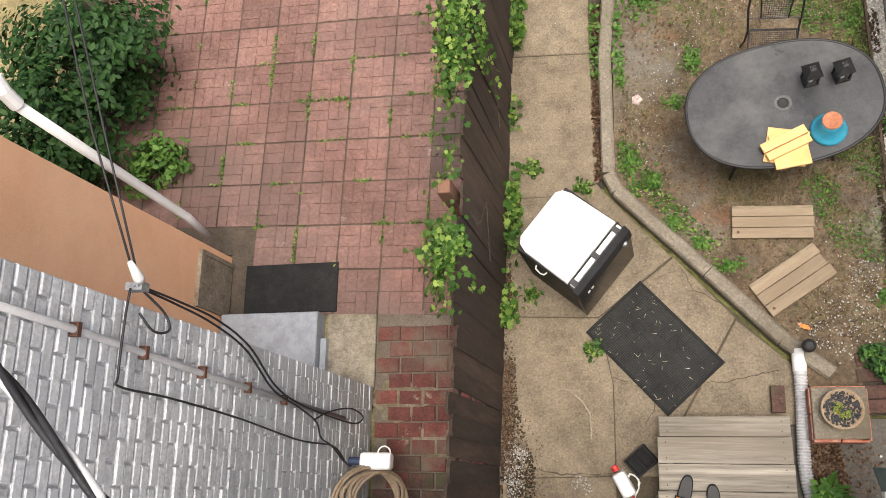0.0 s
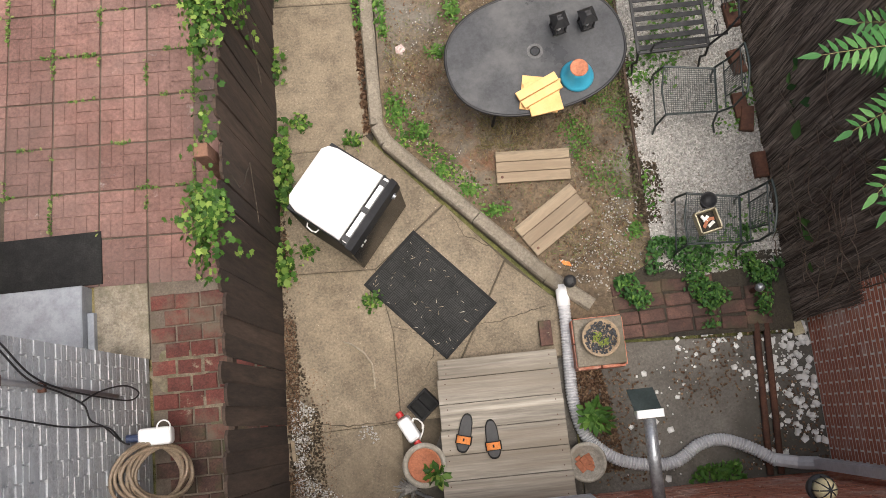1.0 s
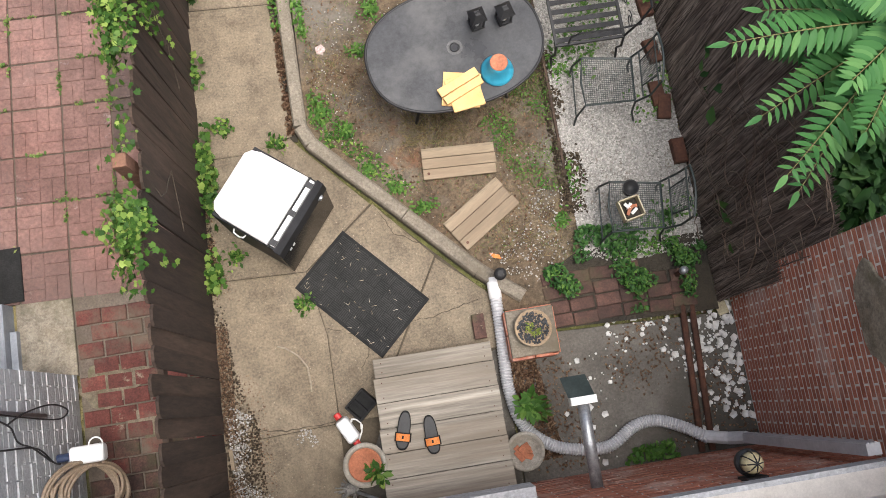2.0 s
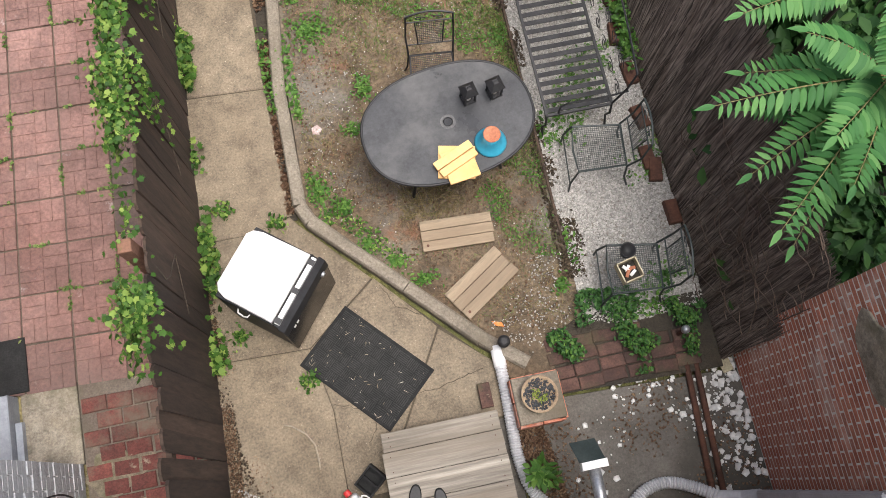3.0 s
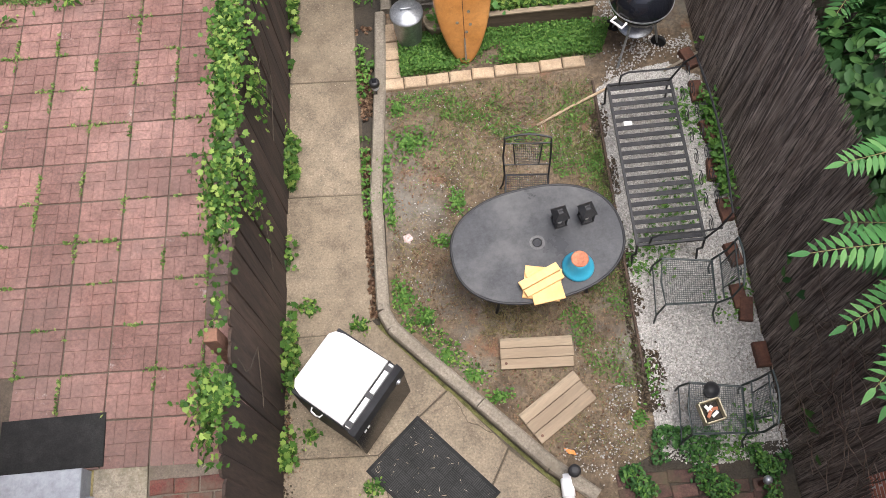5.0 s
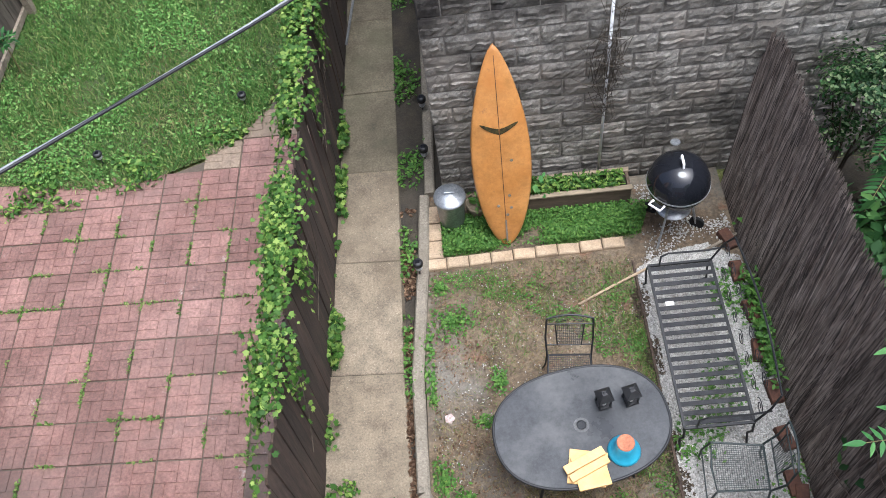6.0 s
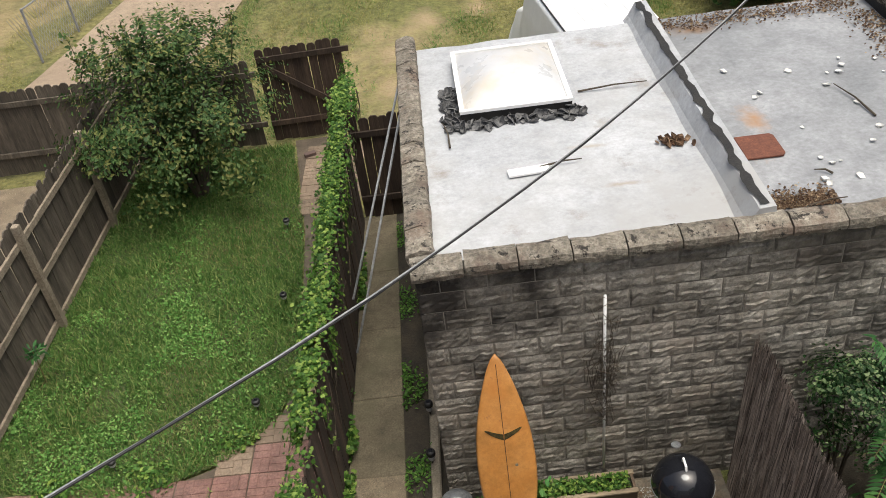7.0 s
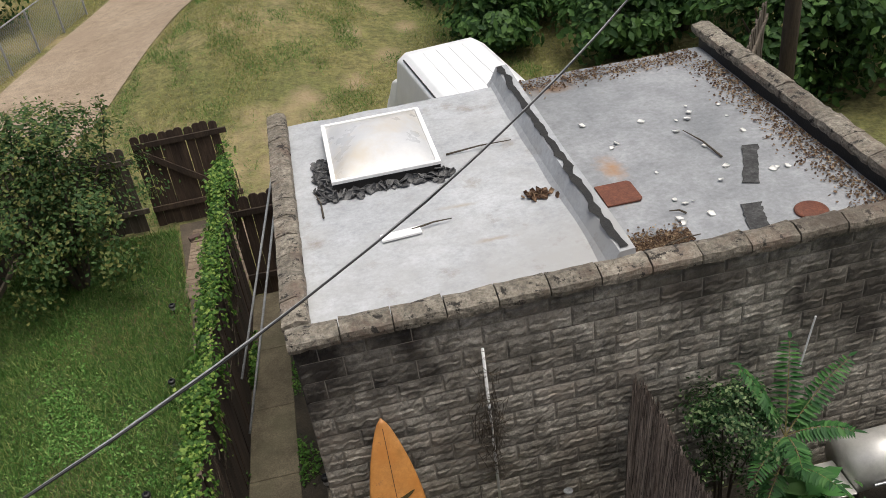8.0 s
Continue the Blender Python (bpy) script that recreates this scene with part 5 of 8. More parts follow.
def pier_planter():
    t = thing("brick_pier", "low red brick pier with a pale stone cap", "pier", 1.735, 0.49)
    for r in range(4):
        for k in range(2):
            for side in range(4):
                m = Matrix.Rotation(radians(90 * side), 4, "Z")
                w = 0.18
                x0 = -0.185 + k * 0.187
                part("brick", Geo().box(x0, x0 + w - 0.004, -0.198, -0.13, 0.005 + r * 0.062, 0.06 + r * 0.062, m), M_WALLBRICK, t)
    part("core", Geo().box(-0.175, 0.175, -0.175, 0.175, 0.0, 0.248), M_MORTAR, t)
    bevel(part("cap", Geo().box(-0.188, 0.188, -0.178, 0.188, 0.248, 0.285), M_KERB, t), 0.01)
    b = thing("bowl_planter", "round clay bowl of dark pebbles with yellow-green succulents", "planter", 1.735, 0.515, 0.29)
    part("bowl", Geo().lathe([(0.1, 0), (0.135, 0.06), (0.145, 0.09), (0.133, 0.092), (0.125, 0.07), (0, 0.06)], 28), M_TANBRICK, b, smooth=True)
    n = 340
    a, r = rng.uniform(0, 6.283, n), 0.122 * np.sqrt(rng.uniform(0, 1, n))
    ob = new("pebble_bed", scatter("pebble_bed", "stone", np.stack([r * np.cos(a), r * np.sin(a), np.full(n, 0.075)], 1), upish(n), rng.uniform(0.012, 0.022, n), M_PEBBLE))
    ob.parent = b
    for x, y in ((-0.02, 0.03), (0.04, -0.03), (0.0, -0.05), (-0.04, -0.01)):
        spiky_plant(b, x, y, 0.08, 26, 0.03, M_SUCC)


M_PEBBLE = surface("dark_pebble", (0.025, 0.028, 0.035), (0.07, 0.075, 0.085), 30, fine=60, bump=0.1, vary=0.4, island=True, rough=0.5)
M_SUCC = leafy("succulent", (0.16, 0.22, 0.04), (0.27, 0.32, 0.06), (0.36, 0.4, 0.1))
pier_planter()


def drain_and_pipes():
    keys = [(1.52, 0.93, 0.06), (1.515, 0.6, 0.06), (1.50, 0.3, 0.06), (1.50, 0.05, 0.06), (1.56, -0.2, 0.06), (1.75, -0.39, 0.06), (2.0, -0.47, 0.06), (2.22, -0.47, 0.06), (2.42, -0.36, 0.06), (2.6, -0.34, 0.06), (2.8, -0.42, 0.07), (2.98, -0.54, 0.11)]
    pts, rs = [], []
    P = [Vector(k) for k in keys]
    for i in range(len(P) - 1):
        a, b, c, d = P[max(i - 1, 0)], P[i], P[i + 1], P[min(i + 2, len(P) - 1)]
        n = int((c - b).length / 0.0075)
        for k in range(n):
            u = k / n
            pts.append(0.5 * ((2 * b) + (c - a) * u + (2 * a - 5 * b + 4 * c - d) * u * u + (3 * b - a - 3 * c + d) * u ** 3))
    for i in range(len(pts)):
        rs.append(0.048 if i < 20 else (0.05 if i % 3 else 0.042))
    t = thing("drain_hose", "pale grey corrugated drain hose curving over the patio", "drain hose")
    part("hose", Geo().tube(pts, rs, 12), M_PLASTICGREY, t)
    part("white_end", Geo().tube([(1.52, 0.99, 0.06), (1.519, 0.82, 0.06)], 0.053, 16), M_WHITE, t, "white plastic end piece", True)
    d = thing("downspout", "pale grey fluted downspout on the house wall", "downspout")
    part("spout", Geo().tube([(2.95, -0.52, 0.1), (3.12, -0.56, 0.16), (3.21, -0.565, 0.3)], 0.05, 10), M_PLASTICGREY, d)
    pipe = part("pipe", Geo().box(3.17, 3.25, -0.6, -0.535, 0.28, 2.25), M_PLASTICGREY, d)
    for x in (3.182, 3.204, 3.226):
        part("flute", Geo().box(x, x + 0.012, -0.535, -0.528, 0.29, 2.24), M_PLASTICGREY, pipe)
    e = thing("exhaust_pipe", "shiny galvanised exhaust pipe with a white hood from the wall", "exhaust pipe")
    part("pipe", Geo().tube([(1.88, -0.66, 1.05), (1.885, -0.3, 1.05), (1.89, -0.08, 1.05)], 0.042, 16), M_GALV, e, smooth=True)
    part("collar", Geo().lathe([(0.046, -0.012), (0.046, 0.012)], 16, pose(1.883, -0.36, 1.05, 90)), M_GALV, e)
    part("hood", Geo().box(1.80, 1.98, -0.1, -0.045, 1.01, 1.12, None, 0.008), M_WHITE, e, "white painted hood")
    part("flap", Geo().add([(1.79, -0.045, 1.1), (1.97, -0.045, 1.1), (1.95, 0.1, 0.99), (1.77, 0.1, 0.99), (1.79, -0.045, 1.09), (1.97, -0.045, 1.09), (1.95, 0.1, 0.98), (1.77, 0.1, 0.98)],
                            [(0, 1, 2, 3), (7, 6, 5, 4), (0, 4, 5, 1), (1, 5, 6, 2), (2, 6, 7, 3), (3, 7, 4, 0)]), M_GREENIRON, e)
    for dx in (0, 0.085):
        single("rusty_pipe", Geo().tube([(3.02 + dx * 0.9, 0.62, 0.03), (2.93 + dx, -0.64, 0.03)], 0.026, 10), M_RUST, "long rusty iron pipe lying on the patio floor", "pipe", group="rusty pipes", smooth=True)
    s = thing("standpipe", "short rusty standpipe with a grey metal cap", "standpipe", 3.01, 0.78)
    part("pipe", Geo().tube([(0, 0, 0), (0, 0, 0.24)], 0.02, 10), M_RUST, s)
    part("cap", Geo().lathe([(0.03, 0.24), (0.034, 0.26), (0.034, 0.29), (0.02, 0.31), (0, 0.312)], 16), M_GALV, s, smooth=True)
    w = thing("wall_lamp", "black wall lantern with a caged amber glass dome", "wall lamp", 2.62, -0.655, 1.96)
    part("plate", Geo().box(-0.06, 0.06, 0.0, 0.02, -0.09, 0.09, None, 0.005), M_IRON, w)
    part("base", Geo().lathe([(0.0, -0.06), (0.075, -0.06), (0.08, -0.03), (0.078, 0.0), (0, 0.0)], 20, pose(0, 0.095, 0)), M_IRON, w, smooth=True)
    part("glass", Geo().lathe([(0.062, 0.0), (0.064, 0.04), (0.05, 0.085), (0.025, 0.105), (0, 0.11)], 20, pose(0, 0.095, 0)), surface("amber_glass", (0.5, 0.43, 0.25), (0.56, 0.5, 0.32), 8, bump=0, rough=0.15, grain=0.05), w, smooth=True)
    for k in range(4):
        a = k * math.pi / 4
        part("cage_wire", Geo().tube([(0.068 * math.cos(a) * math.cos(q), 0.095 + 0.068 * math.sin(a) * math.cos(q), 0.118 * math.sin(q)) for q in [i * math.pi / 10 for i in range(11)]], 0.004, 5), M_IRON, w)
    single("flat_brick", Geo().box(1.30, 1.40, 0.52, 0.72, 0.0, 0.06, None, 0.006), M_MOSSBRICK, "dark brown brick lying beside the deck", "brick")


drain_and_pipes()


def path_lamp(x, y, z=0.0, h=0.3, label="black solar path lamp on a spike"):
    t = thing("path_lamp", label, "path lamp", x, y, z, group="solar path lamps")
    part("spike", Geo().tube([(0, 0, -0.02), (0, 0, h * 0.55)], 0.008, 6), M_IRON, t)
    part("lens", Geo().lathe([(0.02, h * 0.5), (0.036, h * 0.6), (0.038, h * 0.82)], 16), M_PLASTICGREY, t)
    part("cap", Geo().lathe([(0.044, h * 0.78), (0.05, h * 0.82), (0.05, h * 0.93), (0.04, h), (0, h * 1.01)], 20), M_IRON, t, smooth=True)
    part("solar_cell", Geo().box(-0.02, 0.02, -0.02, 0.02, h * 1.0, h * 1.012), M_BLACKGLASS, t)


for x, y, z, h in ((0.22, 4.66, 0.03, 0.28), (1.565, 0.98, 0.03, 0.3), (0.34, 6.08, 0, 0.3), (0.35, 6.78, 0, 0.3)):
    path_lamp(x, y, z, h)
for x, y in ((-3.26, 6.57), (-1.69, 7.23), (-1.52, 9.15), (-1.62, 10.9)):
    path_lamp(x, y, 0, 0.2, "small black solar lamp at the edge of the lawn")


# ---------------------------------------------------------------- bed in front of the garage
def surfboard():
    n, m = 40, 16
    L = 2.16
    g = Geo()
    for i in range(n + 1):
        s = i / n
        w = 0.275 * (max(0.0, math.sin(math.pi * min(1, max(0, s)) ** 0.92)) ** 0.62)
        if s > 0.55:
            w *= 1 - 0.12 * ((s - 0.55) / 0.45) ** 2
        w = max(w, 0.006)
        rock = 0.05 * (2 * s - 1) ** 2 + 0.05 * max(0, s - 0.7) ** 2 * 4
        for k in range(m):
            a = 2 * math.pi * k / m
            c, q = math.cos(a), math.sin(a)
            g.v.append((w * math.copysign(abs(c) ** 0.8, c), rock + 0.034 * (0.35 + 0.65 * min(1, w / 0.2)) * q, s * L))
    g.f = [(i * m + k, i * m + (k + 1) % m, (i + 1) * m + (k + 1) % m, (i + 1) * m + k) for i in range(n) for k in range(m)]
    g.f += [tuple(range(m - 1, -1, -1)), tuple(n * m + k for k in range(m))]
    t = thing("surfboard", "worn amber surfboard leaning against the block wall", "surfboard")
    part("board", g, M_BOARD, t, smooth=True)
    part("stringer", Geo().tube([(0, 0.0505 * (2 * s - 1) ** 2 + 0.05 * max(0, s - 0.7) ** 2 * 4 - 0.0345 * (0.35 + 0.65 * min(1, 0.275 * math.sin(math.pi * s ** 0.92) ** 0.62 / 0.2)) + 0.001, s * L) for s in [0.04 + 0.92 * i / 30 for i in range(31)]], 0.0035, 5), M_RUST, t)
    mark = Geo()
    for sx in (-1, 1):
        for k in range(5):
            u0, u1 = k / 5, (k + 1) / 5
            w0, w1 = 0.05 * (1 - u0) ** 0.5 + 0.012, 0.05 * (1 - u1) ** 0.5 + 0.012
            x0, x1 = sx * (0.005 + 0.165 * u0), sx * (0.005 + 0.165 * u1)
            z0, z1 = 1.36 + 0.085 * u0 ** 1.3, 1.36 + 0.085 * u1 ** 1.3
            mark.add([(x0, -0.0365, z0 - w0 / 2), (x1, -0.0355, z1 - w1 / 2), (x1, -0.0355, z1 + w1 / 2), (x0, -0.0365, z0 + w0 / 2)], [(0, 1, 2, 3)])
    part("decal", mark, surface("dark_decal", (0.012, 0.011, 0.008), (0.12, 0.095, 0.03), 22, bump=0, rough=0.4), t, "dark curved decal")
    part("fin_box", Geo().box(-0.006, 0.006, 0.01, 0.03, 0.12, 0.34), M_PLASTICGREY, t)
    part("fin_scar", Geo().box(-0.008, 0.008, -0.012, 0.006, 0.1, 0.36), M_KERB, t)
    for x, z in ((0.09, 1.05), (-0.06, 0.55), (0.06, 0.52), (0.05, 0.66), (0.02, 0.44)):
        part("ding", Geo().lathe([(0.016, 0), (0.016, 0.002), (0, 0.0025)], 8, pose(x, -0.0345, z, 90)), M_KERB, t)
    tilt = math.degrees(math.atan2(0.66, 2.06))
    placed(t, Matrix.Translation((1.10, 4.89, 0.03)) @ pose(0, 0, 0, -tilt, 0, 0))


surfboard()


def bed_things():
    t = thing("garbage_can", "small galvanised can with a ribbed lid", "can", 0.58, 5.26, 0.02)
    part("body", Geo().lathe([(0.115, 0), (0.12, 0.01), (0.145, 0.44), (0.15, 0.45)], 28), M_GALV, t, smooth=True)
    lid = part("lid", Geo().lathe([(0.158, 0.44), (0.158, 0.465), (0.14, 0.47), (0.13, 0.485), (0.09, 0.49), (0.08, 0.5), (0, 0.505)], 28), M_GALV, t, smooth=True)
    part("handle", Geo().tube([(-0.05, 0, 0.5), (-0.045, 0, 0.53), (0.045, 0, 0.53), (0.05, 0, 0.5)], 0.006, 6), M_GALV, lid)
    p = thing("planter_box", "brown wooden planter box full of leafy seedlings", "planter box")
    x0, x1, y0, y1, h = 1.25, 2.36, 5.27, 5.52, 0.29
    part("front_board", Geo().box(x0, x1, y0, y0 + 0.03, 0.0, h), M_BOX, p)
    part("back_board", Geo().box(x0, x1, y1 - 0.03, y1, 0.0, h), M_BOX, p)
    part("end_board", Geo().box(x0, x0 + 0.03, y0 + 0.03, y1 - 0.03, 0.0, h), M_BOX, p)
    part("end_board", Geo().box(x1 - 0.03, x1, y0 + 0.03, y1 - 0.03, 0.0, h), M_BOX, p)
    for a in ((x0 - 0.01, x1 + 0.01, y0 - 0.012, y0 + 0.04), (x0 - 0.01, x1 + 0.01, y1 - 0.04, y1 + 0.012)):
        part("cap_rail", Geo().box(a[0], a[1], a[2], a[3], h, h + 0.018, None, 0.003), M_PLANK, p)
    part("soil", Geo().box(x0 + 0.03, x1 - 0.03, y0 + 0.03, y1 - 0.03, 0.05, h - 0.04), M_DARKSOIL, p)
    n = 900
    q = np.stack([rng.uniform(x0 + 0.12, x1 - 0.06, n), rng.uniform(y0 + 0.03, y1 - 0.03, n), h + rng.uniform(-0.04, 0.08, n)], 1)
    ob = new("foliage", scatter("foliage", "leaf", q, upish(n, 0.5), rng.uniform(0.03, 0.065, n), M_IVY))
    ob.parent = p
    ob["kind"] = "stuff"
    for k in range(3):
        spiky_plant(p, 1.45 + 0.02 * k, 5.4, 0.27, 6, 0.16, M_SUMAC)
    wp = thing("wicker_pot", "tan wicker pot with a broad-leaved plant", "flower pot", 0.84, 5.35, 0.02)
    part("pot", Geo().lathe([(0.08, 0), (0.11, 0.16), (0.115, 0.2), (0.1, 0.2), (0.09, 0.15), (0, 0.15)], 20), M_PLANK, wp, smooth=True)
    spiky_plant(wp, 0, 0, 0.2, 14, 0.12, M_WEED)
    g = thing("kettle_grill", "black kettle grill with a shiny domed lid on thin legs", "grill", 2.68, 4.93, 0.02)
    part("bowl", Geo().lathe([(0.0, 0.52), (0.12, 0.535), (0.2, 0.59), (0.262, 0.68), (0.275, 0.77)], 36), M_ENAMEL, g, smooth=True)
    lid = part("lid", Geo().lathe([(0.286, 0.765), (0.286, 0.785), (0.278, 0.84), (0.24, 0.93), (0.17, 1.0), (0.08, 1.035), (0, 1.04)], 36), M_ENAMEL, g, "glossy black domed lid", True)
    part("band", Geo().lathe([(0.289, 0.762), (0.291, 0.77), (0.289, 0.78)], 36), M_GALV, lid)
    part("vent", Geo().lathe([(0.045, 1.035), (0.045, 1.045), (0.0, 1.047)], 18, pose(0, 0.09, -0.022, -10)), M_GALV, lid)
    part("lid_handle", Geo().tube([(0, -0.06, 1.035), (0, -0.05, 1.08), (0, 0.04, 1.09), (0, 0.05, 1.04)], 0.012, 8), M_WHITE, lid)
    part("side_handle", Geo().tube([(-0.25, -0.16, 0.74), (-0.3, -0.2, 0.745), (-0.22, -0.29, 0.745), (-0.17, -0.24, 0.74)], 0.012, 8), M_WHITE, g)
    part("ash_pan", Geo().lathe([(0.0, 0.36), (0.15, 0.365), (0.17, 0.39), (0.165, 0.4)], 28), M_GALV, g, smooth=True)
    for a in (235, 0, 120):
        c, s = math.cos(radians(a)), math.sin(radians(a))
        part("leg", Geo().tube([(0.14 * c, 0.14 * s, 0.56), (0.26 * c, 0.26 * s, 0.0 if a == 235 else 0.06)], 0.012, 8), M_GALV, g)
    for a in (0, 120):
        c, s = math.cos(radians(a)), math.sin(radians(a))
        part("wheel", Geo().lathe([(0, -0.015), (0.07, -0.015), (0.075, 0), (0.07, 0.015), (0, 0.015)], 18, Matrix.Translation((0.27 * c, 0.27 * s, 0.07)) @ Matrix.Rotation(radians(60), 4, "Z") @ pose(0, 0, 0, 0, 90, 0)), M_RUBBER, g)
    e = thing("brick_edging", "row of pale tan bricks edging the planted bed", "edging")
    n = 9
    for i in range(n):
        x = 0.27 + i * 0.218
        part("brick", Geo().box(-0.104, 0.104, -0.06, 0.06, 0.0, 0.065, pose(x + 0.105, 4.765 + 0.006 * i + rnd.uniform(-0.005, 0.005), rnd.uniform(0.0, 0.015), rnd.uniform(-2, 2), rnd.uniform(-2, 2), rnd.uniform(-2, 3)), 0.012), M_TANBRICK, e)
    for i in range(3):
        part("brick", Geo().box(-0.075, 0.075, -0.1, 0.1, 0.0, 0.065, pose(0.385, 4.94 + i * 0.212, rnd.uniform(0, 0.01), 0, 0, rnd.uniform(-3, 3)), 0.012), M_TANBRICK, e)
    single("bamboo_pole", Geo().tube([(1.69, 4.17, 0.05), (2.05, 4.34, 0.055), (2.38, 4.48, 0.06)], 0.013, 8), M_TANBRICK, "pale wooden pole lying on the grass", "pole", smooth=True)
    single("bamboo_pole", Geo().tube([(2.95, 4.62, 0.05), (3.3, 4.78, 0.06)], 0.015, 8), M_RAIL, "short weathered pole lying beside the reed fence", "pole", smooth=True)
    for x, y, a in ((3.22, 3.92, 10), (3.19, 3.52, -8), (3.22, 3.12, 5), (3.2, 4.72, 20), (3.17, 2.32, 4), (3.2, 2.2, -10), (3.2, 4.35, 0), (3.24, 1.8, 2), (3.2, 2.7, 12)):
        single("edging_brick", Geo().box(-0.055, 0.055, -0.105, 0.105, 0.0, 0.075, pose(x, y, 0.03, rnd.uniform(-6, 6), rnd.uniform(-8, 8), a), 0.008), M_RUST, "dark red-brown brick at the foot of the reed fence", "brick", group="bricks along the reed fence")
    single("wood_edging", Geo().box(2.262, 2.282, 1.75, 4.6, 0.0, 0.055, None, 0.006), M_FENCE, "thin dark wooden edging of the gravel strip", kind="structure")
    cp = thing("small_pot", "dark empty plastic pot on the chair seat", "flower pot", 2.655, 1.45, 0.447)
    part("pot", Geo().lathe([(0.045, 0), (0.06, 0.09), (0.064, 0.1), (0.056, 0.1), (0.05, 0.05), (0, 0.04)], 20), M_IRON, cp, smooth=True)
    bx = thing("square_tub", "cream square plastic tub with scraps on the chair", "tub", 2.635, 1.295, 0.447)
    for q in range(4):
        part("side", Geo().box(-0.085, 0.085, -0.085, -0.075, 0, 0.085, Matrix.Rotation(radians(90 * q + 12), 4, "Z")), M_CREAM, bx)
    part("floor", Geo().box(-0.075, 0.075, -0.075, 0.075, 0, 0.012, Matrix.Rotation(radians(12), 4, "Z")), M_DARKSOIL, bx)
    for k in range(6):
        part("scrap", Geo().box(-0.03, 0.03, -0.012, 0.012, 0, 0.01, pose(rnd.uniform(-0.04, 0.04), rnd.uniform(-0.04, 0.04), 0.015 + 0.008 * k, 0, 0, rnd.uniform(0, 180))), M_TERRA if k % 2 else M_CHIP, bx)


M_BOX = surface("dark_planter_wood", (0.11, 0.075, 0.05), (0.17, 0.12, 0.08), 5, fine=30, bump=0.3, depth=0.003, stretch=(0.2, 1, 1))
M_ENAMEL = surface("black_enamel", (0.008, 0.009, 0.012), (0.012, 0.013, 0.017), 3, bump=0, rough=0.06, rough2=0.1, grain=0.05, mottle=0.05)
M_CREAM = surface("cream_plastic", (0.55, 0.48, 0.3), (0.6, 0.53, 0.34), 9, bump=0, rough=0.45)
bed_things()

M_PEELING = surface("peeling_white", (0.62, 0.64, 0.66), (0.72, 0.73, 0.74), 4, fine=40, bump=0.4, depth=0.004, spots=(0.3, 0.2, 0.14), spot_scale=9, spot_at=(0.62, 0.64))
sheet("ground_corner", [(1.95, 0.5), (3.3, 0.45), (3.3, 1.1), (2.25, 1.1), (1.95, 0.95)], M_DARKSOIL, 0.045, "dark soil in the corner by the brick wall", 0.01)
sheet("ground_kerb_end", [(1.55, 0.72), (1.95, 0.66), (1.95, 1.0), (1.6, 1.05)], M_SOIL, 0.048, "pebbly soil at the end of the kerb", 0.01)
for i in range(22):
    x, y = 2.0 + 0.21 * (i % 6) + rnd.uniform(-0.01, 0.01), 0.56 + 0.115 * (i // 6) + rnd.uniform(-0.01, 0.01)
    single("paving_brick", Geo().box(-0.1, 0.1, -0.05, 0.05, 0.0, 0.05, pose(x, y, 0.006 + rnd.uniform(0, 0.012), rnd.uniform(-3, 3), rnd.uniform(-3, 3), rnd.uniform(-5, 5)), 0.006), M_MOSSBRICK, "old dark red brick laid in the soil", "brick", group="bricks in the corner")
for x0, x1, z0, z1, d in ((0.3, 1.45, 0.92, 1.25, 0.06), (1.5, 3.4, 2.16, 2.3, -0.01)):
    single("wall_ledge", Geo().box(x0, x1, -0.66, -0.66 + 0.04 + d, z0, z1, None, 0.008), M_PEELING, "white peeling painted ledge on the house wall", kind="structure")
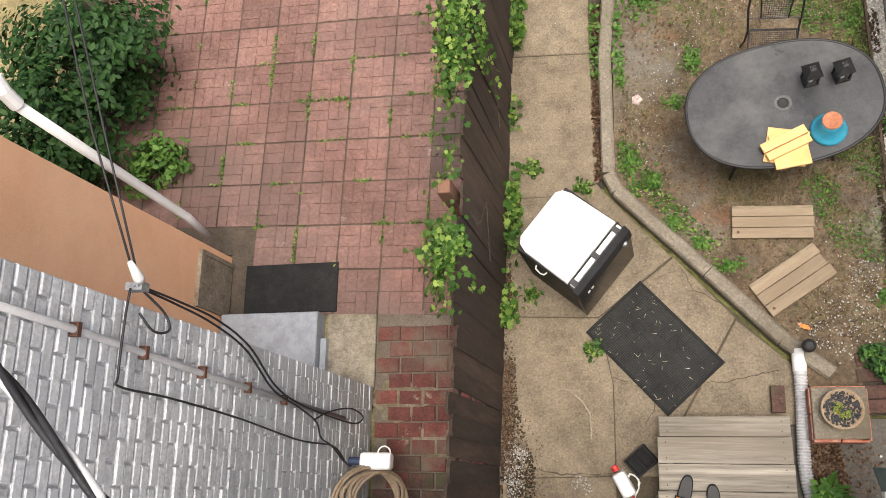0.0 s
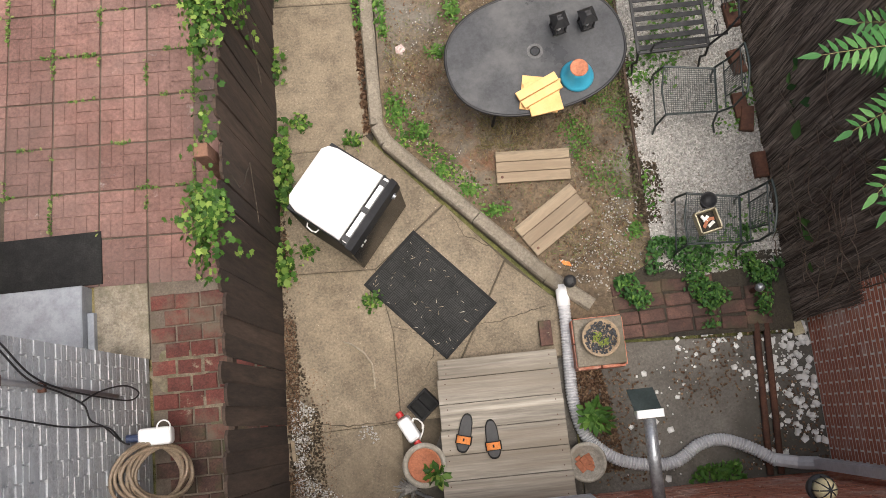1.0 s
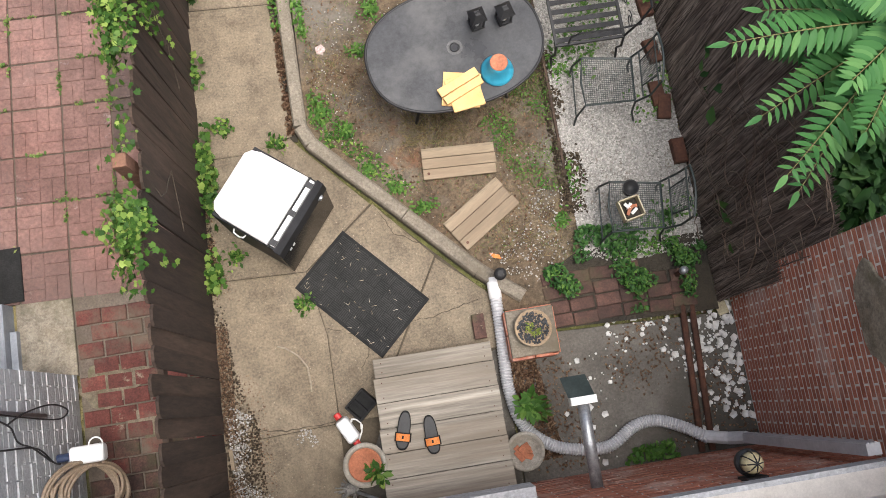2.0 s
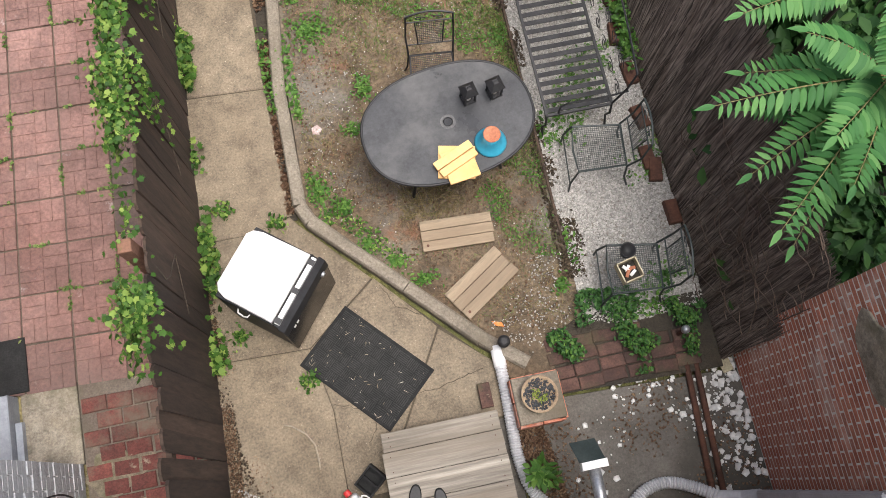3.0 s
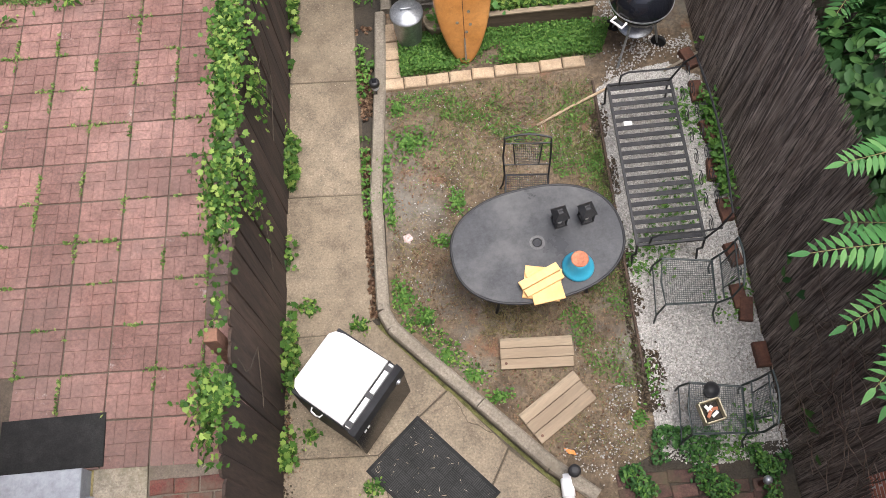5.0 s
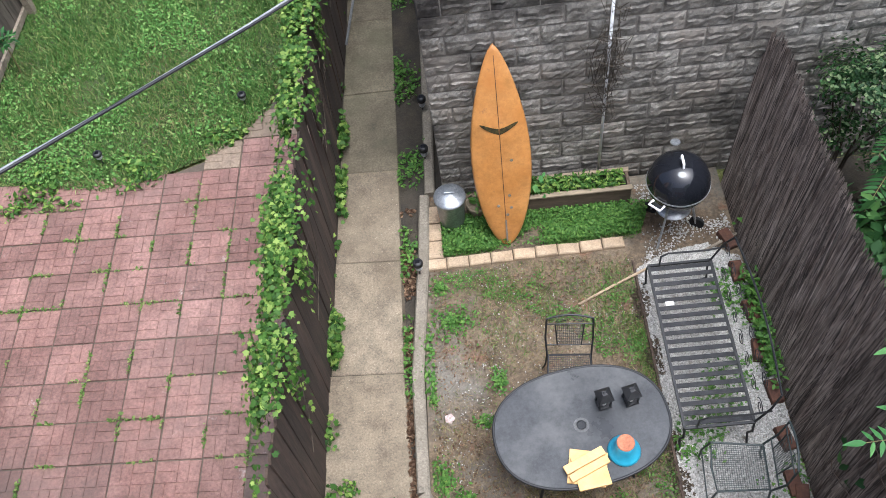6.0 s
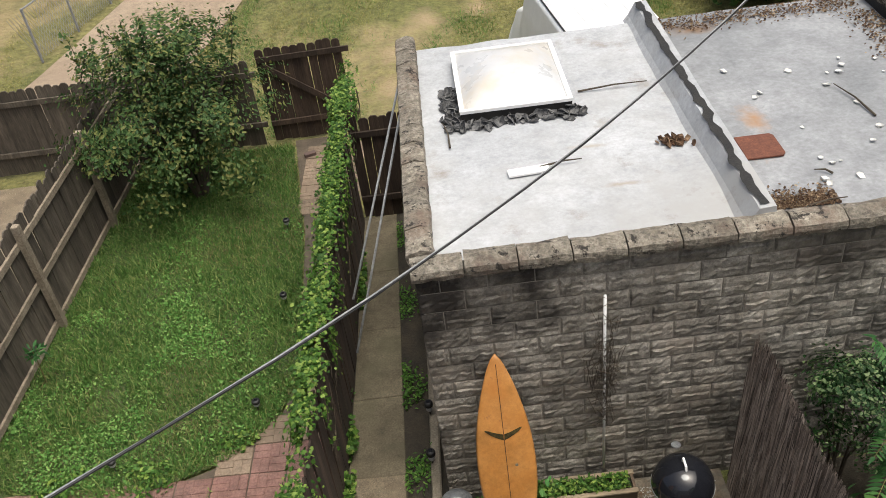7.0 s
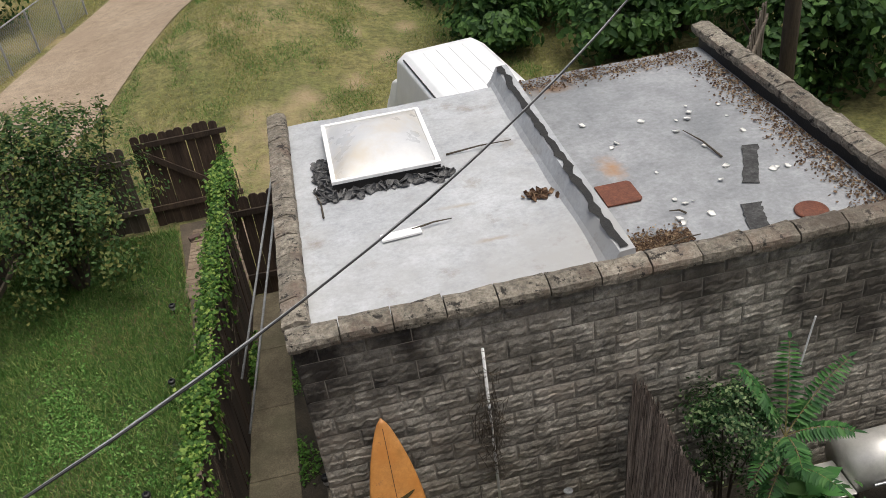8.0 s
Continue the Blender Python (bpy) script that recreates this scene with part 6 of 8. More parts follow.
# ---------------------------------------------------------------- plants, loose ground cover and the distance
def ivy_on_fence():
    """Ivy that hangs over the top of the board fence, in clumps."""
    t = thing("ivy", "bright green ivy hanging over the board fence", "ivy")
    pos, nrm = [], []
    for i in range(36000):
        y = rnd.uniform(1.0, 12.6)
        thick = 0.4 + 1.2 * noise.noise(Vector((y * 1.1, 2, 0))) + 0.5 * noise.noise(Vector((y * 3.1, 5, 0)))
        thick += -0.5 if y < 2.3 else (0.22 if y > 6.5 else 0.05)
        if rnd.random() > max(0.03, min(1, thick)):
            continue
        side = rnd.random()
        if side < 0.5:
            drop = abs(rnd.gauss(0, 0.2)) * (0.5 + max(0, thick))
            p = (-0.845 - abs(rnd.gauss(0, 0.05)) - 0.04 * max(0, thick), y, 1.78 - drop + rnd.uniform(-0.02, 0.05))
            n = (-1.0, rnd.gauss(0, 0.6), 0.8 + rnd.gauss(0, 0.5))
        elif side < 0.86:
            p = (rnd.gauss(-0.80, 0.055 + 0.03 * max(0, thick)), y, 1.76 + rnd.uniform(0.0, 0.07) + 0.05 * max(0, thick))
            n = (rnd.gauss(0, 0.6), rnd.gauss(0, 0.6), 1)
        else:
            if noise.noise(Vector((y * 2.2, 7, 3))) < 0.08:
                continue
            p = (-0.69 + rnd.uniform(0, 0.05), y, 1.75 - abs(rnd.gauss(0, 0.26)))
            n = (1, rnd.gauss(0, 0.6), 0.6)
        pos.append((p[0] + 0.0305 * y - 0.03, p[1], p[2]))
        nrm.append(n)
    n = len(pos)
    down = np.tile([0, 0, -1.0], (n, 1)) + jitter(n, 0.5)
    ob = new("leaves", scatter("leaves", "ivy", pos, nrm, rng.uniform(0.024, 0.058, n), M_IVY, down))
    ob.parent = t
    ob["kind"] = "stuff"
    for k in range(26):
        y = rnd.uniform(1.5, 12)
        pts = [(-0.70 + 0.02 * math.sin(j), y + 0.06 * j * rnd.uniform(-1, 1), 1.78 - j * rnd.uniform(0.12, 0.2)) for j in range(6)]
        part("stem", Geo().tube([(x + 0.01 + 0.0305 * a, a, max(0.1, z)) for x, a, z in pts], 0.004, 5), M_BARK, t)
    # ivy at the foot of the fence, on the path side
    xs, ys = fill([(-0.72, 1.2), (-0.60, 1.2), (-0.36, 10.5), (-0.46, 10.5)], 9000, 0.02, 1.6, 4.0)
    n = len(xs)
    p = np.stack([xs - 0.02, ys, rng.uniform(0.02, 0.22, n)], 1)
    stuff("fence_foot_ivy", scatter("fence_foot_ivy", "ivy", p, upish(n, 0.6) + (0.4, 0, 0), rng.uniform(0.035, 0.075, n), M_IVY), "ivy growing along the foot of the fence", "ivy")


ivy_on_fence()


def sprigs(name, poly, n, thresh, scale, seed, size, mat, label, kind="leaf", z=0.03, h=0.06, lean=0.5):
    xs, ys = fill(poly, n, thresh, scale, seed)
    k = len(xs)
    if not k:
        return
    p = np.stack([xs, ys, z + rng.uniform(0, h, k)], 1)
    if kind == "blade":
        d = np.tile(UP, (k, 1)) + jitter(k, 0.55)
        p[:, 2] = z
        me = scatter(name, kind, p, jitter(k, 1.0), rng.uniform(*size, k), mat, d)
    else:
        me = scatter(name, kind, p, upish(k, lean), rng.uniform(*size, k), mat)
    stuff(name, me, label)


YARD = [(0.24, 2.5), (1.48, 1.12), (2.25, 1.0), (2.25, 4.7), (0.3, 4.7)]
PATCHES = ((0.5, 4.12, 0.24, 0.2), (0.88, 3.46, 0.09, 0.16), (0.34, 2.6, 0.13, 0.16), (0.52, 2.42, 0.1, 0.1), (0.66, 2.04, 0.13, 0.1), (0.86, 1.85, 0.11, 0.08), (1.06, 1.66, 0.14, 0.07),
           (2.17, 1.38, 0.07, 0.08), (0.4, 4.5, 0.12, 0.12), (0.28, 3.35, 0.05, 0.12), (0.72, 3.1, 0.1, 0.08))
px, py = [], []
for x, y, rx, ry in PATCHES:
    n = int(9500 * rx * ry) + 60
    a, r = rng.uniform(0, 6.283, n), np.abs(rng.normal(0, 0.55, n))
    px.append(x + rx * r * np.cos(a))
    py.append(y + ry * r * np.sin(a))
px, py = np.concatenate(px), np.concatenate(py)
k = len(px)
stuff("weeds", scatter("weeds", "leaf", np.stack([px, py, 0.03 + rng.uniform(0, 0.055, k)], 1), upish(k, 0.5), rng.uniform(0.018, 0.045, k), M_WEED), "low green weeds in scattered patches of the bare yard")
GREEN = [(1.62, 2.3), (1.9, 1.72), (2.24, 1.6), (2.24, 4.6), (0.42, 4.68), (0.36, 4.5), (1.1, 4.25), (1.75, 3.75), (1.95, 3.2), (2.05, 2.6)]
sprigs("yard_grass", GREEN, 26000, -0.02, 3.4, 5.0, (0.025, 0.065), M_GRASS, "thin green grass at the yard's edges", "blade")
sprigs("yard_clover", GREEN, 20000, 0.06, 3.6, 15.0, (0.012, 0.032), M_WEED, "small leafy weeds among the thin grass")
sprigs("thin_grass", YARD, 11000, 0.06, 1.7, 25.0, (0.02, 0.045), M_GRASS, "sparse grass on the bare soil", "blade")
sprigs("dry_grass", YARD, 15000, 0.0, 1.3, 8.0, (0.025, 0.065), M_DRY, "dry straw-coloured grass in the yard", "blade")
sprigs("under_table_straw", [(1.0, 2.2), (1.9, 2.15), (2.1, 2.6), (1.6, 2.75), (1.0, 2.5)], 4200, -0.2, 2, 18.0, (0.03, 0.08), M_DRY, "matted dry straw beside the table", "blade")
sprigs("yard_litter", YARD, 5000, -0.1, 1.6, 2.5, (0.006, 0.02), M_LITTER, "dead leaves and bits on the soil", "chip", 0.035, 0.01, 0.3)
sprigs("yard_pebbles", YARD, 3200, 0.06, 1.5, 6.5, (0.005, 0.016), M_GRAVEL, "scattered pale pebbles on the soil", "stone", 0.03, 0.006)
sprigs("kerb_end_pebbles", [(1.5, 1.15), (1.95, 0.75), (2.2, 1.1), (2.25, 2.0), (1.9, 1.5)], 1100, -0.1, 2.4, 16.0, (0.005, 0.018), M_GRAVEL, "pale stones strewn at the kerb end", "stone", 0.05, 0.006)
sprigs("kerb_weeds", [(0.24, 2.5), (0.9, 1.75), (1.3, 1.32), (1.36, 1.42), (1.0, 1.85), (0.4, 2.6), (0.32, 3.0), (0.24, 3.0)], 4200, 0.1, 3.0, 3.3, (0.018, 0.045), M_IVY, "bright weeds growing along the kerb")
sprigs("bed_weeds", [(0.46, 4.86), (2.4, 4.9), (2.55, 5.25), (2.4, 5.3), (0.46, 5.3)], 17000, -0.45, 1.5, 1.7, (0.015, 0.04), M_WEED, "dense green weeds in the bed", "leaf", 0.03, 0.1)
sprigs("bed_grass", [(0.46, 4.86), (2.3, 4.86), (2.4, 5.3), (0.46, 5.3)], 5000, -0.3, 1.5, 1.7, (0.05, 0.11), M_GRASS, "grass in the bed by the wall", "blade")
sprigs("edge_grass", [(1.85, 1.3), (2.25, 1.0), (2.25, 4.5), (1.95, 4.5), (2.2, 3.2), (1.9, 2.2)], 9000, -0.15, 1.6, 4.4, (0.03, 0.085), M_GRASS, "green grass along the gravel edge", "blade")
sprigs("rear_grass", [(0.3, 3.7), (2.2, 3.7), (2.2, 4.7), (0.3, 4.7)], 2600, -0.05, 1.4, 7.7, (0.03, 0.09), M_GRASS, "green grass in front of the brick edging", "blade")
GRAVEL = [(2.29, 1.05), (2.6, 0.95), (3.3, 1.0), (3.28, 4.5), (3.0, 4.72), (2.6, 4.66), (2.29, 4.5)]
sheet("gravel_bed", GRAVEL, M_GRIT, 0.036, "fine pale grit under the gravel", 0.008)
sprigs("gravel", GRAVEL, 42000, -9, 1, 0, (0.012, 0.026), M_GRAVEL, "white gravel strip under the bench and chairs", "stone", 0.035, 0.008)
sprigs("gravel_far", [(2.35, 4.5), (3.28, 4.4), (3.25, 5.5), (2.45, 5.5)], 3000, 0.0, 2.2, 31.0, (0.01, 0.024), M_GRAVEL, "thin dirty gravel under the grill", "stone", 0.035, 0.008)
sprigs("edge_dirt", [(2.2, 1.2), (2.5, 1.1), (2.42, 1.9), (2.36, 2.7), (2.34, 4.4), (2.2, 4.4)], 5200, 0.0, 3.5, 37.0, (0.01, 0.032), M_HUMUS, "soil crumbs spilt over the edge of the gravel", "chip", 0.042, 0.006, 0.3)
sprigs("gravel_weeds", GRAVEL, 9000, 0.2, 1.4, 9.0, (0.02, 0.05), M_WEED, "weeds growing through the gravel")
CORNER = [(1.85, 0.55), (3.3, 0.5), (3.3, 1.15), (2.9, 1.05), (1.95, 1.0)]
sprigs("corner_ivy", CORNER, 6500, 0.1, 3.6, 2.2, (0.02, 0.05), M_CREEPER, "green creeper trailing over old bricks", "leaf", 0.05, 0.12)
sprigs("corner_ivy_light", CORNER, 2200, 0.16, 3.6, 2.2, (0.02, 0.045), M_WEED, "light green creeper shoots over old bricks", "leaf", 0.1, 0.1)
sprigs("chair_foot_ivy", [(2.2, 1.0), (3.3, 0.95), (3.25, 1.35), (2.6, 1.25), (2.25, 1.3)], 2600, 0.06, 3.0, 12.2, (0.02, 0.05), M_CREEPER, "creeper reaching in under the chair", "leaf", 0.05, 0.1)
sprigs("reed_foot_ivy", [(3.16, 1.0), (3.36, 1.0), (3.36, 4.9), (3.2, 4.9)], 2600, 0.05, 1.1, 5.1, (0.03, 0.07), M_WEED, "creeper at the foot of the reed fence", "leaf", 0.05, 0.2)
PATIO = [(1.55, -0.6), (3.4, -0.6), (3.4, 0.5), (1.95, 0.5), (1.95, 0.28), (1.6, 0.28)]
xs, ys = fill(PATIO, 1900, -0.02, 1.7, 3.0)
w = rng.random(len(xs)) < np.clip((xs - 1.5) / 1.7, 0.06, 1) ** 2
xs, ys = xs[w], ys[w]
stuff("paint_chips", scatter("paint_chips", "chip", np.stack([xs, ys, np.full(len(xs), 0.008)], 1), upish(len(xs), 0.12), 0.01 + 0.055 * rng.random(len(xs)) ** 3, M_CHIP), "flakes of white paint scattered on the patio")
sprigs("patio_litter", PATIO, 2400, -0.1, 1.5, 7.0, (0.006, 0.022), M_LITTER, "dirt and leaf bits on the patio", "chip", 0.005, 0.004, 0.2)
sprigs("path_litter", [(-0.8, -0.7), (-0.68, -0.7), (-0.66, 0.6), (-0.66, 2.0), (-0.72, 2.0)], 4200, -0.2, 3, 1.5, (0.005, 0.015), M_LITTER, "dead leaves along the fence foot", "chip", 0.01, 0.01, 0.4)
sprigs("path_crumbs", [(-0.78, -0.7), (-0.4, -0.7), (-0.45, 0.8), (-0.6, 2.0), (-0.72, 2.0)], 2200, 0.08, 3, 2.7, (0.004, 0.012), M_LITTER, "crumbs of dead leaves on the concrete", "chip", 0.008, 0.008, 0.4)
sprigs("path_gravel", [(-0.75, -0.7), (0.1, -0.7), (0.06, -0.3), (-0.1, 0.03), (-0.35, 0.06), (-0.68, 0.3), (-0.74, 0.3)], 6500, 0.0, 3.2, 4.5, (0.004, 0.019), M_GRAVEL, "loose pale grit on the broken concrete", "stone", 0.008, 0.006)
sprigs("path_dirt", [(-0.78, -0.7), (-0.5, -0.7), (-0.5, 0.1), (-0.64, 0.6), (-0.7, 2.2), (-0.76, 2.2)], 5200, -0.05, 2.6, 14.5, (0.006, 0.02), M_HUMUS, "dark crumbled humus along the fence foot", "chip", 0.006, 0.004, 0.3)
sprigs("gutter_litter", [(0.03, 2.45), (0.1, 2.45), (0.2, 5.5), (0.05, 5.5)], 2400, -0.1, 2, 6.1, (0.012, 0.045), M_LITTER, "dead leaves in the gap beside the kerb", "chip", 0.0, 0.02, 0.5)
sprigs("gutter_weeds", [(0.03, 3.4), (0.3, 3.4), (0.45, 11), (0.05, 11)], 7000, 0.05, 1.3, 6.1, (0.025, 0.06), M_WEED, "weeds in the gap beside the kerb", "leaf", 0.0, 0.1)
LAWN = [(-4.85, 6.5), (-3.2, 6.17), (-2.6, 6.3), (-1.95, 6.55), (-1.47, 7.02), (-1.31, 7.55), (-1.28, 8.6), (-1.38, 10.8), (-1.72, 13.4), (-4.45, 13.5)]
sprigs("lawn_grass", LAWN, 110000, -9, 1, 0, (0.05, 0.12), M_LAWNGRASS, "uneven green lawn grass", "blade", 0.0)
sprigs("lawn_clover_near", [(-4.8, 6.5), (-3.2, 6.2), (-2.2, 6.6), (-2.1, 8.2), (-2.9, 9.6), (-4.5, 9.4)], 15000, 0.1, 0.9, 3.0, (0.022, 0.05), M_CLOVER, "pale green clover and weeds in the near lawn", "leaf", 0.02, 0.08)
sprigs("lawn_clover", LAWN, 16000, 0.14, 0.8, 3.0, (0.022, 0.05), M_CLOVER, "light green clover patches in the lawn", "leaf", 0.02, 0.06)
sprigs("lawn_tufts", LAWN, 26000, 0.16, 1.6, 41.0, (0.11, 0.2), M_LAWNGRASS, "longer tufts in the uneven lawn", "blade", 0.0)
sprigs("lawn_dry", LAWN, 16000, 0.02, 0.7, 11.0, (0.05, 0.11), M_DRY, "dry straw patches in the lawn", "blade", 0.0)
TERR = [(-4.7, 2.2), (-0.95, 1.6), (-0.95, 6.3), (-3.0, 6.2), (-4.7, 6.3)]
xs, ys = fill(TERR, 60000, -9)
s = 0.41
tu, tv = ((xs + 1.769) - 0.034 * (ys - 4.25)) / 0.412, ((ys - 4.25) + 0.034 * (xs + 1.769)) / 0.412
near = np.minimum(np.abs(tu - np.round(tu)), np.abs(tv - np.round(tv))) * 0.412
ok = (near < 0.016) & (lumps(xs, ys, 3.1, 12.0) + 0.035 * (ys - 4) > 0.14)
xs, ys = xs[ok], ys[ok]
k = len(xs)
stuff("joint_weeds", scatter("joint_weeds", "leaf", np.stack([xs, ys, rng.uniform(0.005, 0.04, k)], 1), upish(k, 0.5), rng.uniform(0.015, 0.045, k), M_GRASS), "small weeds in the paver joints")
sprigs("terrace_edge_weeds", [(-4.9, 5.7), (-3.6, 6.0), (-3.0, 6.05), (-2.1, 6.3), (-1.6, 6.8), (-1.8, 6.95), (-2.6, 6.6), (-4.9, 6.6)], 6000, 0.0, 1.5, 2.0, (0.03, 0.08), M_IVY, "weeds along the terrace edge", "leaf", 0.0, 0.1)
TUFTS = ((-0.02, 1.02), (-0.52, 1.5), (0.35, 2.32), (-0.05, 2.4), (-0.5, 2.6))
for x, y in TUFTS:
    n = 70
    p = np.stack([x + rng.normal(0, 0.04, n), y + rng.normal(0, 0.04, n), rng.uniform(0.01, 0.06, n)], 1)
    ob = new("weed_tuft", scatter("weed_tuft", "leaf", p, upish(n, 0.6), rng.uniform(0.025, 0.055, n), M_IVY))
    tagged(ob, "small tuft of weeds in a concrete crack", "weed", "weed tufts", "stuff")
M_PINKPAPER = surface("pink_paper", (0.5, 0.34, 0.3), (0.72, 0.62, 0.58), 22, fine=60, bump=0.6, depth=0.01)
single("litter_paper", Geo().lathe([(0.02, 0.0), (0.05, 0.006), (0.03, 0.014), (0.045, 0.02), (0.015, 0.024), (0, 0.018)], 5, pose(0.41, 3.16, 0.03, 8, -6, 0)), M_PINKPAPER, "crumpled pinkish paper on the soil", "litter")
single("orange_scrap", Geo().add([(0, 0, 0), (0.08, -0.03, 0.01), (0.09, -0.07, 0.03), (0.03, -0.05, 0.02), (0, 0, 0.012), (0.08, -0.03, 0.022), (0.09, -0.07, 0.042), (0.03, -0.05, 0.032)], [(4, 5, 6, 7), (0, 1, 5, 4), (1, 2, 6, 5), (2, 3, 7, 6), (3, 0, 4, 7)], pose(1.53, 1.2, 0.035)), M_ORANGE, "bright orange plastic scrap on the soil", "litter")


def bush(name, c, r, n, size, mat, label, stems=7, squash=0.8, top=None, twigs=0, base_z=0.0, clumps_n=46, spread=0.17, reach=(0.45, 1.15)):
    """A shrub or small tree: tapered stems with limbs, and a crown of leaf clumps with gaps."""
    t = thing(name, label, "tree" if r > 1 else "shrub", c[0], c[1], base_z)
    cz = c[2] - base_z
    ends = []
    for k in range(stems):
        a = 6.283 * k / stems + rnd.uniform(-0.4, 0.4)
        e = Vector((math.cos(a) * r * rnd.uniform(0.4, 0.8), math.sin(a) * r * rnd.uniform(0.4, 0.8), cz + r * squash * rnd.uniform(-0.2, 0.6)))
        mid = Vector((e.x * 0.3, e.y * 0.3, cz * 0.55))
        part("trunk" if k == 0 else "limb", Geo().tube([(0.04 * math.cos(a), 0.04 * math.sin(a), -0.05), mid, e * 0.8 + mid * 0.2, e], [0.045 * r, 0.03 * r, 0.016 * r, 0.005], 7), M_BARK, t)
        ends.append(e)
    clumps = [Vector((rnd.gauss(0, 1), rnd.gauss(0, 1), rnd.gauss(0, 1))).normalized() * rnd.uniform(*reach) for _ in range(clumps_n)]
    pos, nrm = [], []
    for i in range(n):
        q = rnd.choice(clumps)
        d = Vector((rnd.gauss(0, 1), rnd.gauss(0, 1), rnd.gauss(0, 0.55))) * spread
        p = q + d
        pos.append((p.x * r, p.y * r, cz + p.z * r * squash))
        nrm.append((p.x + rnd.gauss(0, 0.4), p.y + rnd.gauss(0, 0.4), p.z + 0.6 + rnd.gauss(0, 0.4)))
    for k in range(twigs):
        a = rnd.uniform(0, 6.283)
        rr = r * rnd.uniform(0.2, 0.85)
        b = Vector((math.cos(a) * rr, math.sin(a) * rr, cz + r * squash * 0.7))
        e = b + Vector((rnd.uniform(-0.2, 0.2), rnd.uniform(-0.2, 0.2), rnd.uniform(0.3, 0.65)))
        part("limb", Geo().tube([b, (b + e) / 2 + Vector((0.03, 0, 0)), e], [0.008, 0.006, 0.002], 5), M_BARK, t)
        for j in range(60):
            u = rnd.random()
            p = b.lerp(e, u) + Vector((rnd.gauss(0, 0.05), rnd.gauss(0, 0.05), rnd.gauss(0, 0.03)))
            pos.append(tuple(p))
            nrm.append((rnd.gauss(0, 1), rnd.gauss(0, 1), 1))
    n = len(pos)
    ob = new("crown", scatter("crown", "leaf", pos, nrm, rng.uniform(size[0], size[1], n), mat))
    ob.parent = t
    ob["kind"] = "stuff"
    return t


bush("plum_tree", (-3.15, 12.2, 1.5), 1.4, 17000, (0.035, 0.095), M_TREELEAF, "dark leafy small tree in the corner of the lawn", 12, 0.85, twigs=46, clumps_n=95, spread=0.125, reach=(0.35, 1.28))
bush("hedge_bush", (-4.72, 3.8, 0.7), 0.72, 5200, (0.05, 0.1), M_SHRUB, "dense glossy green bush beside the terrace", 6, 0.9)
bush("hedge_bush", (-5.0, 2.85, 0.8), 0.7, 3600, (0.05, 0.1), M_SHRUB, "dense glossy green bush beside the terrace", 6, 0.9)
bush("low_bush", (-4.1, 2.85, 0.2), 0.3, 700, (0.04, 0.09), M_WEED, "small ragged bush by the stucco wall", 5, 0.7)
bush("wall_shrub", (4.2, 5.1, 1.45), 0.42, 4200, (0.025, 0.055), M_WALLSHRUB, "dark shrub against the block wall", 5, 1.2)
for x, y, r, n in ((4.5, 3.6, 0.8, 3000), (5.5, 2.4, 0.9, 3000), (4.3, 2.3, 0.7, 2600), (6.9, 4.0, 0.7, 1800), (4.2, 1.3, 0.6, 2000), (6.6, 3.2, 1.0, 2600)):
    bush("undergrowth", (x, y, r * 0.9), r, n, (0.08, 0.18), M_UNDER, "dark tangled undergrowth behind the reed fence", 5, 0.95)


LEAFLET = scatter("leaflet", "lance", [(0, 0, 0)], [(0, 0, 1)], [1.0], M_LANCE, [(0, 1, 0)])


def frond(owner, tip, base, width, pairs, mat, droop=0.12):
    """A feather leaf: a stalk with paired leaflets."""
    b, e = Vector(base), Vector(tip)
    mid = (b + e) / 2 + Vector((0, 0, droop))
    pts = [b.lerp(mid, u).lerp(mid.lerp(e, u), u) for u in [i / 12 for i in range(13)]]
    stalk = part("stalk", Geo().tube(pts, [0.007 - 0.005 * i / 12 for i in range(13)], 5), M_SUMSTALK, owner)
    pos, nrm, spin, size = [], [], [], []
    d0 = (e - b).normalized()
    side = d0.cross(Vector((0, 0, 1))).normalized()
    for i in range(pairs):
        u = 0.16 + 0.84 * i / pairs
        p = b.lerp(mid, u).lerp(mid.lerp(e, u), u)
        L = width * (0.75 + 0.5 * math.sin(math.pi * min(1, u * 0.9 + 0.1))) * (1 - 0.45 * max(0, u - 0.6))
        for s in (-1, 1):
            dr = (side * s + d0 * 0.45 + Vector((0, 0, -0.25 + rnd.gauss(0, 0.08)))).normalized()
            pos.append(tuple(p + dr * L * 0.5))
            spin.append(tuple(dr))
            up = Vector((0, 0, 1)) + side * s * 0.25 + Vector((rnd.gauss(0, 0.12), rnd.gauss(0, 0.12), 0))
            nrm.append(tuple(up))
            size.append(L)
    pos.append(tuple(e + d0 * width * 0.4))
    spin.append(tuple(d0))
    nrm.append((0, 0, 1))
    size.append(width)
    if mat is not M_LANCE:
        ob = new("foliage", scatter("foliage", "lance", pos, nrm, size, mat, spin))
        ob.parent = owner
        ob["kind"] = "stuff"
        return
    for p, n, s, L in zip(pos, nrm, spin, size):
        n = Vector(n).normalized()
        yv = (Vector(s) - n * Vector(s).dot(n)).normalized()
        xv = yv.cross(n)
        ob = new("leaflet", LEAFLET)
        ob.parent = stalk
        ob.matrix_local = Matrix(((xv.x, yv.x, n.x, p[0]), (xv.y, yv.y, n.y, p[1]), (xv.z, yv.z, n.z, p[2]), (0, 0, 0, 1))) @ Matrix.Diagonal((L, L, L, 1))


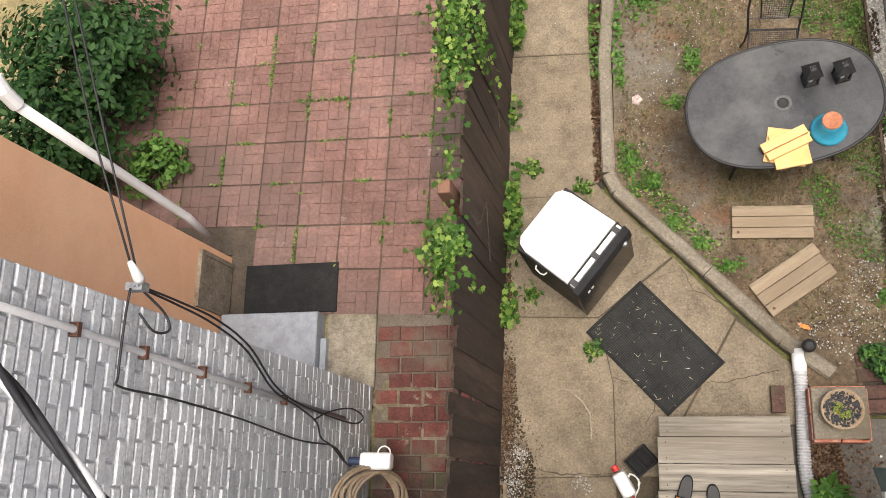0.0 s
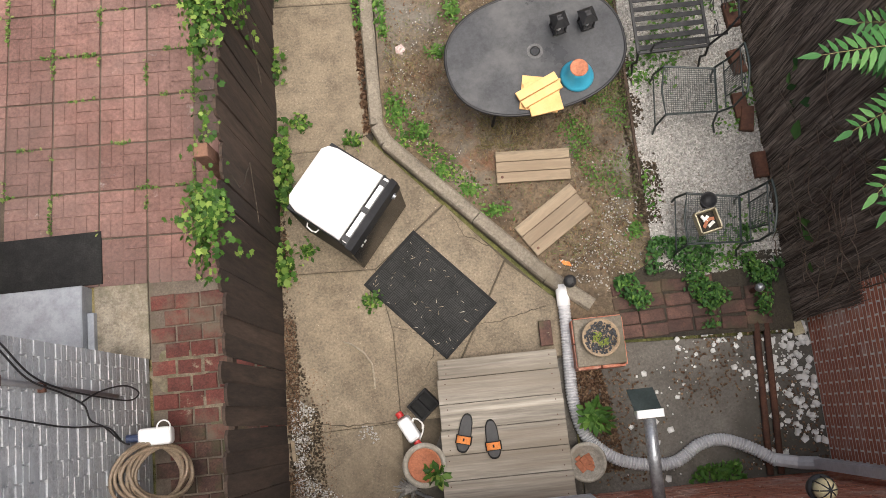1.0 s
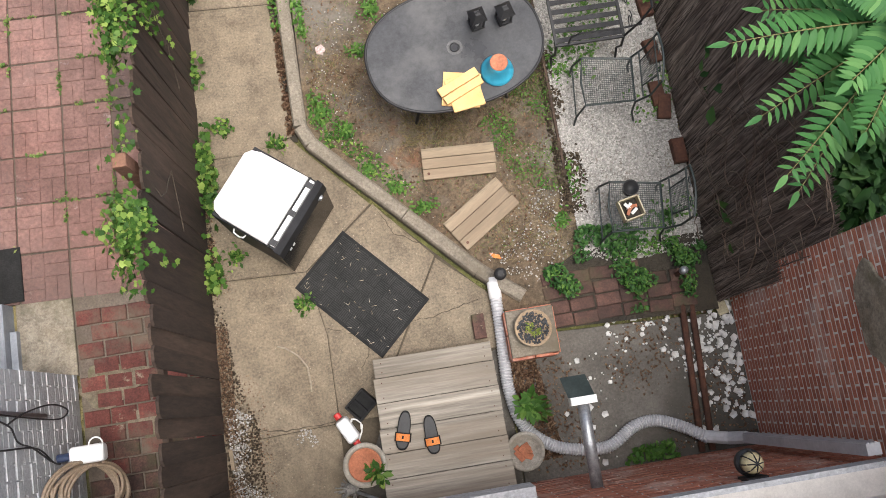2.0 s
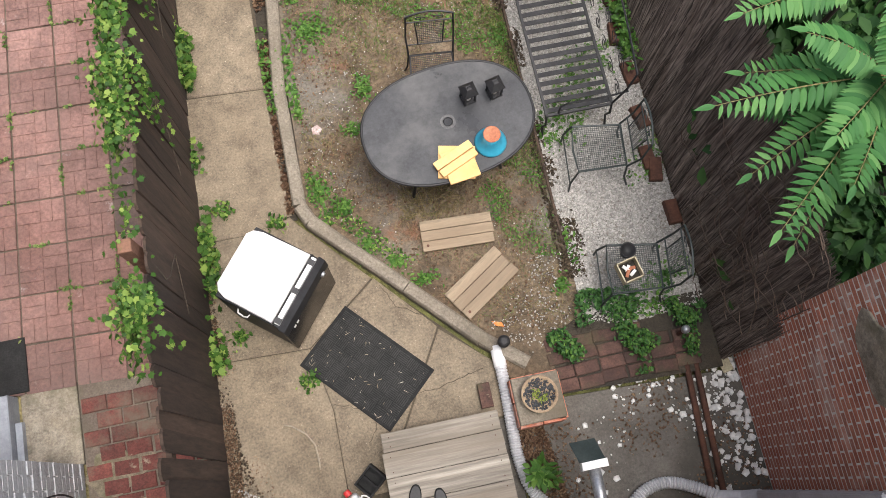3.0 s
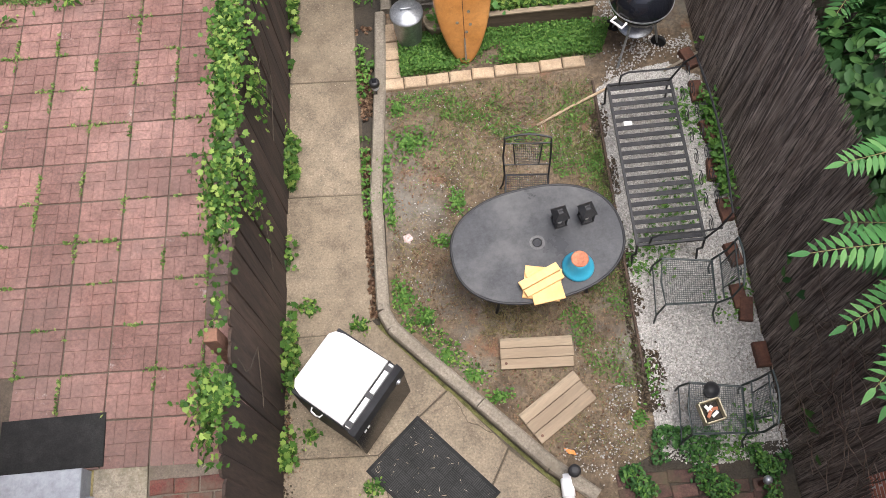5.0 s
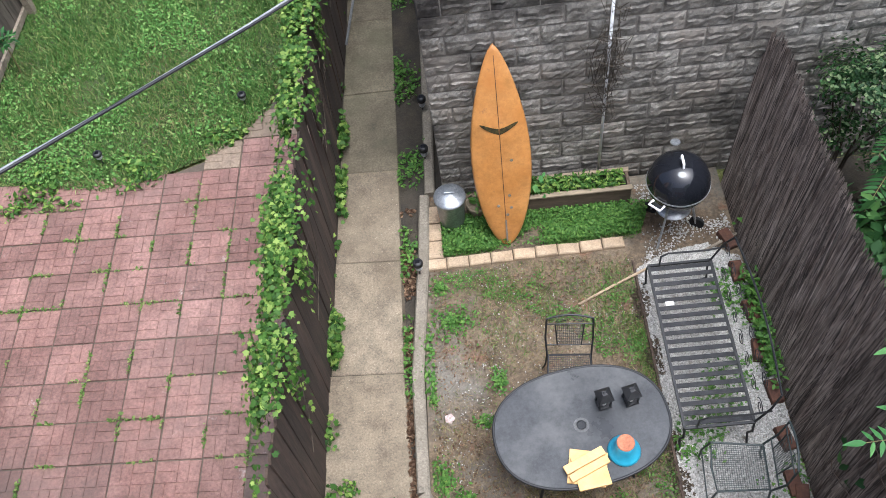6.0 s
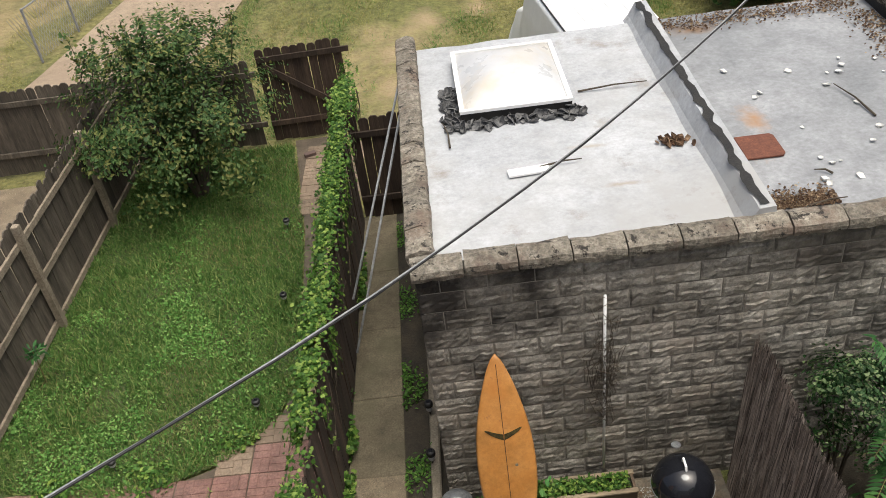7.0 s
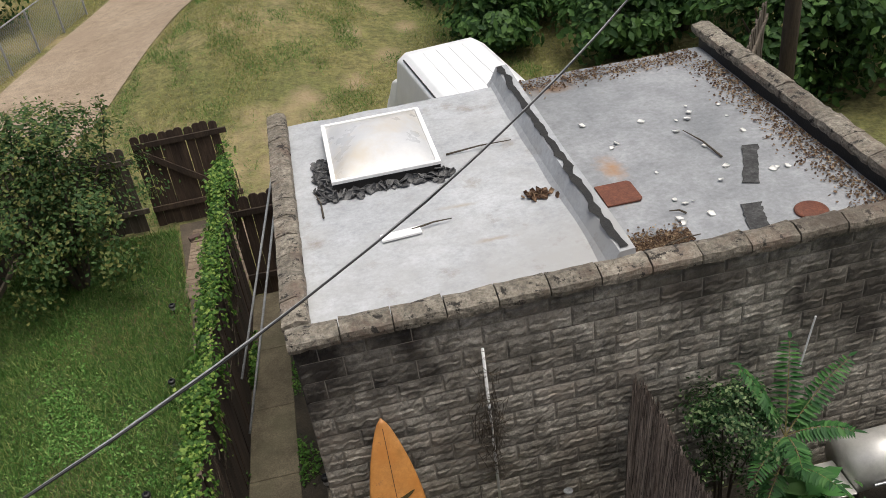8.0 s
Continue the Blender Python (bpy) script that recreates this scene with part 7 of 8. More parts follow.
M_SUMSTALK = surface("leaf_stalk", (0.2, 0.2, 0.07), (0.28, 0.22, 0.09), 9, bump=0.1)


def sumac():
    t = thing("tree_of_heaven", "young tree with long bright green feather leaves", "tree", 0, 0, 0)
    part("trunk", Geo().tube([(4.1, 1.8, -0.05), (4.05, 1.82, 1.2), (4.0, 1.8, 2.3)], [0.035, 0.028, 0.016], 8), M_BARK, t)
    part("trunk", Geo().tube([(4.3, 2.7, -0.05), (4.2, 2.6, 1.2), (4.1, 2.5, 2.2)], [0.03, 0.024, 0.014], 8), M_BARK, t)
    c1, c2 = (4.0, 1.8, 2.35), (4.1, 2.5, 2.25)
    tips = [((2.84, 1.78, 2.45), c1), ((3.02, 0.98, 2.4), c1), ((3.15, 2.3, 2.5), c2), ((3.3, 1.35, 2.75), c1), ((3.35, 2.0, 2.75), c1), ((3.75, 1.0, 2.5), c1), ((4.3, 0.95, 2.4), c1),
            ((4.8, 1.6, 2.5), c1), ((3.7, 2.8, 2.3), c2), ((3.6, 3.1, 2.55), c2), ((4.3, 3.3, 2.4), c2), ((4.9, 2.6, 2.4), c2), ((3.4, 1.65, 2.2), c1), ((3.5, 2.5, 2.1), c2), ((4.6, 2.1, 2.7), c1),
            ((3.25, 0.95, 2.0), (4.0, 1.8, 2.0)), ((3.3, 1.9, 1.95), (4.05, 1.8, 1.9)), ((3.95, 1.2, 2.9), c1), ((3.85, 2.1, 2.95), c1), ((3.05, 1.4, 2.2), c1), ((3.4, 1.1, 2.6), c1), ((3.2, 2.05, 2.2), c1), ((3.7, 1.5, 2.9), c1), ((4.6, 1.3, 2.7), c1), ((4.4, 2.7, 2.7), c2), ((3.6, 2.7, 2.7), c2)]
    for e, b in tips:
        frond(t, e, b, 0.13, 19, M_LANCE)
    s = thing("sumac_shrub", "feathery green sapling growing beside the block wall", "shrub", 0, 0, 0)
    part("trunk", Geo().tube([(4.75, 5.0, -0.05), (4.72, 5.0, 1.3)], [0.025, 0.012], 7), M_BARK, s)
    for e in ((4.3, 5.2, 2.1), (4.9, 5.4, 2.1), (5.4, 5.2, 1.9), (5.2, 4.7, 1.5), (4.6, 4.5, 1.4), (4.2, 4.6, 1.3), (4.1, 4.3, 0.9), (4.9, 4.4, 1.2), (5.2, 5.3, 1.3), (4.5, 5.3, 1.6)):
        frond(s, e, (4.72, 5.0, 1.3 - 0.4 * (e[2] < 1.3)), 0.12, 17, M_FERN, 0.18)
    b = thing("broadleaf_weed", "tall weed with broad pointed green leaves", "weed", 4.92, 4.72, 0)
    part("stem", Geo().tube([(0, 0, -0.02), (0.01, 0, 0.9)], [0.018, 0.01], 7), M_SUMSTALK, b)
    pos, nrm, spin = [], [], []
    for k in range(22):
        a, z = k * 2.4, 0.3 + 0.65 * k / 22
        d = Vector((math.cos(a), math.sin(a), 0.25))
        L = 0.34 * (1.1 - 0.5 * k / 22)
        pos.append(tuple(Vector((0, 0, z)) + d * L * 0.5))
        spin.append(tuple(d))
        nrm.append((-0.3 * math.cos(a), -0.3 * math.sin(a), 1))
    ob = new("leaves", scatter("leaves", "leaf", pos, nrm, rng.uniform(0.28, 0.4, 22), M_SUMAC, spin))
    ob.parent = b


sumac()


# ---------------------------------------------------------------- things on the houses and overhead
def house_details():
    d = thing("corner_downspout", "white downspout on the corner of the stucco house", "downspout")
    part("pipe", Geo().tube([(-3.31, 2.03, 0.45), (-3.31, 2.1, 0.8), (-3.31, 2.15, 1.9), (-3.31, 2.2, 2.9)], 0.038, 12), M_WHITE, d, smooth=True)
    part("outlet", Geo().tube([(-3.31, 2.2, 2.88), (-3.32, 2.24, 3.0), (-3.33, 2.3, 3.08)], 0.05, 10), M_WHITE, d)
    h = thing("cellar_hatch", "weathered plywood panel closing a low opening in the wall", "hatch")
    bevel(part("panel", Geo().box(-3.3, -3.27, 1.38, 1.84, 0.02, 0.55), M_RAIL, h), 0.004)
    part("frame", Geo().box(-3.3, -3.262, 1.84, 1.88, 0.0, 0.58), M_RAIL, h)
    part("frame", Geo().box(-3.3, -3.262, 1.38, 1.84, 0.552, 0.59), M_RAIL, h)
    c = thing("conduit", "pale painted conduit clipped to the grey brick wall", "conduit")
    part("pipe", Geo().tube([(-1.862, 0.575, 4.9), (-1.862, 0.55, 3.95), (-1.862, 0.5, 2.86), (-1.862, 0.43, 0.7)], 0.018, 10), M_PLASTICGREY, c, smooth=True)
    for z in (3.94, 3.42, 2.86, 2.32, 1.8):
        part("clip", Geo().box(-1.885, -1.84, 0.452 + 0.041 * (z - 2.3), 0.515 + 0.041 * (z - 2.3), z, z + 0.025), M_RUST, c)
    hook = Vector((-1.82, 0.82, 3.58))
    k = thing("service_hook", "white insulator hook holding the service cables on the wall", "hook", *hook)
    part("bracket", Geo().box(-0.07, 0.02, -0.02, 0.02, -0.04, 0.02), M_GALV, k)
    part("insulator", Geo().lathe([(0.02, 0), (0.028, 0.03), (0.02, 0.09), (0.012, 0.14)], 12, pose(0.01, 0.02, 0.02, -25, 8)), M_WHITE, k, smooth=True)
    cables = ([(-1.84, 0.80, 3.63), (-1.84, 0.666, 3.645), (-1.84, 0.40, 3.65), (-1.84, 0.345, 3.62), (-1.84, 0.336, 3.2), (-1.84, 0.297, 2.48), (-1.84, 0.22, 1.57), (-1.84, 0.21, 0.95), (-1.83, 0.1, 0.7), (-1.82, 0.08, 0.6)],
              [(-1.84, 0.82, 3.6), (-1.82, 0.80, 3.29), (-1.82, 0.77, 2.89), (-1.82, 0.687, 2.47), (-1.83, 0.503, 2.05), (-1.84, 0.43, 1.6), (-1.84, 0.36, 1.3), (-1.84, 0.26, 1.2), (-1.84, 0.21, 0.98), (-1.83, 0.1, 0.72)],
              [(-1.82, 0.82, 3.6), (-1.80, 0.81, 3.28), (-1.8, 0.79, 2.87), (-1.81, 0.71, 2.45), (-1.83, 0.53, 2.02), (-1.84, 0.455, 1.58), (-1.83, 0.41, 0.95), (-1.8, 0.40, 0.6), (-1.78, 0.46, 0.5), (-1.79, 0.5, 0.75), (-1.82, 0.45, 1.1), (-1.84, 0.37, 1.35)],
              [(-1.82, 0.8, 3.55), (-1.78, 0.72, 3.42), (-1.76, 0.64, 3.4), (-1.78, 0.62, 3.5), (-1.82, 0.7, 3.58)])
    for pts in cables:
        P = [Vector(p) for p in pts]
        sm = []
        for i in range(len(P) - 1):
            a, b, cc, dd = P[max(i - 1, 0)], P[i], P[i + 1], P[min(i + 2, len(P) - 1)]
            for q in range(8):
                u = q / 8
                sm.append(0.5 * ((2 * b) + (cc - a) * u + (2 * a - 5 * b + 4 * cc - dd) * u * u + (3 * b - a - 3 * cc + dd) * u ** 3))
        single("wall_cable", Geo().tube(sm, 0.0065, 6), M_CABLE, "black cable hanging down the grey painted wall", "cable", group="wall cables", smooth=True)
    r = thing("garden_hose", "coiled tan garden hose hanging on the grey wall", "garden hose", -1.8, -0.15, 0.6)
    for q in range(8):
        k = 0.225 - 0.013 * (q % 4)
        part("coil", Geo().tube([(0.026 * (q % 4) + 0.1 - 0.75 * k * math.sin(a) + 0.03 * (q // 4) + 0.02 * math.sin(a * 2 + q), k * math.cos(a) + 0.012 * math.sin(q * 2.1), (k + 0.02) * math.sin(a) - 0.014 * q) for a in [i * 6.283 / 32 for i in range(33)]], 0.014, 8), M_HOSE, r, smooth=True)
    part("reel_arm", Geo().box(-0.14, 0.03, -0.03, 0.03, 0.12, 0.17), M_IRON, r)
    s = thing("hose_sprayer", "white plastic tap timer with a blue valve", "sprayer", -1.68, 0.12, 0.55)
    bevel(part("body", Geo().box(-0.08, 0.17, -0.065, 0.065, -0.05, 0.07), M_WHITE, s), 0.03, 3)
    part("loop", Geo().tube([(0.12 + 0.05 * math.cos(a), 0.06 + 0.05 * math.sin(a), 0.06) for a in [i * 6.283 / 16 for i in range(17)]], 0.006, 6), M_WHITE, s, smooth=True)
    part("valve", Geo().tube([(-0.18, 0.0, 0), (-0.08, 0, 0)], 0.03, 10), M_BLUEDARK, s)
    part("spout", Geo().tube([(0.08, -0.02, -0.02), (0.1, -0.06, -0.06)], 0.018, 8), M_BLUEDARK, s)


M_HOSE = surface("tan_hose", (0.3, 0.22, 0.15), (0.38, 0.29, 0.2), 6, bump=0.1, rough=0.5)
M_BLUEDARK = surface("dark_blue_plastic", (0.04, 0.06, 0.13), (0.06, 0.085, 0.17), 6, bump=0.05, rough=0.4)
house_details()


def service_cables():
    """Two thin lines running off from the hook, and the drop cable to this house."""
    for dx, dz in ((0.0, 0.0), (-0.05, 0.03)):
        pts = [(-1.82, 0.84, 3.6 + dz)] + [(-2.27 - 0.3 * (y - 2.3) + dx, y, 3.75 + dz + 0.11 * (y - 2.3)) for y in (1.6, 2.3, 4, 8, 13, 18)]
        single("service_line", Geo().tube(pts, 0.006, 6), M_CABLE, "thin black line running out from the wall hook", "cable", group="service lines", smooth=True)
    d = thing("drop_cable", "thick twisted grey and black cable close to the house", "cable")
    for k, (nm, m) in enumerate((("bare_wire", M_PLASTICGREY), ("insulated_wire", M_CABLE), ("insulated_wire", M_CABLE))):
        base = [Vector(q) for q in ((-1.87, 0.64, 5.73), (-1.2, 0.4, 5.9), (-0.43, 0.09, 6.0), (-0.22, -0.1, 6.0), (0.0, -0.4, 6.1), (0.1, -0.8, 6.3))]
        pts = []
        for i in range(len(base) - 1):
            for q in range(8):
                w = (i * 8 + q) * 0.55 + k * 2.1
                pts.append(base[i].lerp(base[i + 1], q / 8) + Vector((0.0, math.cos(w), math.sin(w))) * 0.008)
        part(nm, Geo().tube(pts, 0.0065, 7), m, d, smooth=True)


service_cables()


def overhead():
    def wire(x0, z0, x1, z1, sag, y0, y1, r, dx=0.0, dz=0.0, mat=None):
        pts = []
        n = 40
        for i in range(n + 1):
            y = y0 + (y1 - y0) * i / n
            u = (y - 1.0) / 10.0
            w = 0.012 * math.sin(i * 1.9)
            pts.append((x0 + (x1 - x0) * u + dx + w * (dx != 0), y, z0 + (z1 - z0) * u - sag * 4 * u * (1 - u) + dz + w * (dx != 0)))
        return Geo().tube(pts, r, 7)

    WIRE = (-1.475, 5.597, 8.669, 7.972, 1.429)
    t = thing("power_line", "twisted grey and black overhead service cable", "cable")
    part("bare_wire", wire(*WIRE, 0.62, 16, 0.0045), M_GALVDULL, t, "bare grey carrier wire", True)
    part("insulated_wire", wire(*WIRE, 0.62, 16, 0.0062, 0.008, -0.004), M_CABLE, t, "black insulated conductor", True)
    for k, (a, b) in enumerate((((-0.42, 8.0, 0.9), (0.42, 10.4, 2.5)), ((-0.45, 7.6, 0.4), (0.42, 9.9, 2.4)))):
        single("guy_pole", Geo().tube([a, b], 0.016, 8), M_GALVDULL, "thin grey pole leaning between fence and garage", "pole", group="leaning poles", smooth=True)


M_GALVDULL = surface("dull_wire", (0.3, 0.31, 0.32), (0.4, 0.41, 0.42), 6, bump=0.05, rough=0.5)
overhead()


def garage_extras():
    p = thing("wall_pipe", "thin white pipe with dry vine on the block wall", "pipe")
    part("pipe", Geo().tube([(2.09, 5.575, 2.64), (2.085, 5.575, 0.25)], 0.014, 8), M_WHITE, p, smooth=True)
    g = Geo()
    for k in range(150):
        z = rnd.gauss(1.75, 0.33)
        a = Vector((2.08 + rnd.gauss(0, 0.06), 5.565 - rnd.uniform(0, 0.05), z))
        g.tube([a, a + Vector((rnd.gauss(0, 0.05), -rnd.uniform(0, 0.05), rnd.gauss(0, 0.09))), a + Vector((rnd.gauss(0, 0.09), -rnd.uniform(0, 0.05), rnd.gauss(0, 0.15)))], 0.003, 3, cap=False)
    ob = part("dry_vine", g, M_BARK, p, "tangled dry brown vine")
    ob["kind"] = "stuff"
    single("white_rod", Geo().tube([(5.25, 5.57, 2.15), (5.16, 5.57, 1.55)], 0.01, 6), M_WHITE, "thin white rod hanging on the block wall", "rod")
    z = GZ
    t = thing("rusty_plate", "rust-red metal plate lying on the flat roof", "plate", 3.84, 6.97, z - 0.012)
    bevel(part("sheet", Geo().prism([(-0.17, -0.2), (0.17, -0.2), (0.2, -0.16), (0.2, 0.16), (0.17, 0.2), (-0.17, 0.2)], 0, 0.02), M_REDRUST, t), 0.004)
    t = thing("iron_disc", "round rusty iron disc lying on the flat roof", "disc", 5.36, 6.02, z - 0.012)
    part("disc", Geo().lathe([(0.15, 0), (0.155, 0.015), (0.14, 0.03), (0.13, 0.02), (0, 0.02)], 28), M_REDRUST, t, smooth=True)
    for x, y, w, d, a in ((5.28, 7.03, 0.16, 0.8, -26), (4.86, 6.12, 0.19, 0.45, -18)):
        edge = [(-w / 2, -d / 2 + d * q / 12) for q in range(13)] + [(w / 2, d / 2 - d * q / 12) for q in range(13)]
        poly = [(ex * (1 + 0.35 * noise.noise(Vector((ex * 30, ey * 25, w)))), ey + 0.05 * noise.noise(Vector((ex * 30, ey * 30, 5)))) for ex, ey in edge][::-1]
        single("tar_patch", Geo().prism(poly, 0, 0.006, 0.0, pose(x, y, z - 0.008, 0, 0, a)), M_TARSMEAR, "smeared black tar patch on the grey roof", "patch", group="tar patches")
    for x, y, L, a in ((1.98, 7.11, 0.42, 6), (2.78, 8.5, 0.76, 2), (5.02, 7.6, 0.7, 100), (4.1, 5.98, 0.35, 8), (4.24, 6.43, 0.16, 150), (0.92, 7.9, 0.5, 95)):
        c, s = math.cos(radians(a)), math.sin(radians(a))
        single("dead_stick", Geo().tube([(x - c * L / 2, y - s * L / 2, z), (x + 0.02, y + 0.015, z + 0.015), (x + c * L / 2, y + s * L / 2, z + 0.01)], [0.012, 0.009, 0.005], 6), M_BARK, "dead twig lying on the flat roof", "stick", group="twigs on the roof")
    g = single("roof_board", Geo().box(-0.2, 0.2, -0.06, 0.06, 0, 0.02, pose(1.66, 7.05, z - 0.012, 0, 0, 4)), M_WHITE, "pale strip of board lying on the roof", "board")
    n = 260
    a, r = rng.uniform(0, 6.283, n), np.abs(rng.normal(0.1, 0.08, n))
    edge = rng.uniform(0, 1, n)
    px = np.where(edge < 0.5, 1.02 + rng.normal(0, 0.05, n), 1.0 + 1.4 * rng.random(n))
    py = np.where(edge < 0.5, 8.0 + rng.random(n) * 0.9, 8.07 + rng.normal(0, 0.04, n))
    stuff("roof_felt_scraps", scatter("roof_felt_scraps", "chip", np.stack([px, py, np.full(n, z + 0.0)], 1) + jitter(n, 0.01), upish(n, 0.5), rng.uniform(0.05, 0.13, n), M_FELT), "crumpled grey roofing felt round the skylight")
    n = 4200
    k = rng.random(n)
    lx = np.where(k < 0.45, 5.95 + rng.normal(0, 0.13, n), np.where(k < 0.75, rng.uniform(3.65, 6.0, n), rng.uniform(3.62, 4.2, n)))
    ly = np.where(k < 0.45, rng.uniform(5.9, 9.6, n), np.where(k < 0.75, 9.85 + rng.normal(0, 0.12, n), 5.95 + np.abs(rng.normal(0, 0.12, n))))
    stuff("roof_leaves", scatter("roof_leaves", "chip", np.stack([np.clip(lx, 3.62, 6.08), np.clip(ly, 5.85, 10.05), np.full(n, z + 0.005)], 1), upish(n, 0.5), rng.uniform(0.01, 0.032, n), M_ROOFLITTER), "dead leaves gathered along the roof edges")
    n = 26
    stuff("roof_chips", scatter("roof_chips", "chip", np.stack([rng.uniform(3.9, 5.6, n), rng.uniform(6.2, 8.6, n), np.full(n, z)], 1), upish(n, 0.2), rng.uniform(0.03, 0.08, n), M_CHIP), "white flakes on the grey roof")
    n = 40
    stuff("roof_debris", scatter("roof_debris", "chip", np.stack([3.12 + rng.normal(0, 0.07, n), 7.26 + rng.normal(0, 0.05, n), np.full(n, z)], 1), upish(n, 0.6), rng.uniform(0.04, 0.1, n), M_LITTER), "clump of dead leaves on the pale roof")
    s = thing("barrel_smoker", "steel barrel barbecue smoker with a fold-out shelf", "smoker", 5.72, 4.88, 0)
    part("barrel", Geo().tube([(-0.45, 0, 0.85), (0.6, 0, 0.85)], 0.27, 28), M_STEEL, s, "brushed steel barrel", True)
    bevel(part("shelf", Geo().box(-0.75, -0.46, -0.3, 0.12, 0.78, 0.8), M_STEEL, s, "stained steel side shelf"), 0.004)
    part("handle", Geo().tube([(-0.3, -0.3, 0.85), (0.45, -0.3, 0.85)], 0.014, 8), M_GALV, s)
    part("lid_label", Geo().box(0.05, 0.2, -0.06, 0.06, 1.118, 1.122), M_IRON, s)
    for x in (-0.38, 0.5):
        for y in (-0.18, 0.18):
            part("leg", Geo().box(x - 0.02, x + 0.02, y - 0.02, y + 0.02, 0, 0.68), M_IRON, s)


M_TARSMEAR = surface("worn_tar", (0.035, 0.035, 0.035), (0.11, 0.11, 0.11), 9, fine=30, bump=0.4, depth=0.006, grain=0.6, mottle=0.5)
M_ROOFLITTER = leafy("roof_litter", (0.08, 0.045, 0.03), (0.2, 0.13, 0.08), (0.42, 0.32, 0.2))
M_FELT = surface("felt", (0.12, 0.12, 0.12), (0.22, 0.22, 0.22), 12, fine=60, bump=0.3)
M_STEEL = surface("stained_steel", (0.6, 0.58, 0.55), (0.72, 0.7, 0.67), 3, c3=(0.48, 0.4, 0.31), fine=40, bump=0.03, rough=0.3, metal=0.5, grain=0.1, mottle=0.15)
garage_extras()


# ---------------------------------------------------------------- beyond the gates
def van():
    t = thing("white_van", "white panel van parked on the grass behind the garage", "van", 3.35, 14.6, 0)
    W, H = 1.78, 2.05
    prof = [(-W / 2, 0.35), (-W / 2 - 0.02, 0.9), (-W / 2 + 0.05, 1.5), (-W / 2 + 0.12, 1.93), (-W / 2 + 0.28, H), (W / 2 - 0.28, H), (W / 2 - 0.12, 1.93), (W / 2 - 0.05, 1.5), (W / 2 + 0.02, 0.9), (W / 2, 0.35)]
    g = Geo()
    ys = [-2.3, -2.24, -2.0, 0, 0.9, 1.2, 1.6, 2.1, 2.2]
    top = [0.95, 0.99, 1, 1, 1, 0.97, 0.62, 0.5, 0.34]
    K = len(prof)
    for y, s in zip(ys, top):
        g.v += [(x * (0.96 if s < 0.97 else 1), y, 0.35 + (z - 0.35) * s) for x, z in prof]
    g.f = [(i * K + a, i * K + a + 1, (i + 1) * K + a + 1, (i + 1) * K + a) for i in range(len(ys) - 1) for a in range(K - 1)]
    g.f += [tuple(range(K)), tuple((len(ys) - 1) * K + a for a in range(K - 1, -1, -1)), tuple(i * K for i in range(len(ys))) + tuple(i * K + K - 1 for i in range(len(ys) - 1, -1, -1))]
    body = part("body", g, M_VANWHITE, t, smooth=False)
    bevel(body, 0.05, 3)
    for x in (-0.36, -0.12, 0.12, 0.36):
        part("roof_rib", Geo().box(x - 0.025, x + 0.025, -2.0, 0.85, H - 0.002, H + 0.01), M_VANWHITE, body)
    part("rear_window", Geo().box(0.08, 0.6, -2.31, -2.24, 1.2, 1.7), M_BLACKGLASS, t)
    part("rear_window", Geo().box(-0.6, -0.08, -2.31, -2.24, 1.2, 1.7), M_BLACKGLASS, t)
    part("roof_seam", Geo().box(-0.735, -0.715, -2.1, 0.9, 1.975, 1.992), M_DARKMETAL, t)
    for y in (-1.5, 1.45):
        for x in (-0.76, 0.76):
            w = part("wheel", Geo().lathe([(0.2, -0.1), (0.31, -0.1), (0.33, -0.05), (0.33, 0.05), (0.31, 0.1), (0.2, 0.1)], 24, pose(x, y, 0.32, 0, 90)), M_RUBBER, t)
            part("rim", Geo().lathe([(0, -0.06), (0.19, -0.08), (0.2, 0.0), (0.19, 0.08), (0, 0.06)], 20, pose(x, y, 0.32, 0, 90)), M_GALV, w)
    placed(t, frame_at(3.5, 13.35, 7, 0.0))


van()


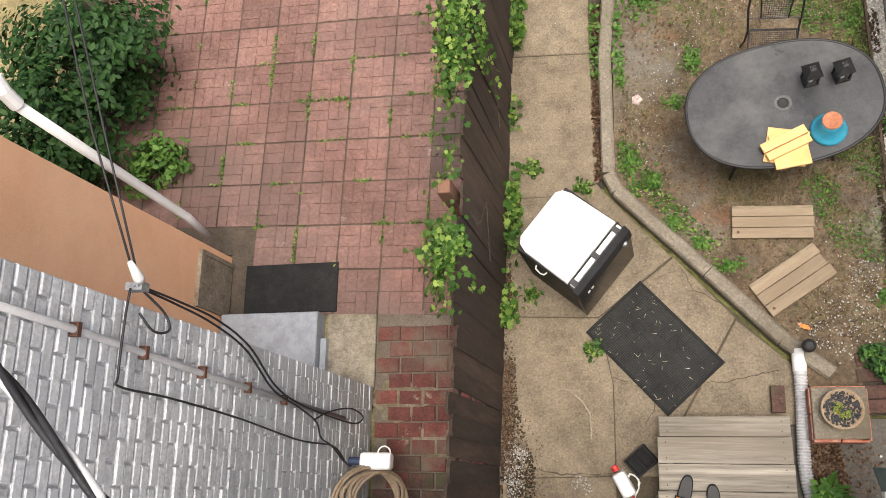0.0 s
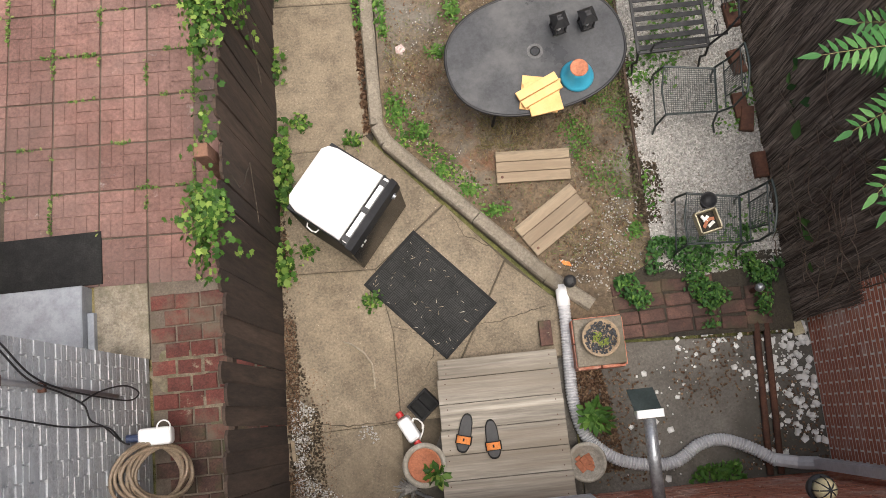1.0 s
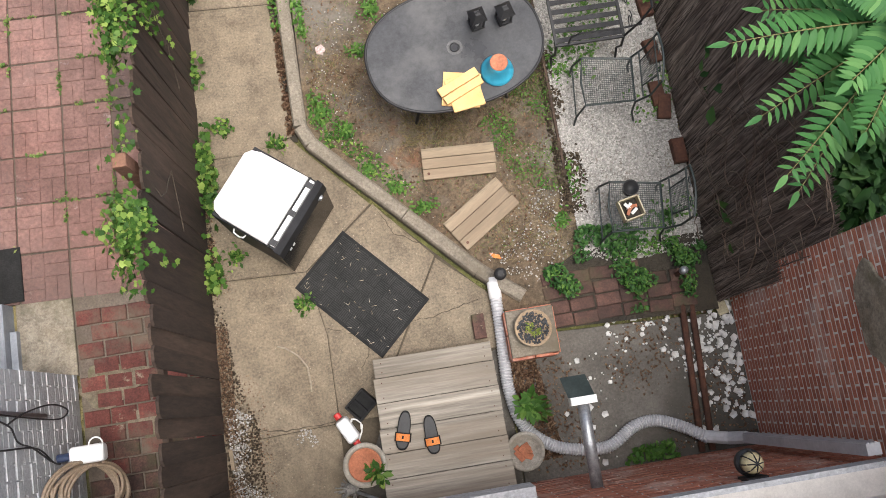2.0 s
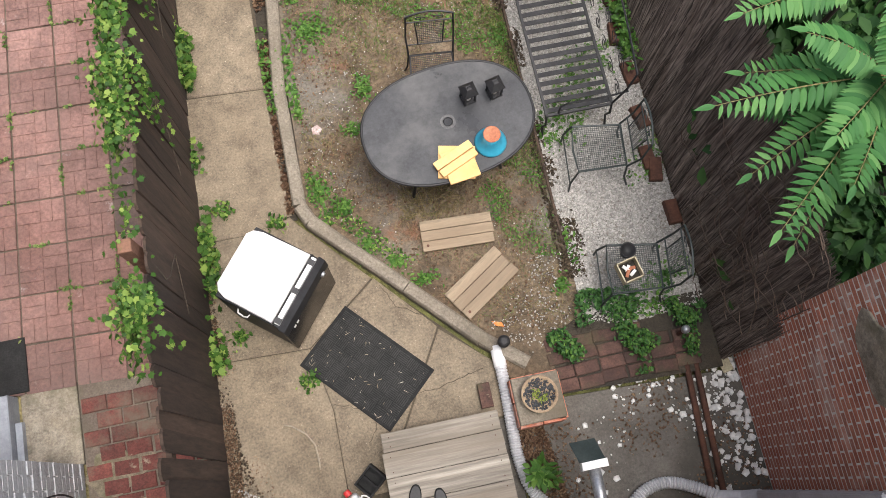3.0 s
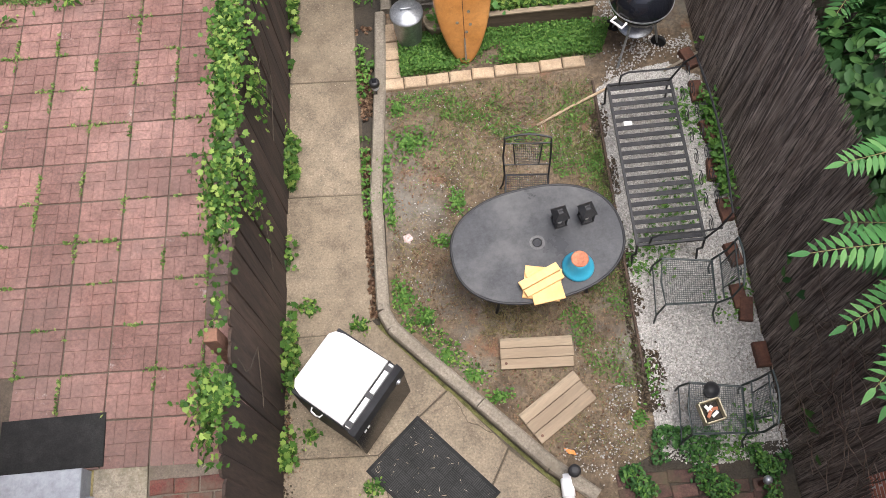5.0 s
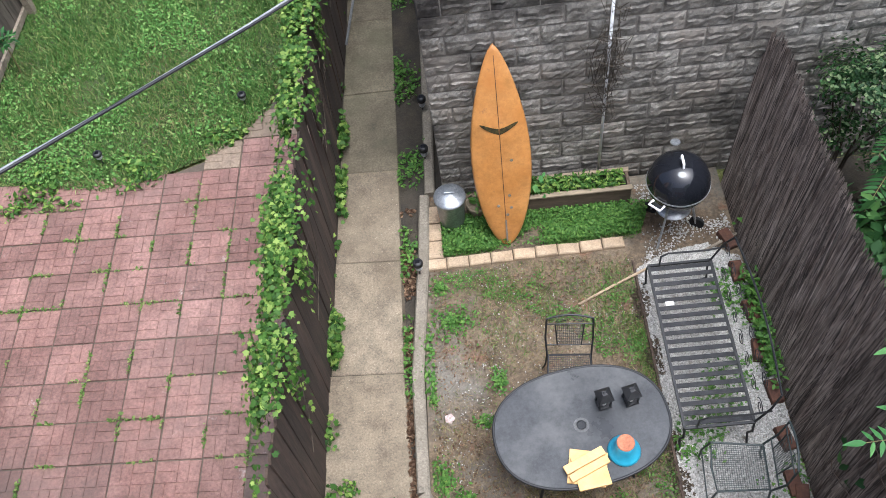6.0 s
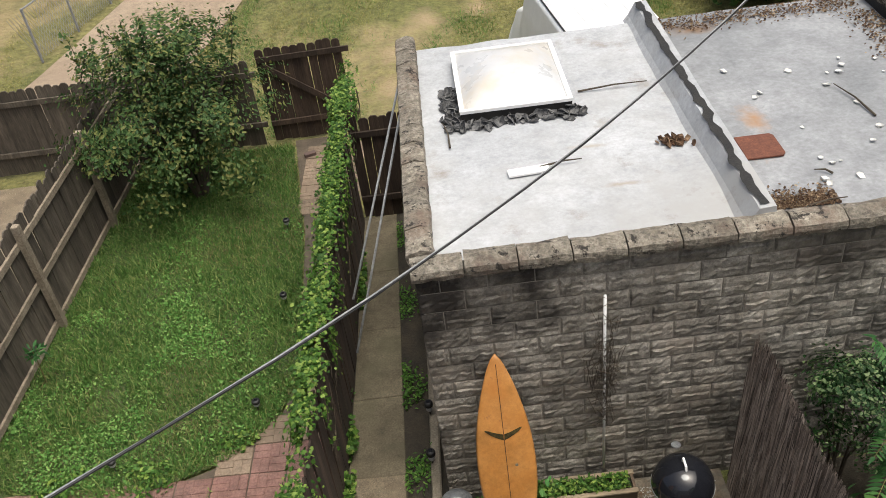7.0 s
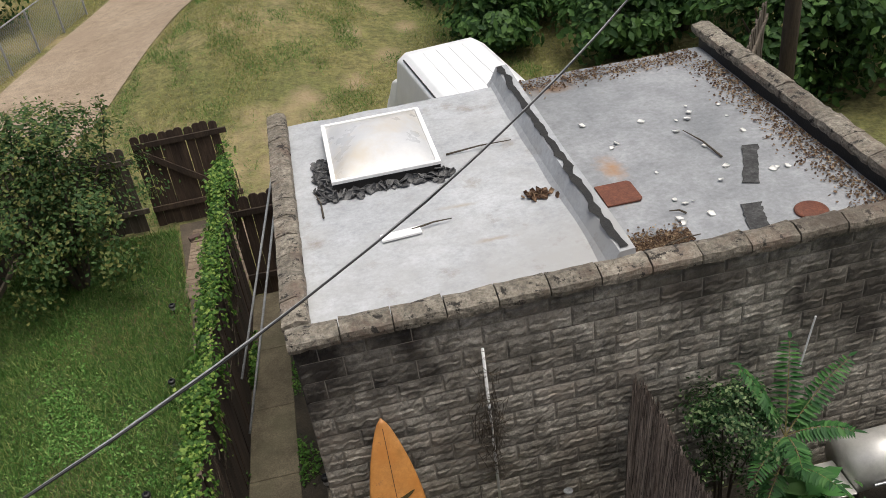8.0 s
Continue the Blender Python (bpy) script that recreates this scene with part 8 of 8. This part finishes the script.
def distance():
    def strip(name, pts, width, mat, label, z=0.03):
        g = Geo()
        for i, (x, y, w) in enumerate(pts):
            g.v += [(x - w / 2, y, ground_z(x - w / 2, y) + z), (x, y, ground_z(x, y) + z + 0.01), (x + w / 2, y, ground_z(x + w / 2, y) + z)]
        for i in range(len(pts) - 1):
            for a in range(2):
                g.f.append((i * 3 + a, i * 3 + a + 1, (i + 1) * 3 + a + 1, (i + 1) * 3 + a))
        return single(name, g, mat, label, kind="structure", smooth=True)

    pts = []
    for i in range(30):
        y = 15.2 + i * 0.9
        pts.append((-5.15 + (y - 20.4) * 0.27, y, 3.5))
    strip("road", pts, 3.2, M_DRIVE, "tan concrete alley curving past the grass")
    n = 170000
    x, y = rng.uniform(-9, 9, n), rng.uniform(14, 32, n)
    keep = (np.abs(x - (-5.15 + (y - 20.4) * 0.27)) > 1.85) & (np.abs(x - np.interp(y, [12, 15, 16.6, 18, 18.9, 20, 22], [0, 0.05, 0.15, 0.8, 2.0, 2.7, 3.4])) > 0.35 + 0.75 * rng.random(n)) & (lumps(x * 1.6, y * 0.6, 0.45, 21.0) + rng.normal(0, 0.1, n) > -0.02)
    x, y = x[keep], y[keep]
    z = np.array([ground_z(a, b) for a, b in zip(x, y)])
    k = len(x)
    stuff("field_grass", scatter("field_grass", "blade", np.stack([x, y, z], 1), jitter(k, 1.0), rng.uniform(0.05, 0.11, k), M_FIELDBLADE, np.tile(UP, (k, 1)) + jitter(k, 0.6)), "patchy rough grass behind the garages")
    n = 150000
    x, y = rng.uniform(-4, 6, n), rng.uniform(13.8, 27, n)
    keep = (np.abs(x - (-5.15 + (y - 20.4) * 0.27)) > 1.85) & (np.abs(x - np.interp(y, [12, 15, 16.6, 18, 18.9, 20, 22], [0, 0.05, 0.15, 0.8, 2.0, 2.7, 3.4])) > 0.3 + 0.5 * rng.random(n)) & (lumps(x * 1.5 + y * 0.4, y * 0.7 - x * 0.3, 0.9, 33.0) + rng.normal(0, 0.16, n) > 0.2)
    x, y = x[keep], y[keep]
    z = np.array([ground_z(a, b) for a, b in zip(x, y)])
    k = len(x)
    stuff("green_tufts", scatter("green_tufts", "blade", np.stack([x, y, z], 1), jitter(k, 1.0), rng.uniform(0.06, 0.13, k), M_LAWNGRASS, np.tile(UP, (k, 1)) + jitter(k, 0.6)), "fresh green streaks in the dry grass")
    for x, y, r in ((6.2, 20, 1.7), (8.2, 22, 2.2), (5.6, 24, 1.8), (9.5, 18, 2.0), (7.6, 17.2, 1.3), (5.2, 18.6, 0.9), (11.5, 14.5, 2.4), (9.6, 14.2, 1.6)):
        bush("thicket", (x, y, r * 0.8), r, int(2600 * r), (0.1, 0.24), M_THICKET, "dense green thicket behind the garage", 6, 0.85)
    for x, y, r in ((-11, 21, 1.2), (-9.6, 24.5, 1.3), (-8.5, 27.5, 1.4), (-12, 17.5, 1.2)):
        bush("hedge", (x, y, r * 0.8), r, int(2200 * r), (0.08, 0.2), M_THICKET, "green hedge beyond the alley", 6, 0.85)
    for x, y, r in ((-3, 40, 4), (4, 38, 4), (10, 34, 4.5), (15, 28, 4.5), (16, 20, 4), (-12, 38, 4), (-20, 30, 4)):
        bush("far_tree", (x, y, r * 1.1), r, 5200, (0.25, 0.55), M_THICKET, "tall leafy trees far beyond the alley", 7, 0.9)
    picket_fence("side_fence", (6.75, 10.3), (8.8, 13.2), 2.3, M_OLDFENCE, "tall weathered picket fence beyond the garage", rails=(0.5, 1.9), rail_side=-1)
    single("utility_pole", Geo().tube([(7.6, 10.4, -0.1), (7.62, 10.4, 7.5)], [0.12, 0.1], 12), M_BARK, "weathered wooden utility pole", "pole", smooth=True)
    f = thing("chain_link_fence", "grey chain-link fence beside the alley", "fence")
    for i in range(7):
        x, y = -7.75 + i * 0.42, 18.6 + i * 1.5
        part("post", Geo().tube([(x, y, -0.05), (x, y, 1.2)], 0.03, 8), M_GALVDULL, f)
        if i:
            part("top_rail", Geo().tube([(x - 0.42, y - 1.5, 1.18), (x, y, 1.18)], 0.02, 6), M_GALVDULL, f)
            g = Geo()
            for q in range(16):
                u = q / 16
                a = Vector((x - 0.42 + 0.42 * u, y - 1.5 + 1.5 * u, 0.02))
                for s in (-1, 1):
                    e = a + Vector((0.42 * 0.35 * s, 1.5 * 0.35 * s, 1.14))
                    g.bar(a, e, 0.006, 0.006)
            ob = part("wire_mesh", g, M_GALVDULL, f)
            ob["kind"] = "stuff"
    b = thing("wheelie_bin", "dark green wheeled rubbish bin by the alley", "bin", -8.0, 24.7, 0)
    bevel(part("tub", Geo().add([(-0.25, -0.3, 0.06), (0.25, -0.3, 0.06), (0.25, 0.3, 0.06), (-0.25, 0.3, 0.06), (-0.3, -0.36, 1.0), (0.3, -0.36, 1.0), (0.3, 0.36, 1.0), (-0.3, 0.36, 1.0)], [(3, 2, 1, 0), (0, 1, 5, 4), (1, 2, 6, 5), (2, 3, 7, 6), (3, 0, 4, 7), (4, 5, 6, 7)]), M_BIN, b), 0.03)
    bevel(part("lid", Geo().box(-0.32, 0.32, -0.4, 0.38, 1.0, 1.06), M_BIN, b), 0.02)
    for x in (-0.24, 0.24):
        part("wheel", Geo().lathe([(0, -0.03), (0.1, -0.03), (0.1, 0.03), (0, 0.03)], 14, pose(x, 0.3, 0.1, 0, 90)), M_RUBBER, b)
    c = single("next_yard_floor", Geo().box(-9, -5.3, 8.2, 13.2, -0.08, -0.02), M_CONC, "pale concrete floor of the yard beyond the fence", kind="structure")


M_FIELDBLADE = leafy("field_blade", (0.15, 0.18, 0.04), (0.28, 0.265, 0.085), (0.42, 0.35, 0.155))
M_THICKET = leafy("thicket_leaf", (0.02, 0.055, 0.014), (0.05, 0.11, 0.025), (0.09, 0.17, 0.04))
M_BIN = surface("green_bin", (0.015, 0.05, 0.03), (0.02, 0.065, 0.04), 4, bump=0.05, rough=0.5)
distance()


def drain_plant():
    """A leafy weed and dirt beside the deck."""
    t = thing("nettle", "leafy green weed growing beside the deck", "weed", 1.62, -0.06, -0.01)
    part("stem", Geo().tube([(0, 0, 0), (0.01, 0.01, 0.28)], [0.008, 0.004], 6), M_SUMSTALK, t)
    spiky_plant(t, 0.0, 0.0, 0.2, 70, 0.13, M_WEED)
    spiky_plant(t, 0.07, -0.05, 0.12, 40, 0.1, M_IVY)
    sprigs("deck_dirt", [(1.5, -0.5), (1.85, -0.5), (1.75, 0.3), (1.52, 0.3)], 2600, -0.1, 2, 8.0, (0.008, 0.03), M_LITTER, "dirt and dead leaves beside the deck", "chip", 0.002, 0.012, 0.4)
    sprigs("wall_foot_weeds", [(2.3, -0.64), (2.75, -0.64), (2.7, -0.5), (2.4, -0.52)], 260, 0.0, 2, 5.0, (0.025, 0.06), M_WEED, "small weeds at the foot of the wall", "leaf", 0.0, 0.08)


drain_plant()


def blot(name, x, y, rx, ry, z, mat, label, seed, kind="structure"):
    """A thin ragged-edged smear lying flat."""
    poly = []
    for k in range(36):
        a = k * math.tau / 36
        r = 1 + 0.55 * noise.noise(Vector((math.cos(a) * 1.3, math.sin(a) * 1.3, seed))) + 0.25 * noise.noise(Vector((math.cos(a) * 5, math.sin(a) * 5, seed)))
        poly.append((x + rx * r * math.cos(a), y + ry * r * math.sin(a)))
    return single(name, Geo().prism(poly, z - 0.012, z, 0.003), mat, label, kind=kind)


M_SMEAR = surface("mortar_smear", (0.17, 0.14, 0.09), (0.33, 0.28, 0.2), 5, c3=(0.1, 0.1, 0.05), fine=50, bump=0.6, depth=0.01, mottle=0.5)
blot("cement_smear", -1.6, 0.62, 0.27, 0.17, 0.0135, M_SMEAR, "cement smeared over the old red bricks", 2.0)
blot("cement_smear", -1.25, 0.3, 0.25, 0.14, 0.012, M_SMEAR, "cement smeared over the old red bricks", 7.0)




def crack(pts, w=0.007):
    """A ragged dark crack lying open in the concrete."""
    g = Geo()
    P = [Vector((*p, 0.012)) for p in pts]
    line = []
    for a, b in zip(P, P[1:]):
        n = max(2, int((b - a).length / 0.04))
        line += [a.lerp(b, q / n) + Vector((rnd.gauss(0, 0.007), rnd.gauss(0, 0.007), 0)) for q in range(n)]
    line.append(P[-1])
    for k, p in enumerate(line):
        d = (line[min(k + 1, len(line) - 1)] - line[max(k - 1, 0)]).normalized()
        o = Vector((-d.y, d.x, 0)) * w * rnd.uniform(0.2, 0.6)
        g.v += [p - o, p + o]
    g.f = [(2 * k, 2 * k + 1, 2 * k + 3, 2 * k + 2) for k in range(len(line) - 1)]
    single("crack", g, M_JOINTSTONE, "open crack in the worn concrete", kind="structure")


crack([(0.14, 0.8), (0.33, 0.72), (0.45, 0.62), (0.56, 0.66)])
crack([(0.62, 0.62), (0.8, 0.75), (1.0, 0.76), (1.38, 0.84)])
crack([(0.45, 0.62), (0.42, 0.5), (0.36, 0.44)])
crack([(0.68, 1.72), (0.78, 1.5), (0.98, 1.38)])
crack([(-0.78, 0.1), (-0.5, 0.08), (-0.2, 0.05), (0.1, 0.06)], 0.009)


def vine_on_reeds():
    t = thing("dry_vine", "tangle of dry brown vine over the reed fence", "vine")
    for k in range(44):
        y, z = 0.75 + abs(rnd.gauss(0, 0.5)), rnd.uniform(0.3, 1.85)
        pts = []
        d = rnd.uniform(0, 6.283)
        for q in range(9):
            pts.append((3.27 + 0.2 * z / 1.93 - rnd.uniform(0.0, 0.03), y, z))
            d += rnd.gauss(0, 0.55)
            y = min(2.3, max(0.6, y + 0.09 * math.cos(d)))
            z = min(1.95, max(0.05, z + 0.09 * math.sin(d)))
        part("runner", Geo().tube(pts, rnd.uniform(0.0025, 0.005), 4, cap=False), M_VINE, t)


M_VINE = surface("dry_vine_bark", (0.09, 0.06, 0.042), (0.17, 0.12, 0.085), 12, fine=50, bump=0.3)
vine_on_reeds()


def small_litter():
    bevel(single("sponge", Geo().box(-0.045, 0.045, -0.06, 0.06, 0, 0.025, pose(3.33, 0.46, 0.004, 0, 0, 12)), M_CREAM, "pale yellow sponge on the patio floor", "sponge"), 0.006)
    bevel(single("wood_offcut", Geo().box(-0.015, 0.015, -0.08, 0.08, 0, 0.02, pose(-0.74, -0.1, 0.006, 0, 0, 2)), M_PLANK, "short pale wood offcut by the fence", "offcut"), 0.003)
    bevel(single("loose_brick", Geo().box(-0.1, 0.1, -0.05, 0.05, 0, 0.06, pose(-1.4, 13.0, 0.005, 0, 0, 22)), M_GREYPAVER, "loose brick lying on the narrow paved strip", "brick"), 0.006)
    m = thing("mop", "grey string mop lying beside the planter", "mop", 0.14, -0.47, 0.0)
    part("handle", Geo().tube([(0.06, -0.03, 0.07), (0.33, -0.16, 0.14)], 0.013, 8), M_GALV, m, smooth=True)
    part("grip", Geo().tube([(0.22, -0.107, 0.111), (0.3, -0.146, 0.132)], 0.016, 8), M_REDGRIP, m, "red plastic grip", True)
    g = Geo()
    for k in range(70):
        a, r = rnd.uniform(0, 6.283), rnd.uniform(0.05, 0.13)
        e = Vector((r * math.cos(a), r * math.sin(a) * 0.8, 0.012))
        g.tube([(0.05, -0.02, 0.07), (0.5 * e.x + 0.02, 0.5 * e.y, rnd.uniform(0.05, 0.09)), e], 0.006, 4)
    ob = part("mop_head", g, M_MOP, m)
    ob["kind"] = "stuff"
    w = thing("fence_weed", "narrow-leaved green weed growing through the board fence", "weed", -4.52, 8.15, 0.0)
    part("stem", Geo().tube([(0, 0, 0), (0.03, 0.0, 0.4), (0.05, -0.02, 0.75)], [0.01, 0.007, 0.004], 6), M_SUMSTALK, w)
    spiky_plant(w, 0.04, -0.01, 0.5, 50, 0.18, M_FERN, "lance", 0.6)


M_REDGRIP = surface("red_grip", (0.4, 0.03, 0.03), (0.48, 0.05, 0.04), 9, bump=0, rough=0.4)
M_MOP = surface("mop_string", (0.25, 0.24, 0.22), (0.4, 0.38, 0.35), 20, fine=60, bump=0.4)
small_litter()

# ---------------------------------------------------------------- pieces of the paving and walls (last)
def pavers():
    """Square pavers cast as a basket weave of small bricks."""
    s = 0.41
    owner = thing("terrace", "faded red square pavers with a basket-weave brick face", "terrace")
    owner["kind"] = "structure"
    part("bed", Geo().prism([(-4.9, 1.98), (-3.3, 1.98), (-3.3, 1.4), (-0.84, 1.4), (-0.84, 13.6), (-1.7, 13.6), (-1.36, 10.8), (-1.26, 8.6), (-1.29, 7.55), (-1.45, 7.0), (-1.93, 6.52), (-2.6, 6.27), (-3.2, 6.1), (-4.95, 6.42)], -0.1, -0.008), M_JOINT, owner)
    shapes, shaded_greys, dusty = [], [], []
    for k in range(4):
        g = Geo()
        h = s / 2
        j = 0.006
        for a in range(2):
            for b in range(2):
                ox, oy = (a * h - s / 2) * 0.982, (b * h - s / 2) * 0.982
                across = (a + b + k) % 2
                for q in range(2):
                    if across:
                        x0, x1, y0, y1 = ox + j, ox + h - j, oy + q * h / 2 + j, oy + (q + 1) * h / 2 - j
                    else:
                        x0, x1, y0, y1 = ox + q * h / 2 + j, ox + (q + 1) * h / 2 - j, oy + j, oy + h - j
                    z = 0.004 + rnd.uniform(-0.002, 0.002)
                    g.add([(x0 - .003, y0 - .003, -0.006), (x1 + .003, y0 - .003, -0.006), (x1 + .003, y1 + .003, -0.006), (x0 - .003, y1 + .003, -0.006), (x0, y0, z), (x1, y0, z), (x1, y1, z), (x0, y1, z)],
                          [(4, 5, 6, 7), (0, 1, 5, 4), (1, 2, 6, 5), (2, 3, 7, 6), (3, 0, 4, 7)])
        e = s / 2 - 0.009
        g.add([(-e, -e, -0.03), (e, -e, -0.03), (e, e, -0.03), (-e, e, -0.03), (-e, -e, -0.002), (e, -e, -0.002), (e, e, -0.002), (-e, e, -0.002)], [(4, 5, 6, 7), (0, 1, 5, 4), (1, 2, 6, 5), (2, 3, 7, 6), (3, 0, 4, 7)])
        shapes.append(g.mesh("paver", M_PAVER))
        shaded_greys.append(g.mesh("paver", M_GREYPAVER))
        dusty.append(g.mesh("paver", M_DUSTPAVER))
    def ok(x, y):
        if y < 2.1 and x < -3.25 or y < 1.5 or x > -0.85:
            return False
        return bool(inside(np.array([x]), np.array([y]), [(-4.95, 1.4), (-0.8, 1.4), (-0.8, 13.5), (-1.6, 13.5), (-1.25, 10.8), (-1.15, 8.6), (-1.2, 7.55), (-1.45, 7.1), (-1.95, 6.6), (-2.6, 6.35), (-3.2, 6.2), (-4.95, 6.5)])[0])
    turn = radians(-1.95)
    for i in range(-1, 10):
        for k in range(-8, 23):
            narrow = 0.45 if i < 0 else 1.0
            u, v = (1 - i + 0.5 * narrow) * 0.412, (k + 0.5) * 0.412
            x, y = -1.769 + u * math.cos(turn) - v * math.sin(turn), 4.25 + u * math.sin(turn) + v * math.cos(turn)
            if i < 0 and 1.5 < y < 13.4 or i >= 0 and ok(x, y):
                # Fence-side pavers: some truly grey, and the fence's shade put into their colour.
                worn = y < 4.6 and (i < 1 and rnd.random() < 0.7 or i == 1 and rnd.random() < 0.2)
                ob = new("paver", (dusty if y > 6.7 + rnd.uniform(-0.5, 0.5) else shaded_greys if worn else shapes)[(i + k) % 2 + 2 * rnd.randrange(2)])
                ob.parent = owner
                ob.matrix_local = pose(x, y, rnd.uniform(-0.004, 0.004), rnd.uniform(-0.7, 0.7), rnd.uniform(-0.7, 0.7), rnd.uniform(-0.5, 0.5) - 1.95) @ Matrix.Diagonal((narrow, 1, 1, 1))


pavers()


M_PATCH = surface("cement_patch", (0.34, 0.29, 0.21), (0.5, 0.45, 0.36), 3, c3=(0.13, 0.115, 0.07), fine=50, bump=0.6, depth=0.01, mottle=0.55)


def red_patio():
    owner = thing("red_brick_path", "old dark red bricks in wide mortar joints", "path")
    owner["kind"] = "structure"
    part("bed", Geo().box(-1.86, -0.84, -0.75, 1.4, -0.1, -0.004), M_OLDMORTAR, owner)
    me, dark = brick_mesh(0.2, 0.122, 0.03, M_REDBRICK), brick_mesh(0.2, 0.122, 0.03, M_MOSSBRICK)
    for r in range(16):
        for k in range(5):
            x = -1.85 + k * 0.213 - (0.1 if r % 2 else 0)
            if x < -1.87:
                continue
            ob = new("brick", dark if r > 8 + rnd.uniform(-1.5, 1.5) else me)
            ob.parent = owner
            ob.matrix_local = pose(x + rnd.uniform(-0.005, 0.005), 1.26 - r * 0.135, -0.016, 90, 0, rnd.uniform(-1.5, 1.5)) @ Matrix.Diagonal((1, 1, -1, 1)) @ Matrix.Translation((0, 0, -0.122))
    single("cement_patch", Geo().prism([(-2.32, 0.75), (-1.87, 0.75), (-1.87, 1.395), (-2.32, 1.395)], -0.1, 0.0, 0.006), M_PATCH, "cracked pale cement patch beside the step", kind="structure")


red_patio()
brick_wall("wall_grey_house", (-1.9, 0.75, 0), (0, -1, 0), 1.55, 5.2, 0.2, 0.06, 0.012, M_GREYBRICK, M_GREYMORTAR, "grey painted brick wall of the house next door", out=(1, 0, 0), rows_first=52, back=1.4, full=6.5)
brick_wall("wall_red_house", (3.42, 0.655, 0), (0, -1, 0), 1.5, 3.6, 0.15, 0.043, 0.014, M_WALLBRICK, M_MORTAR, "old red brick wall with pale mortar", out=(-1, 0, 0), rows_first=33, back=2.5, full=4.2, depth=0.0025)
brick_wall("wall_own_house", (0.3, -0.66, 0), (1, 0, 0), 3.1, 2.2, 0.2, 0.055, 0.016, M_WALLBRICK, M_MORTAR, "red painted brick wall of the house", out=(0, 1, 0), rows_first=24, limit=200, back=0.3, full=2.3, depth=0.007)


def stucco_patch():
    """A thin rough cement repair on the red brick wall."""
    poly = []
    for k in range(22):
        a = k * math.tau / 22
        r = 1 + 0.28 * noise.noise(Vector((math.cos(a) * 1.7, math.sin(a) * 1.7, 4)))
        poly.append((0.13 + 0.30 * r * math.cos(a), 2.25 + 0.22 * r * math.sin(a)))
    m = Matrix(((0, 0, -1, 3.415), (1, 0, 0, 0), (0, 1, 0, 0), (0, 0, 0, 1)))
    single("render_patch", Geo().prism(poly, -0.002, 0.014, 0.004, m), M_PATCH, "rough grey cement patch on the red brick wall", kind="structure")


stucco_patch()
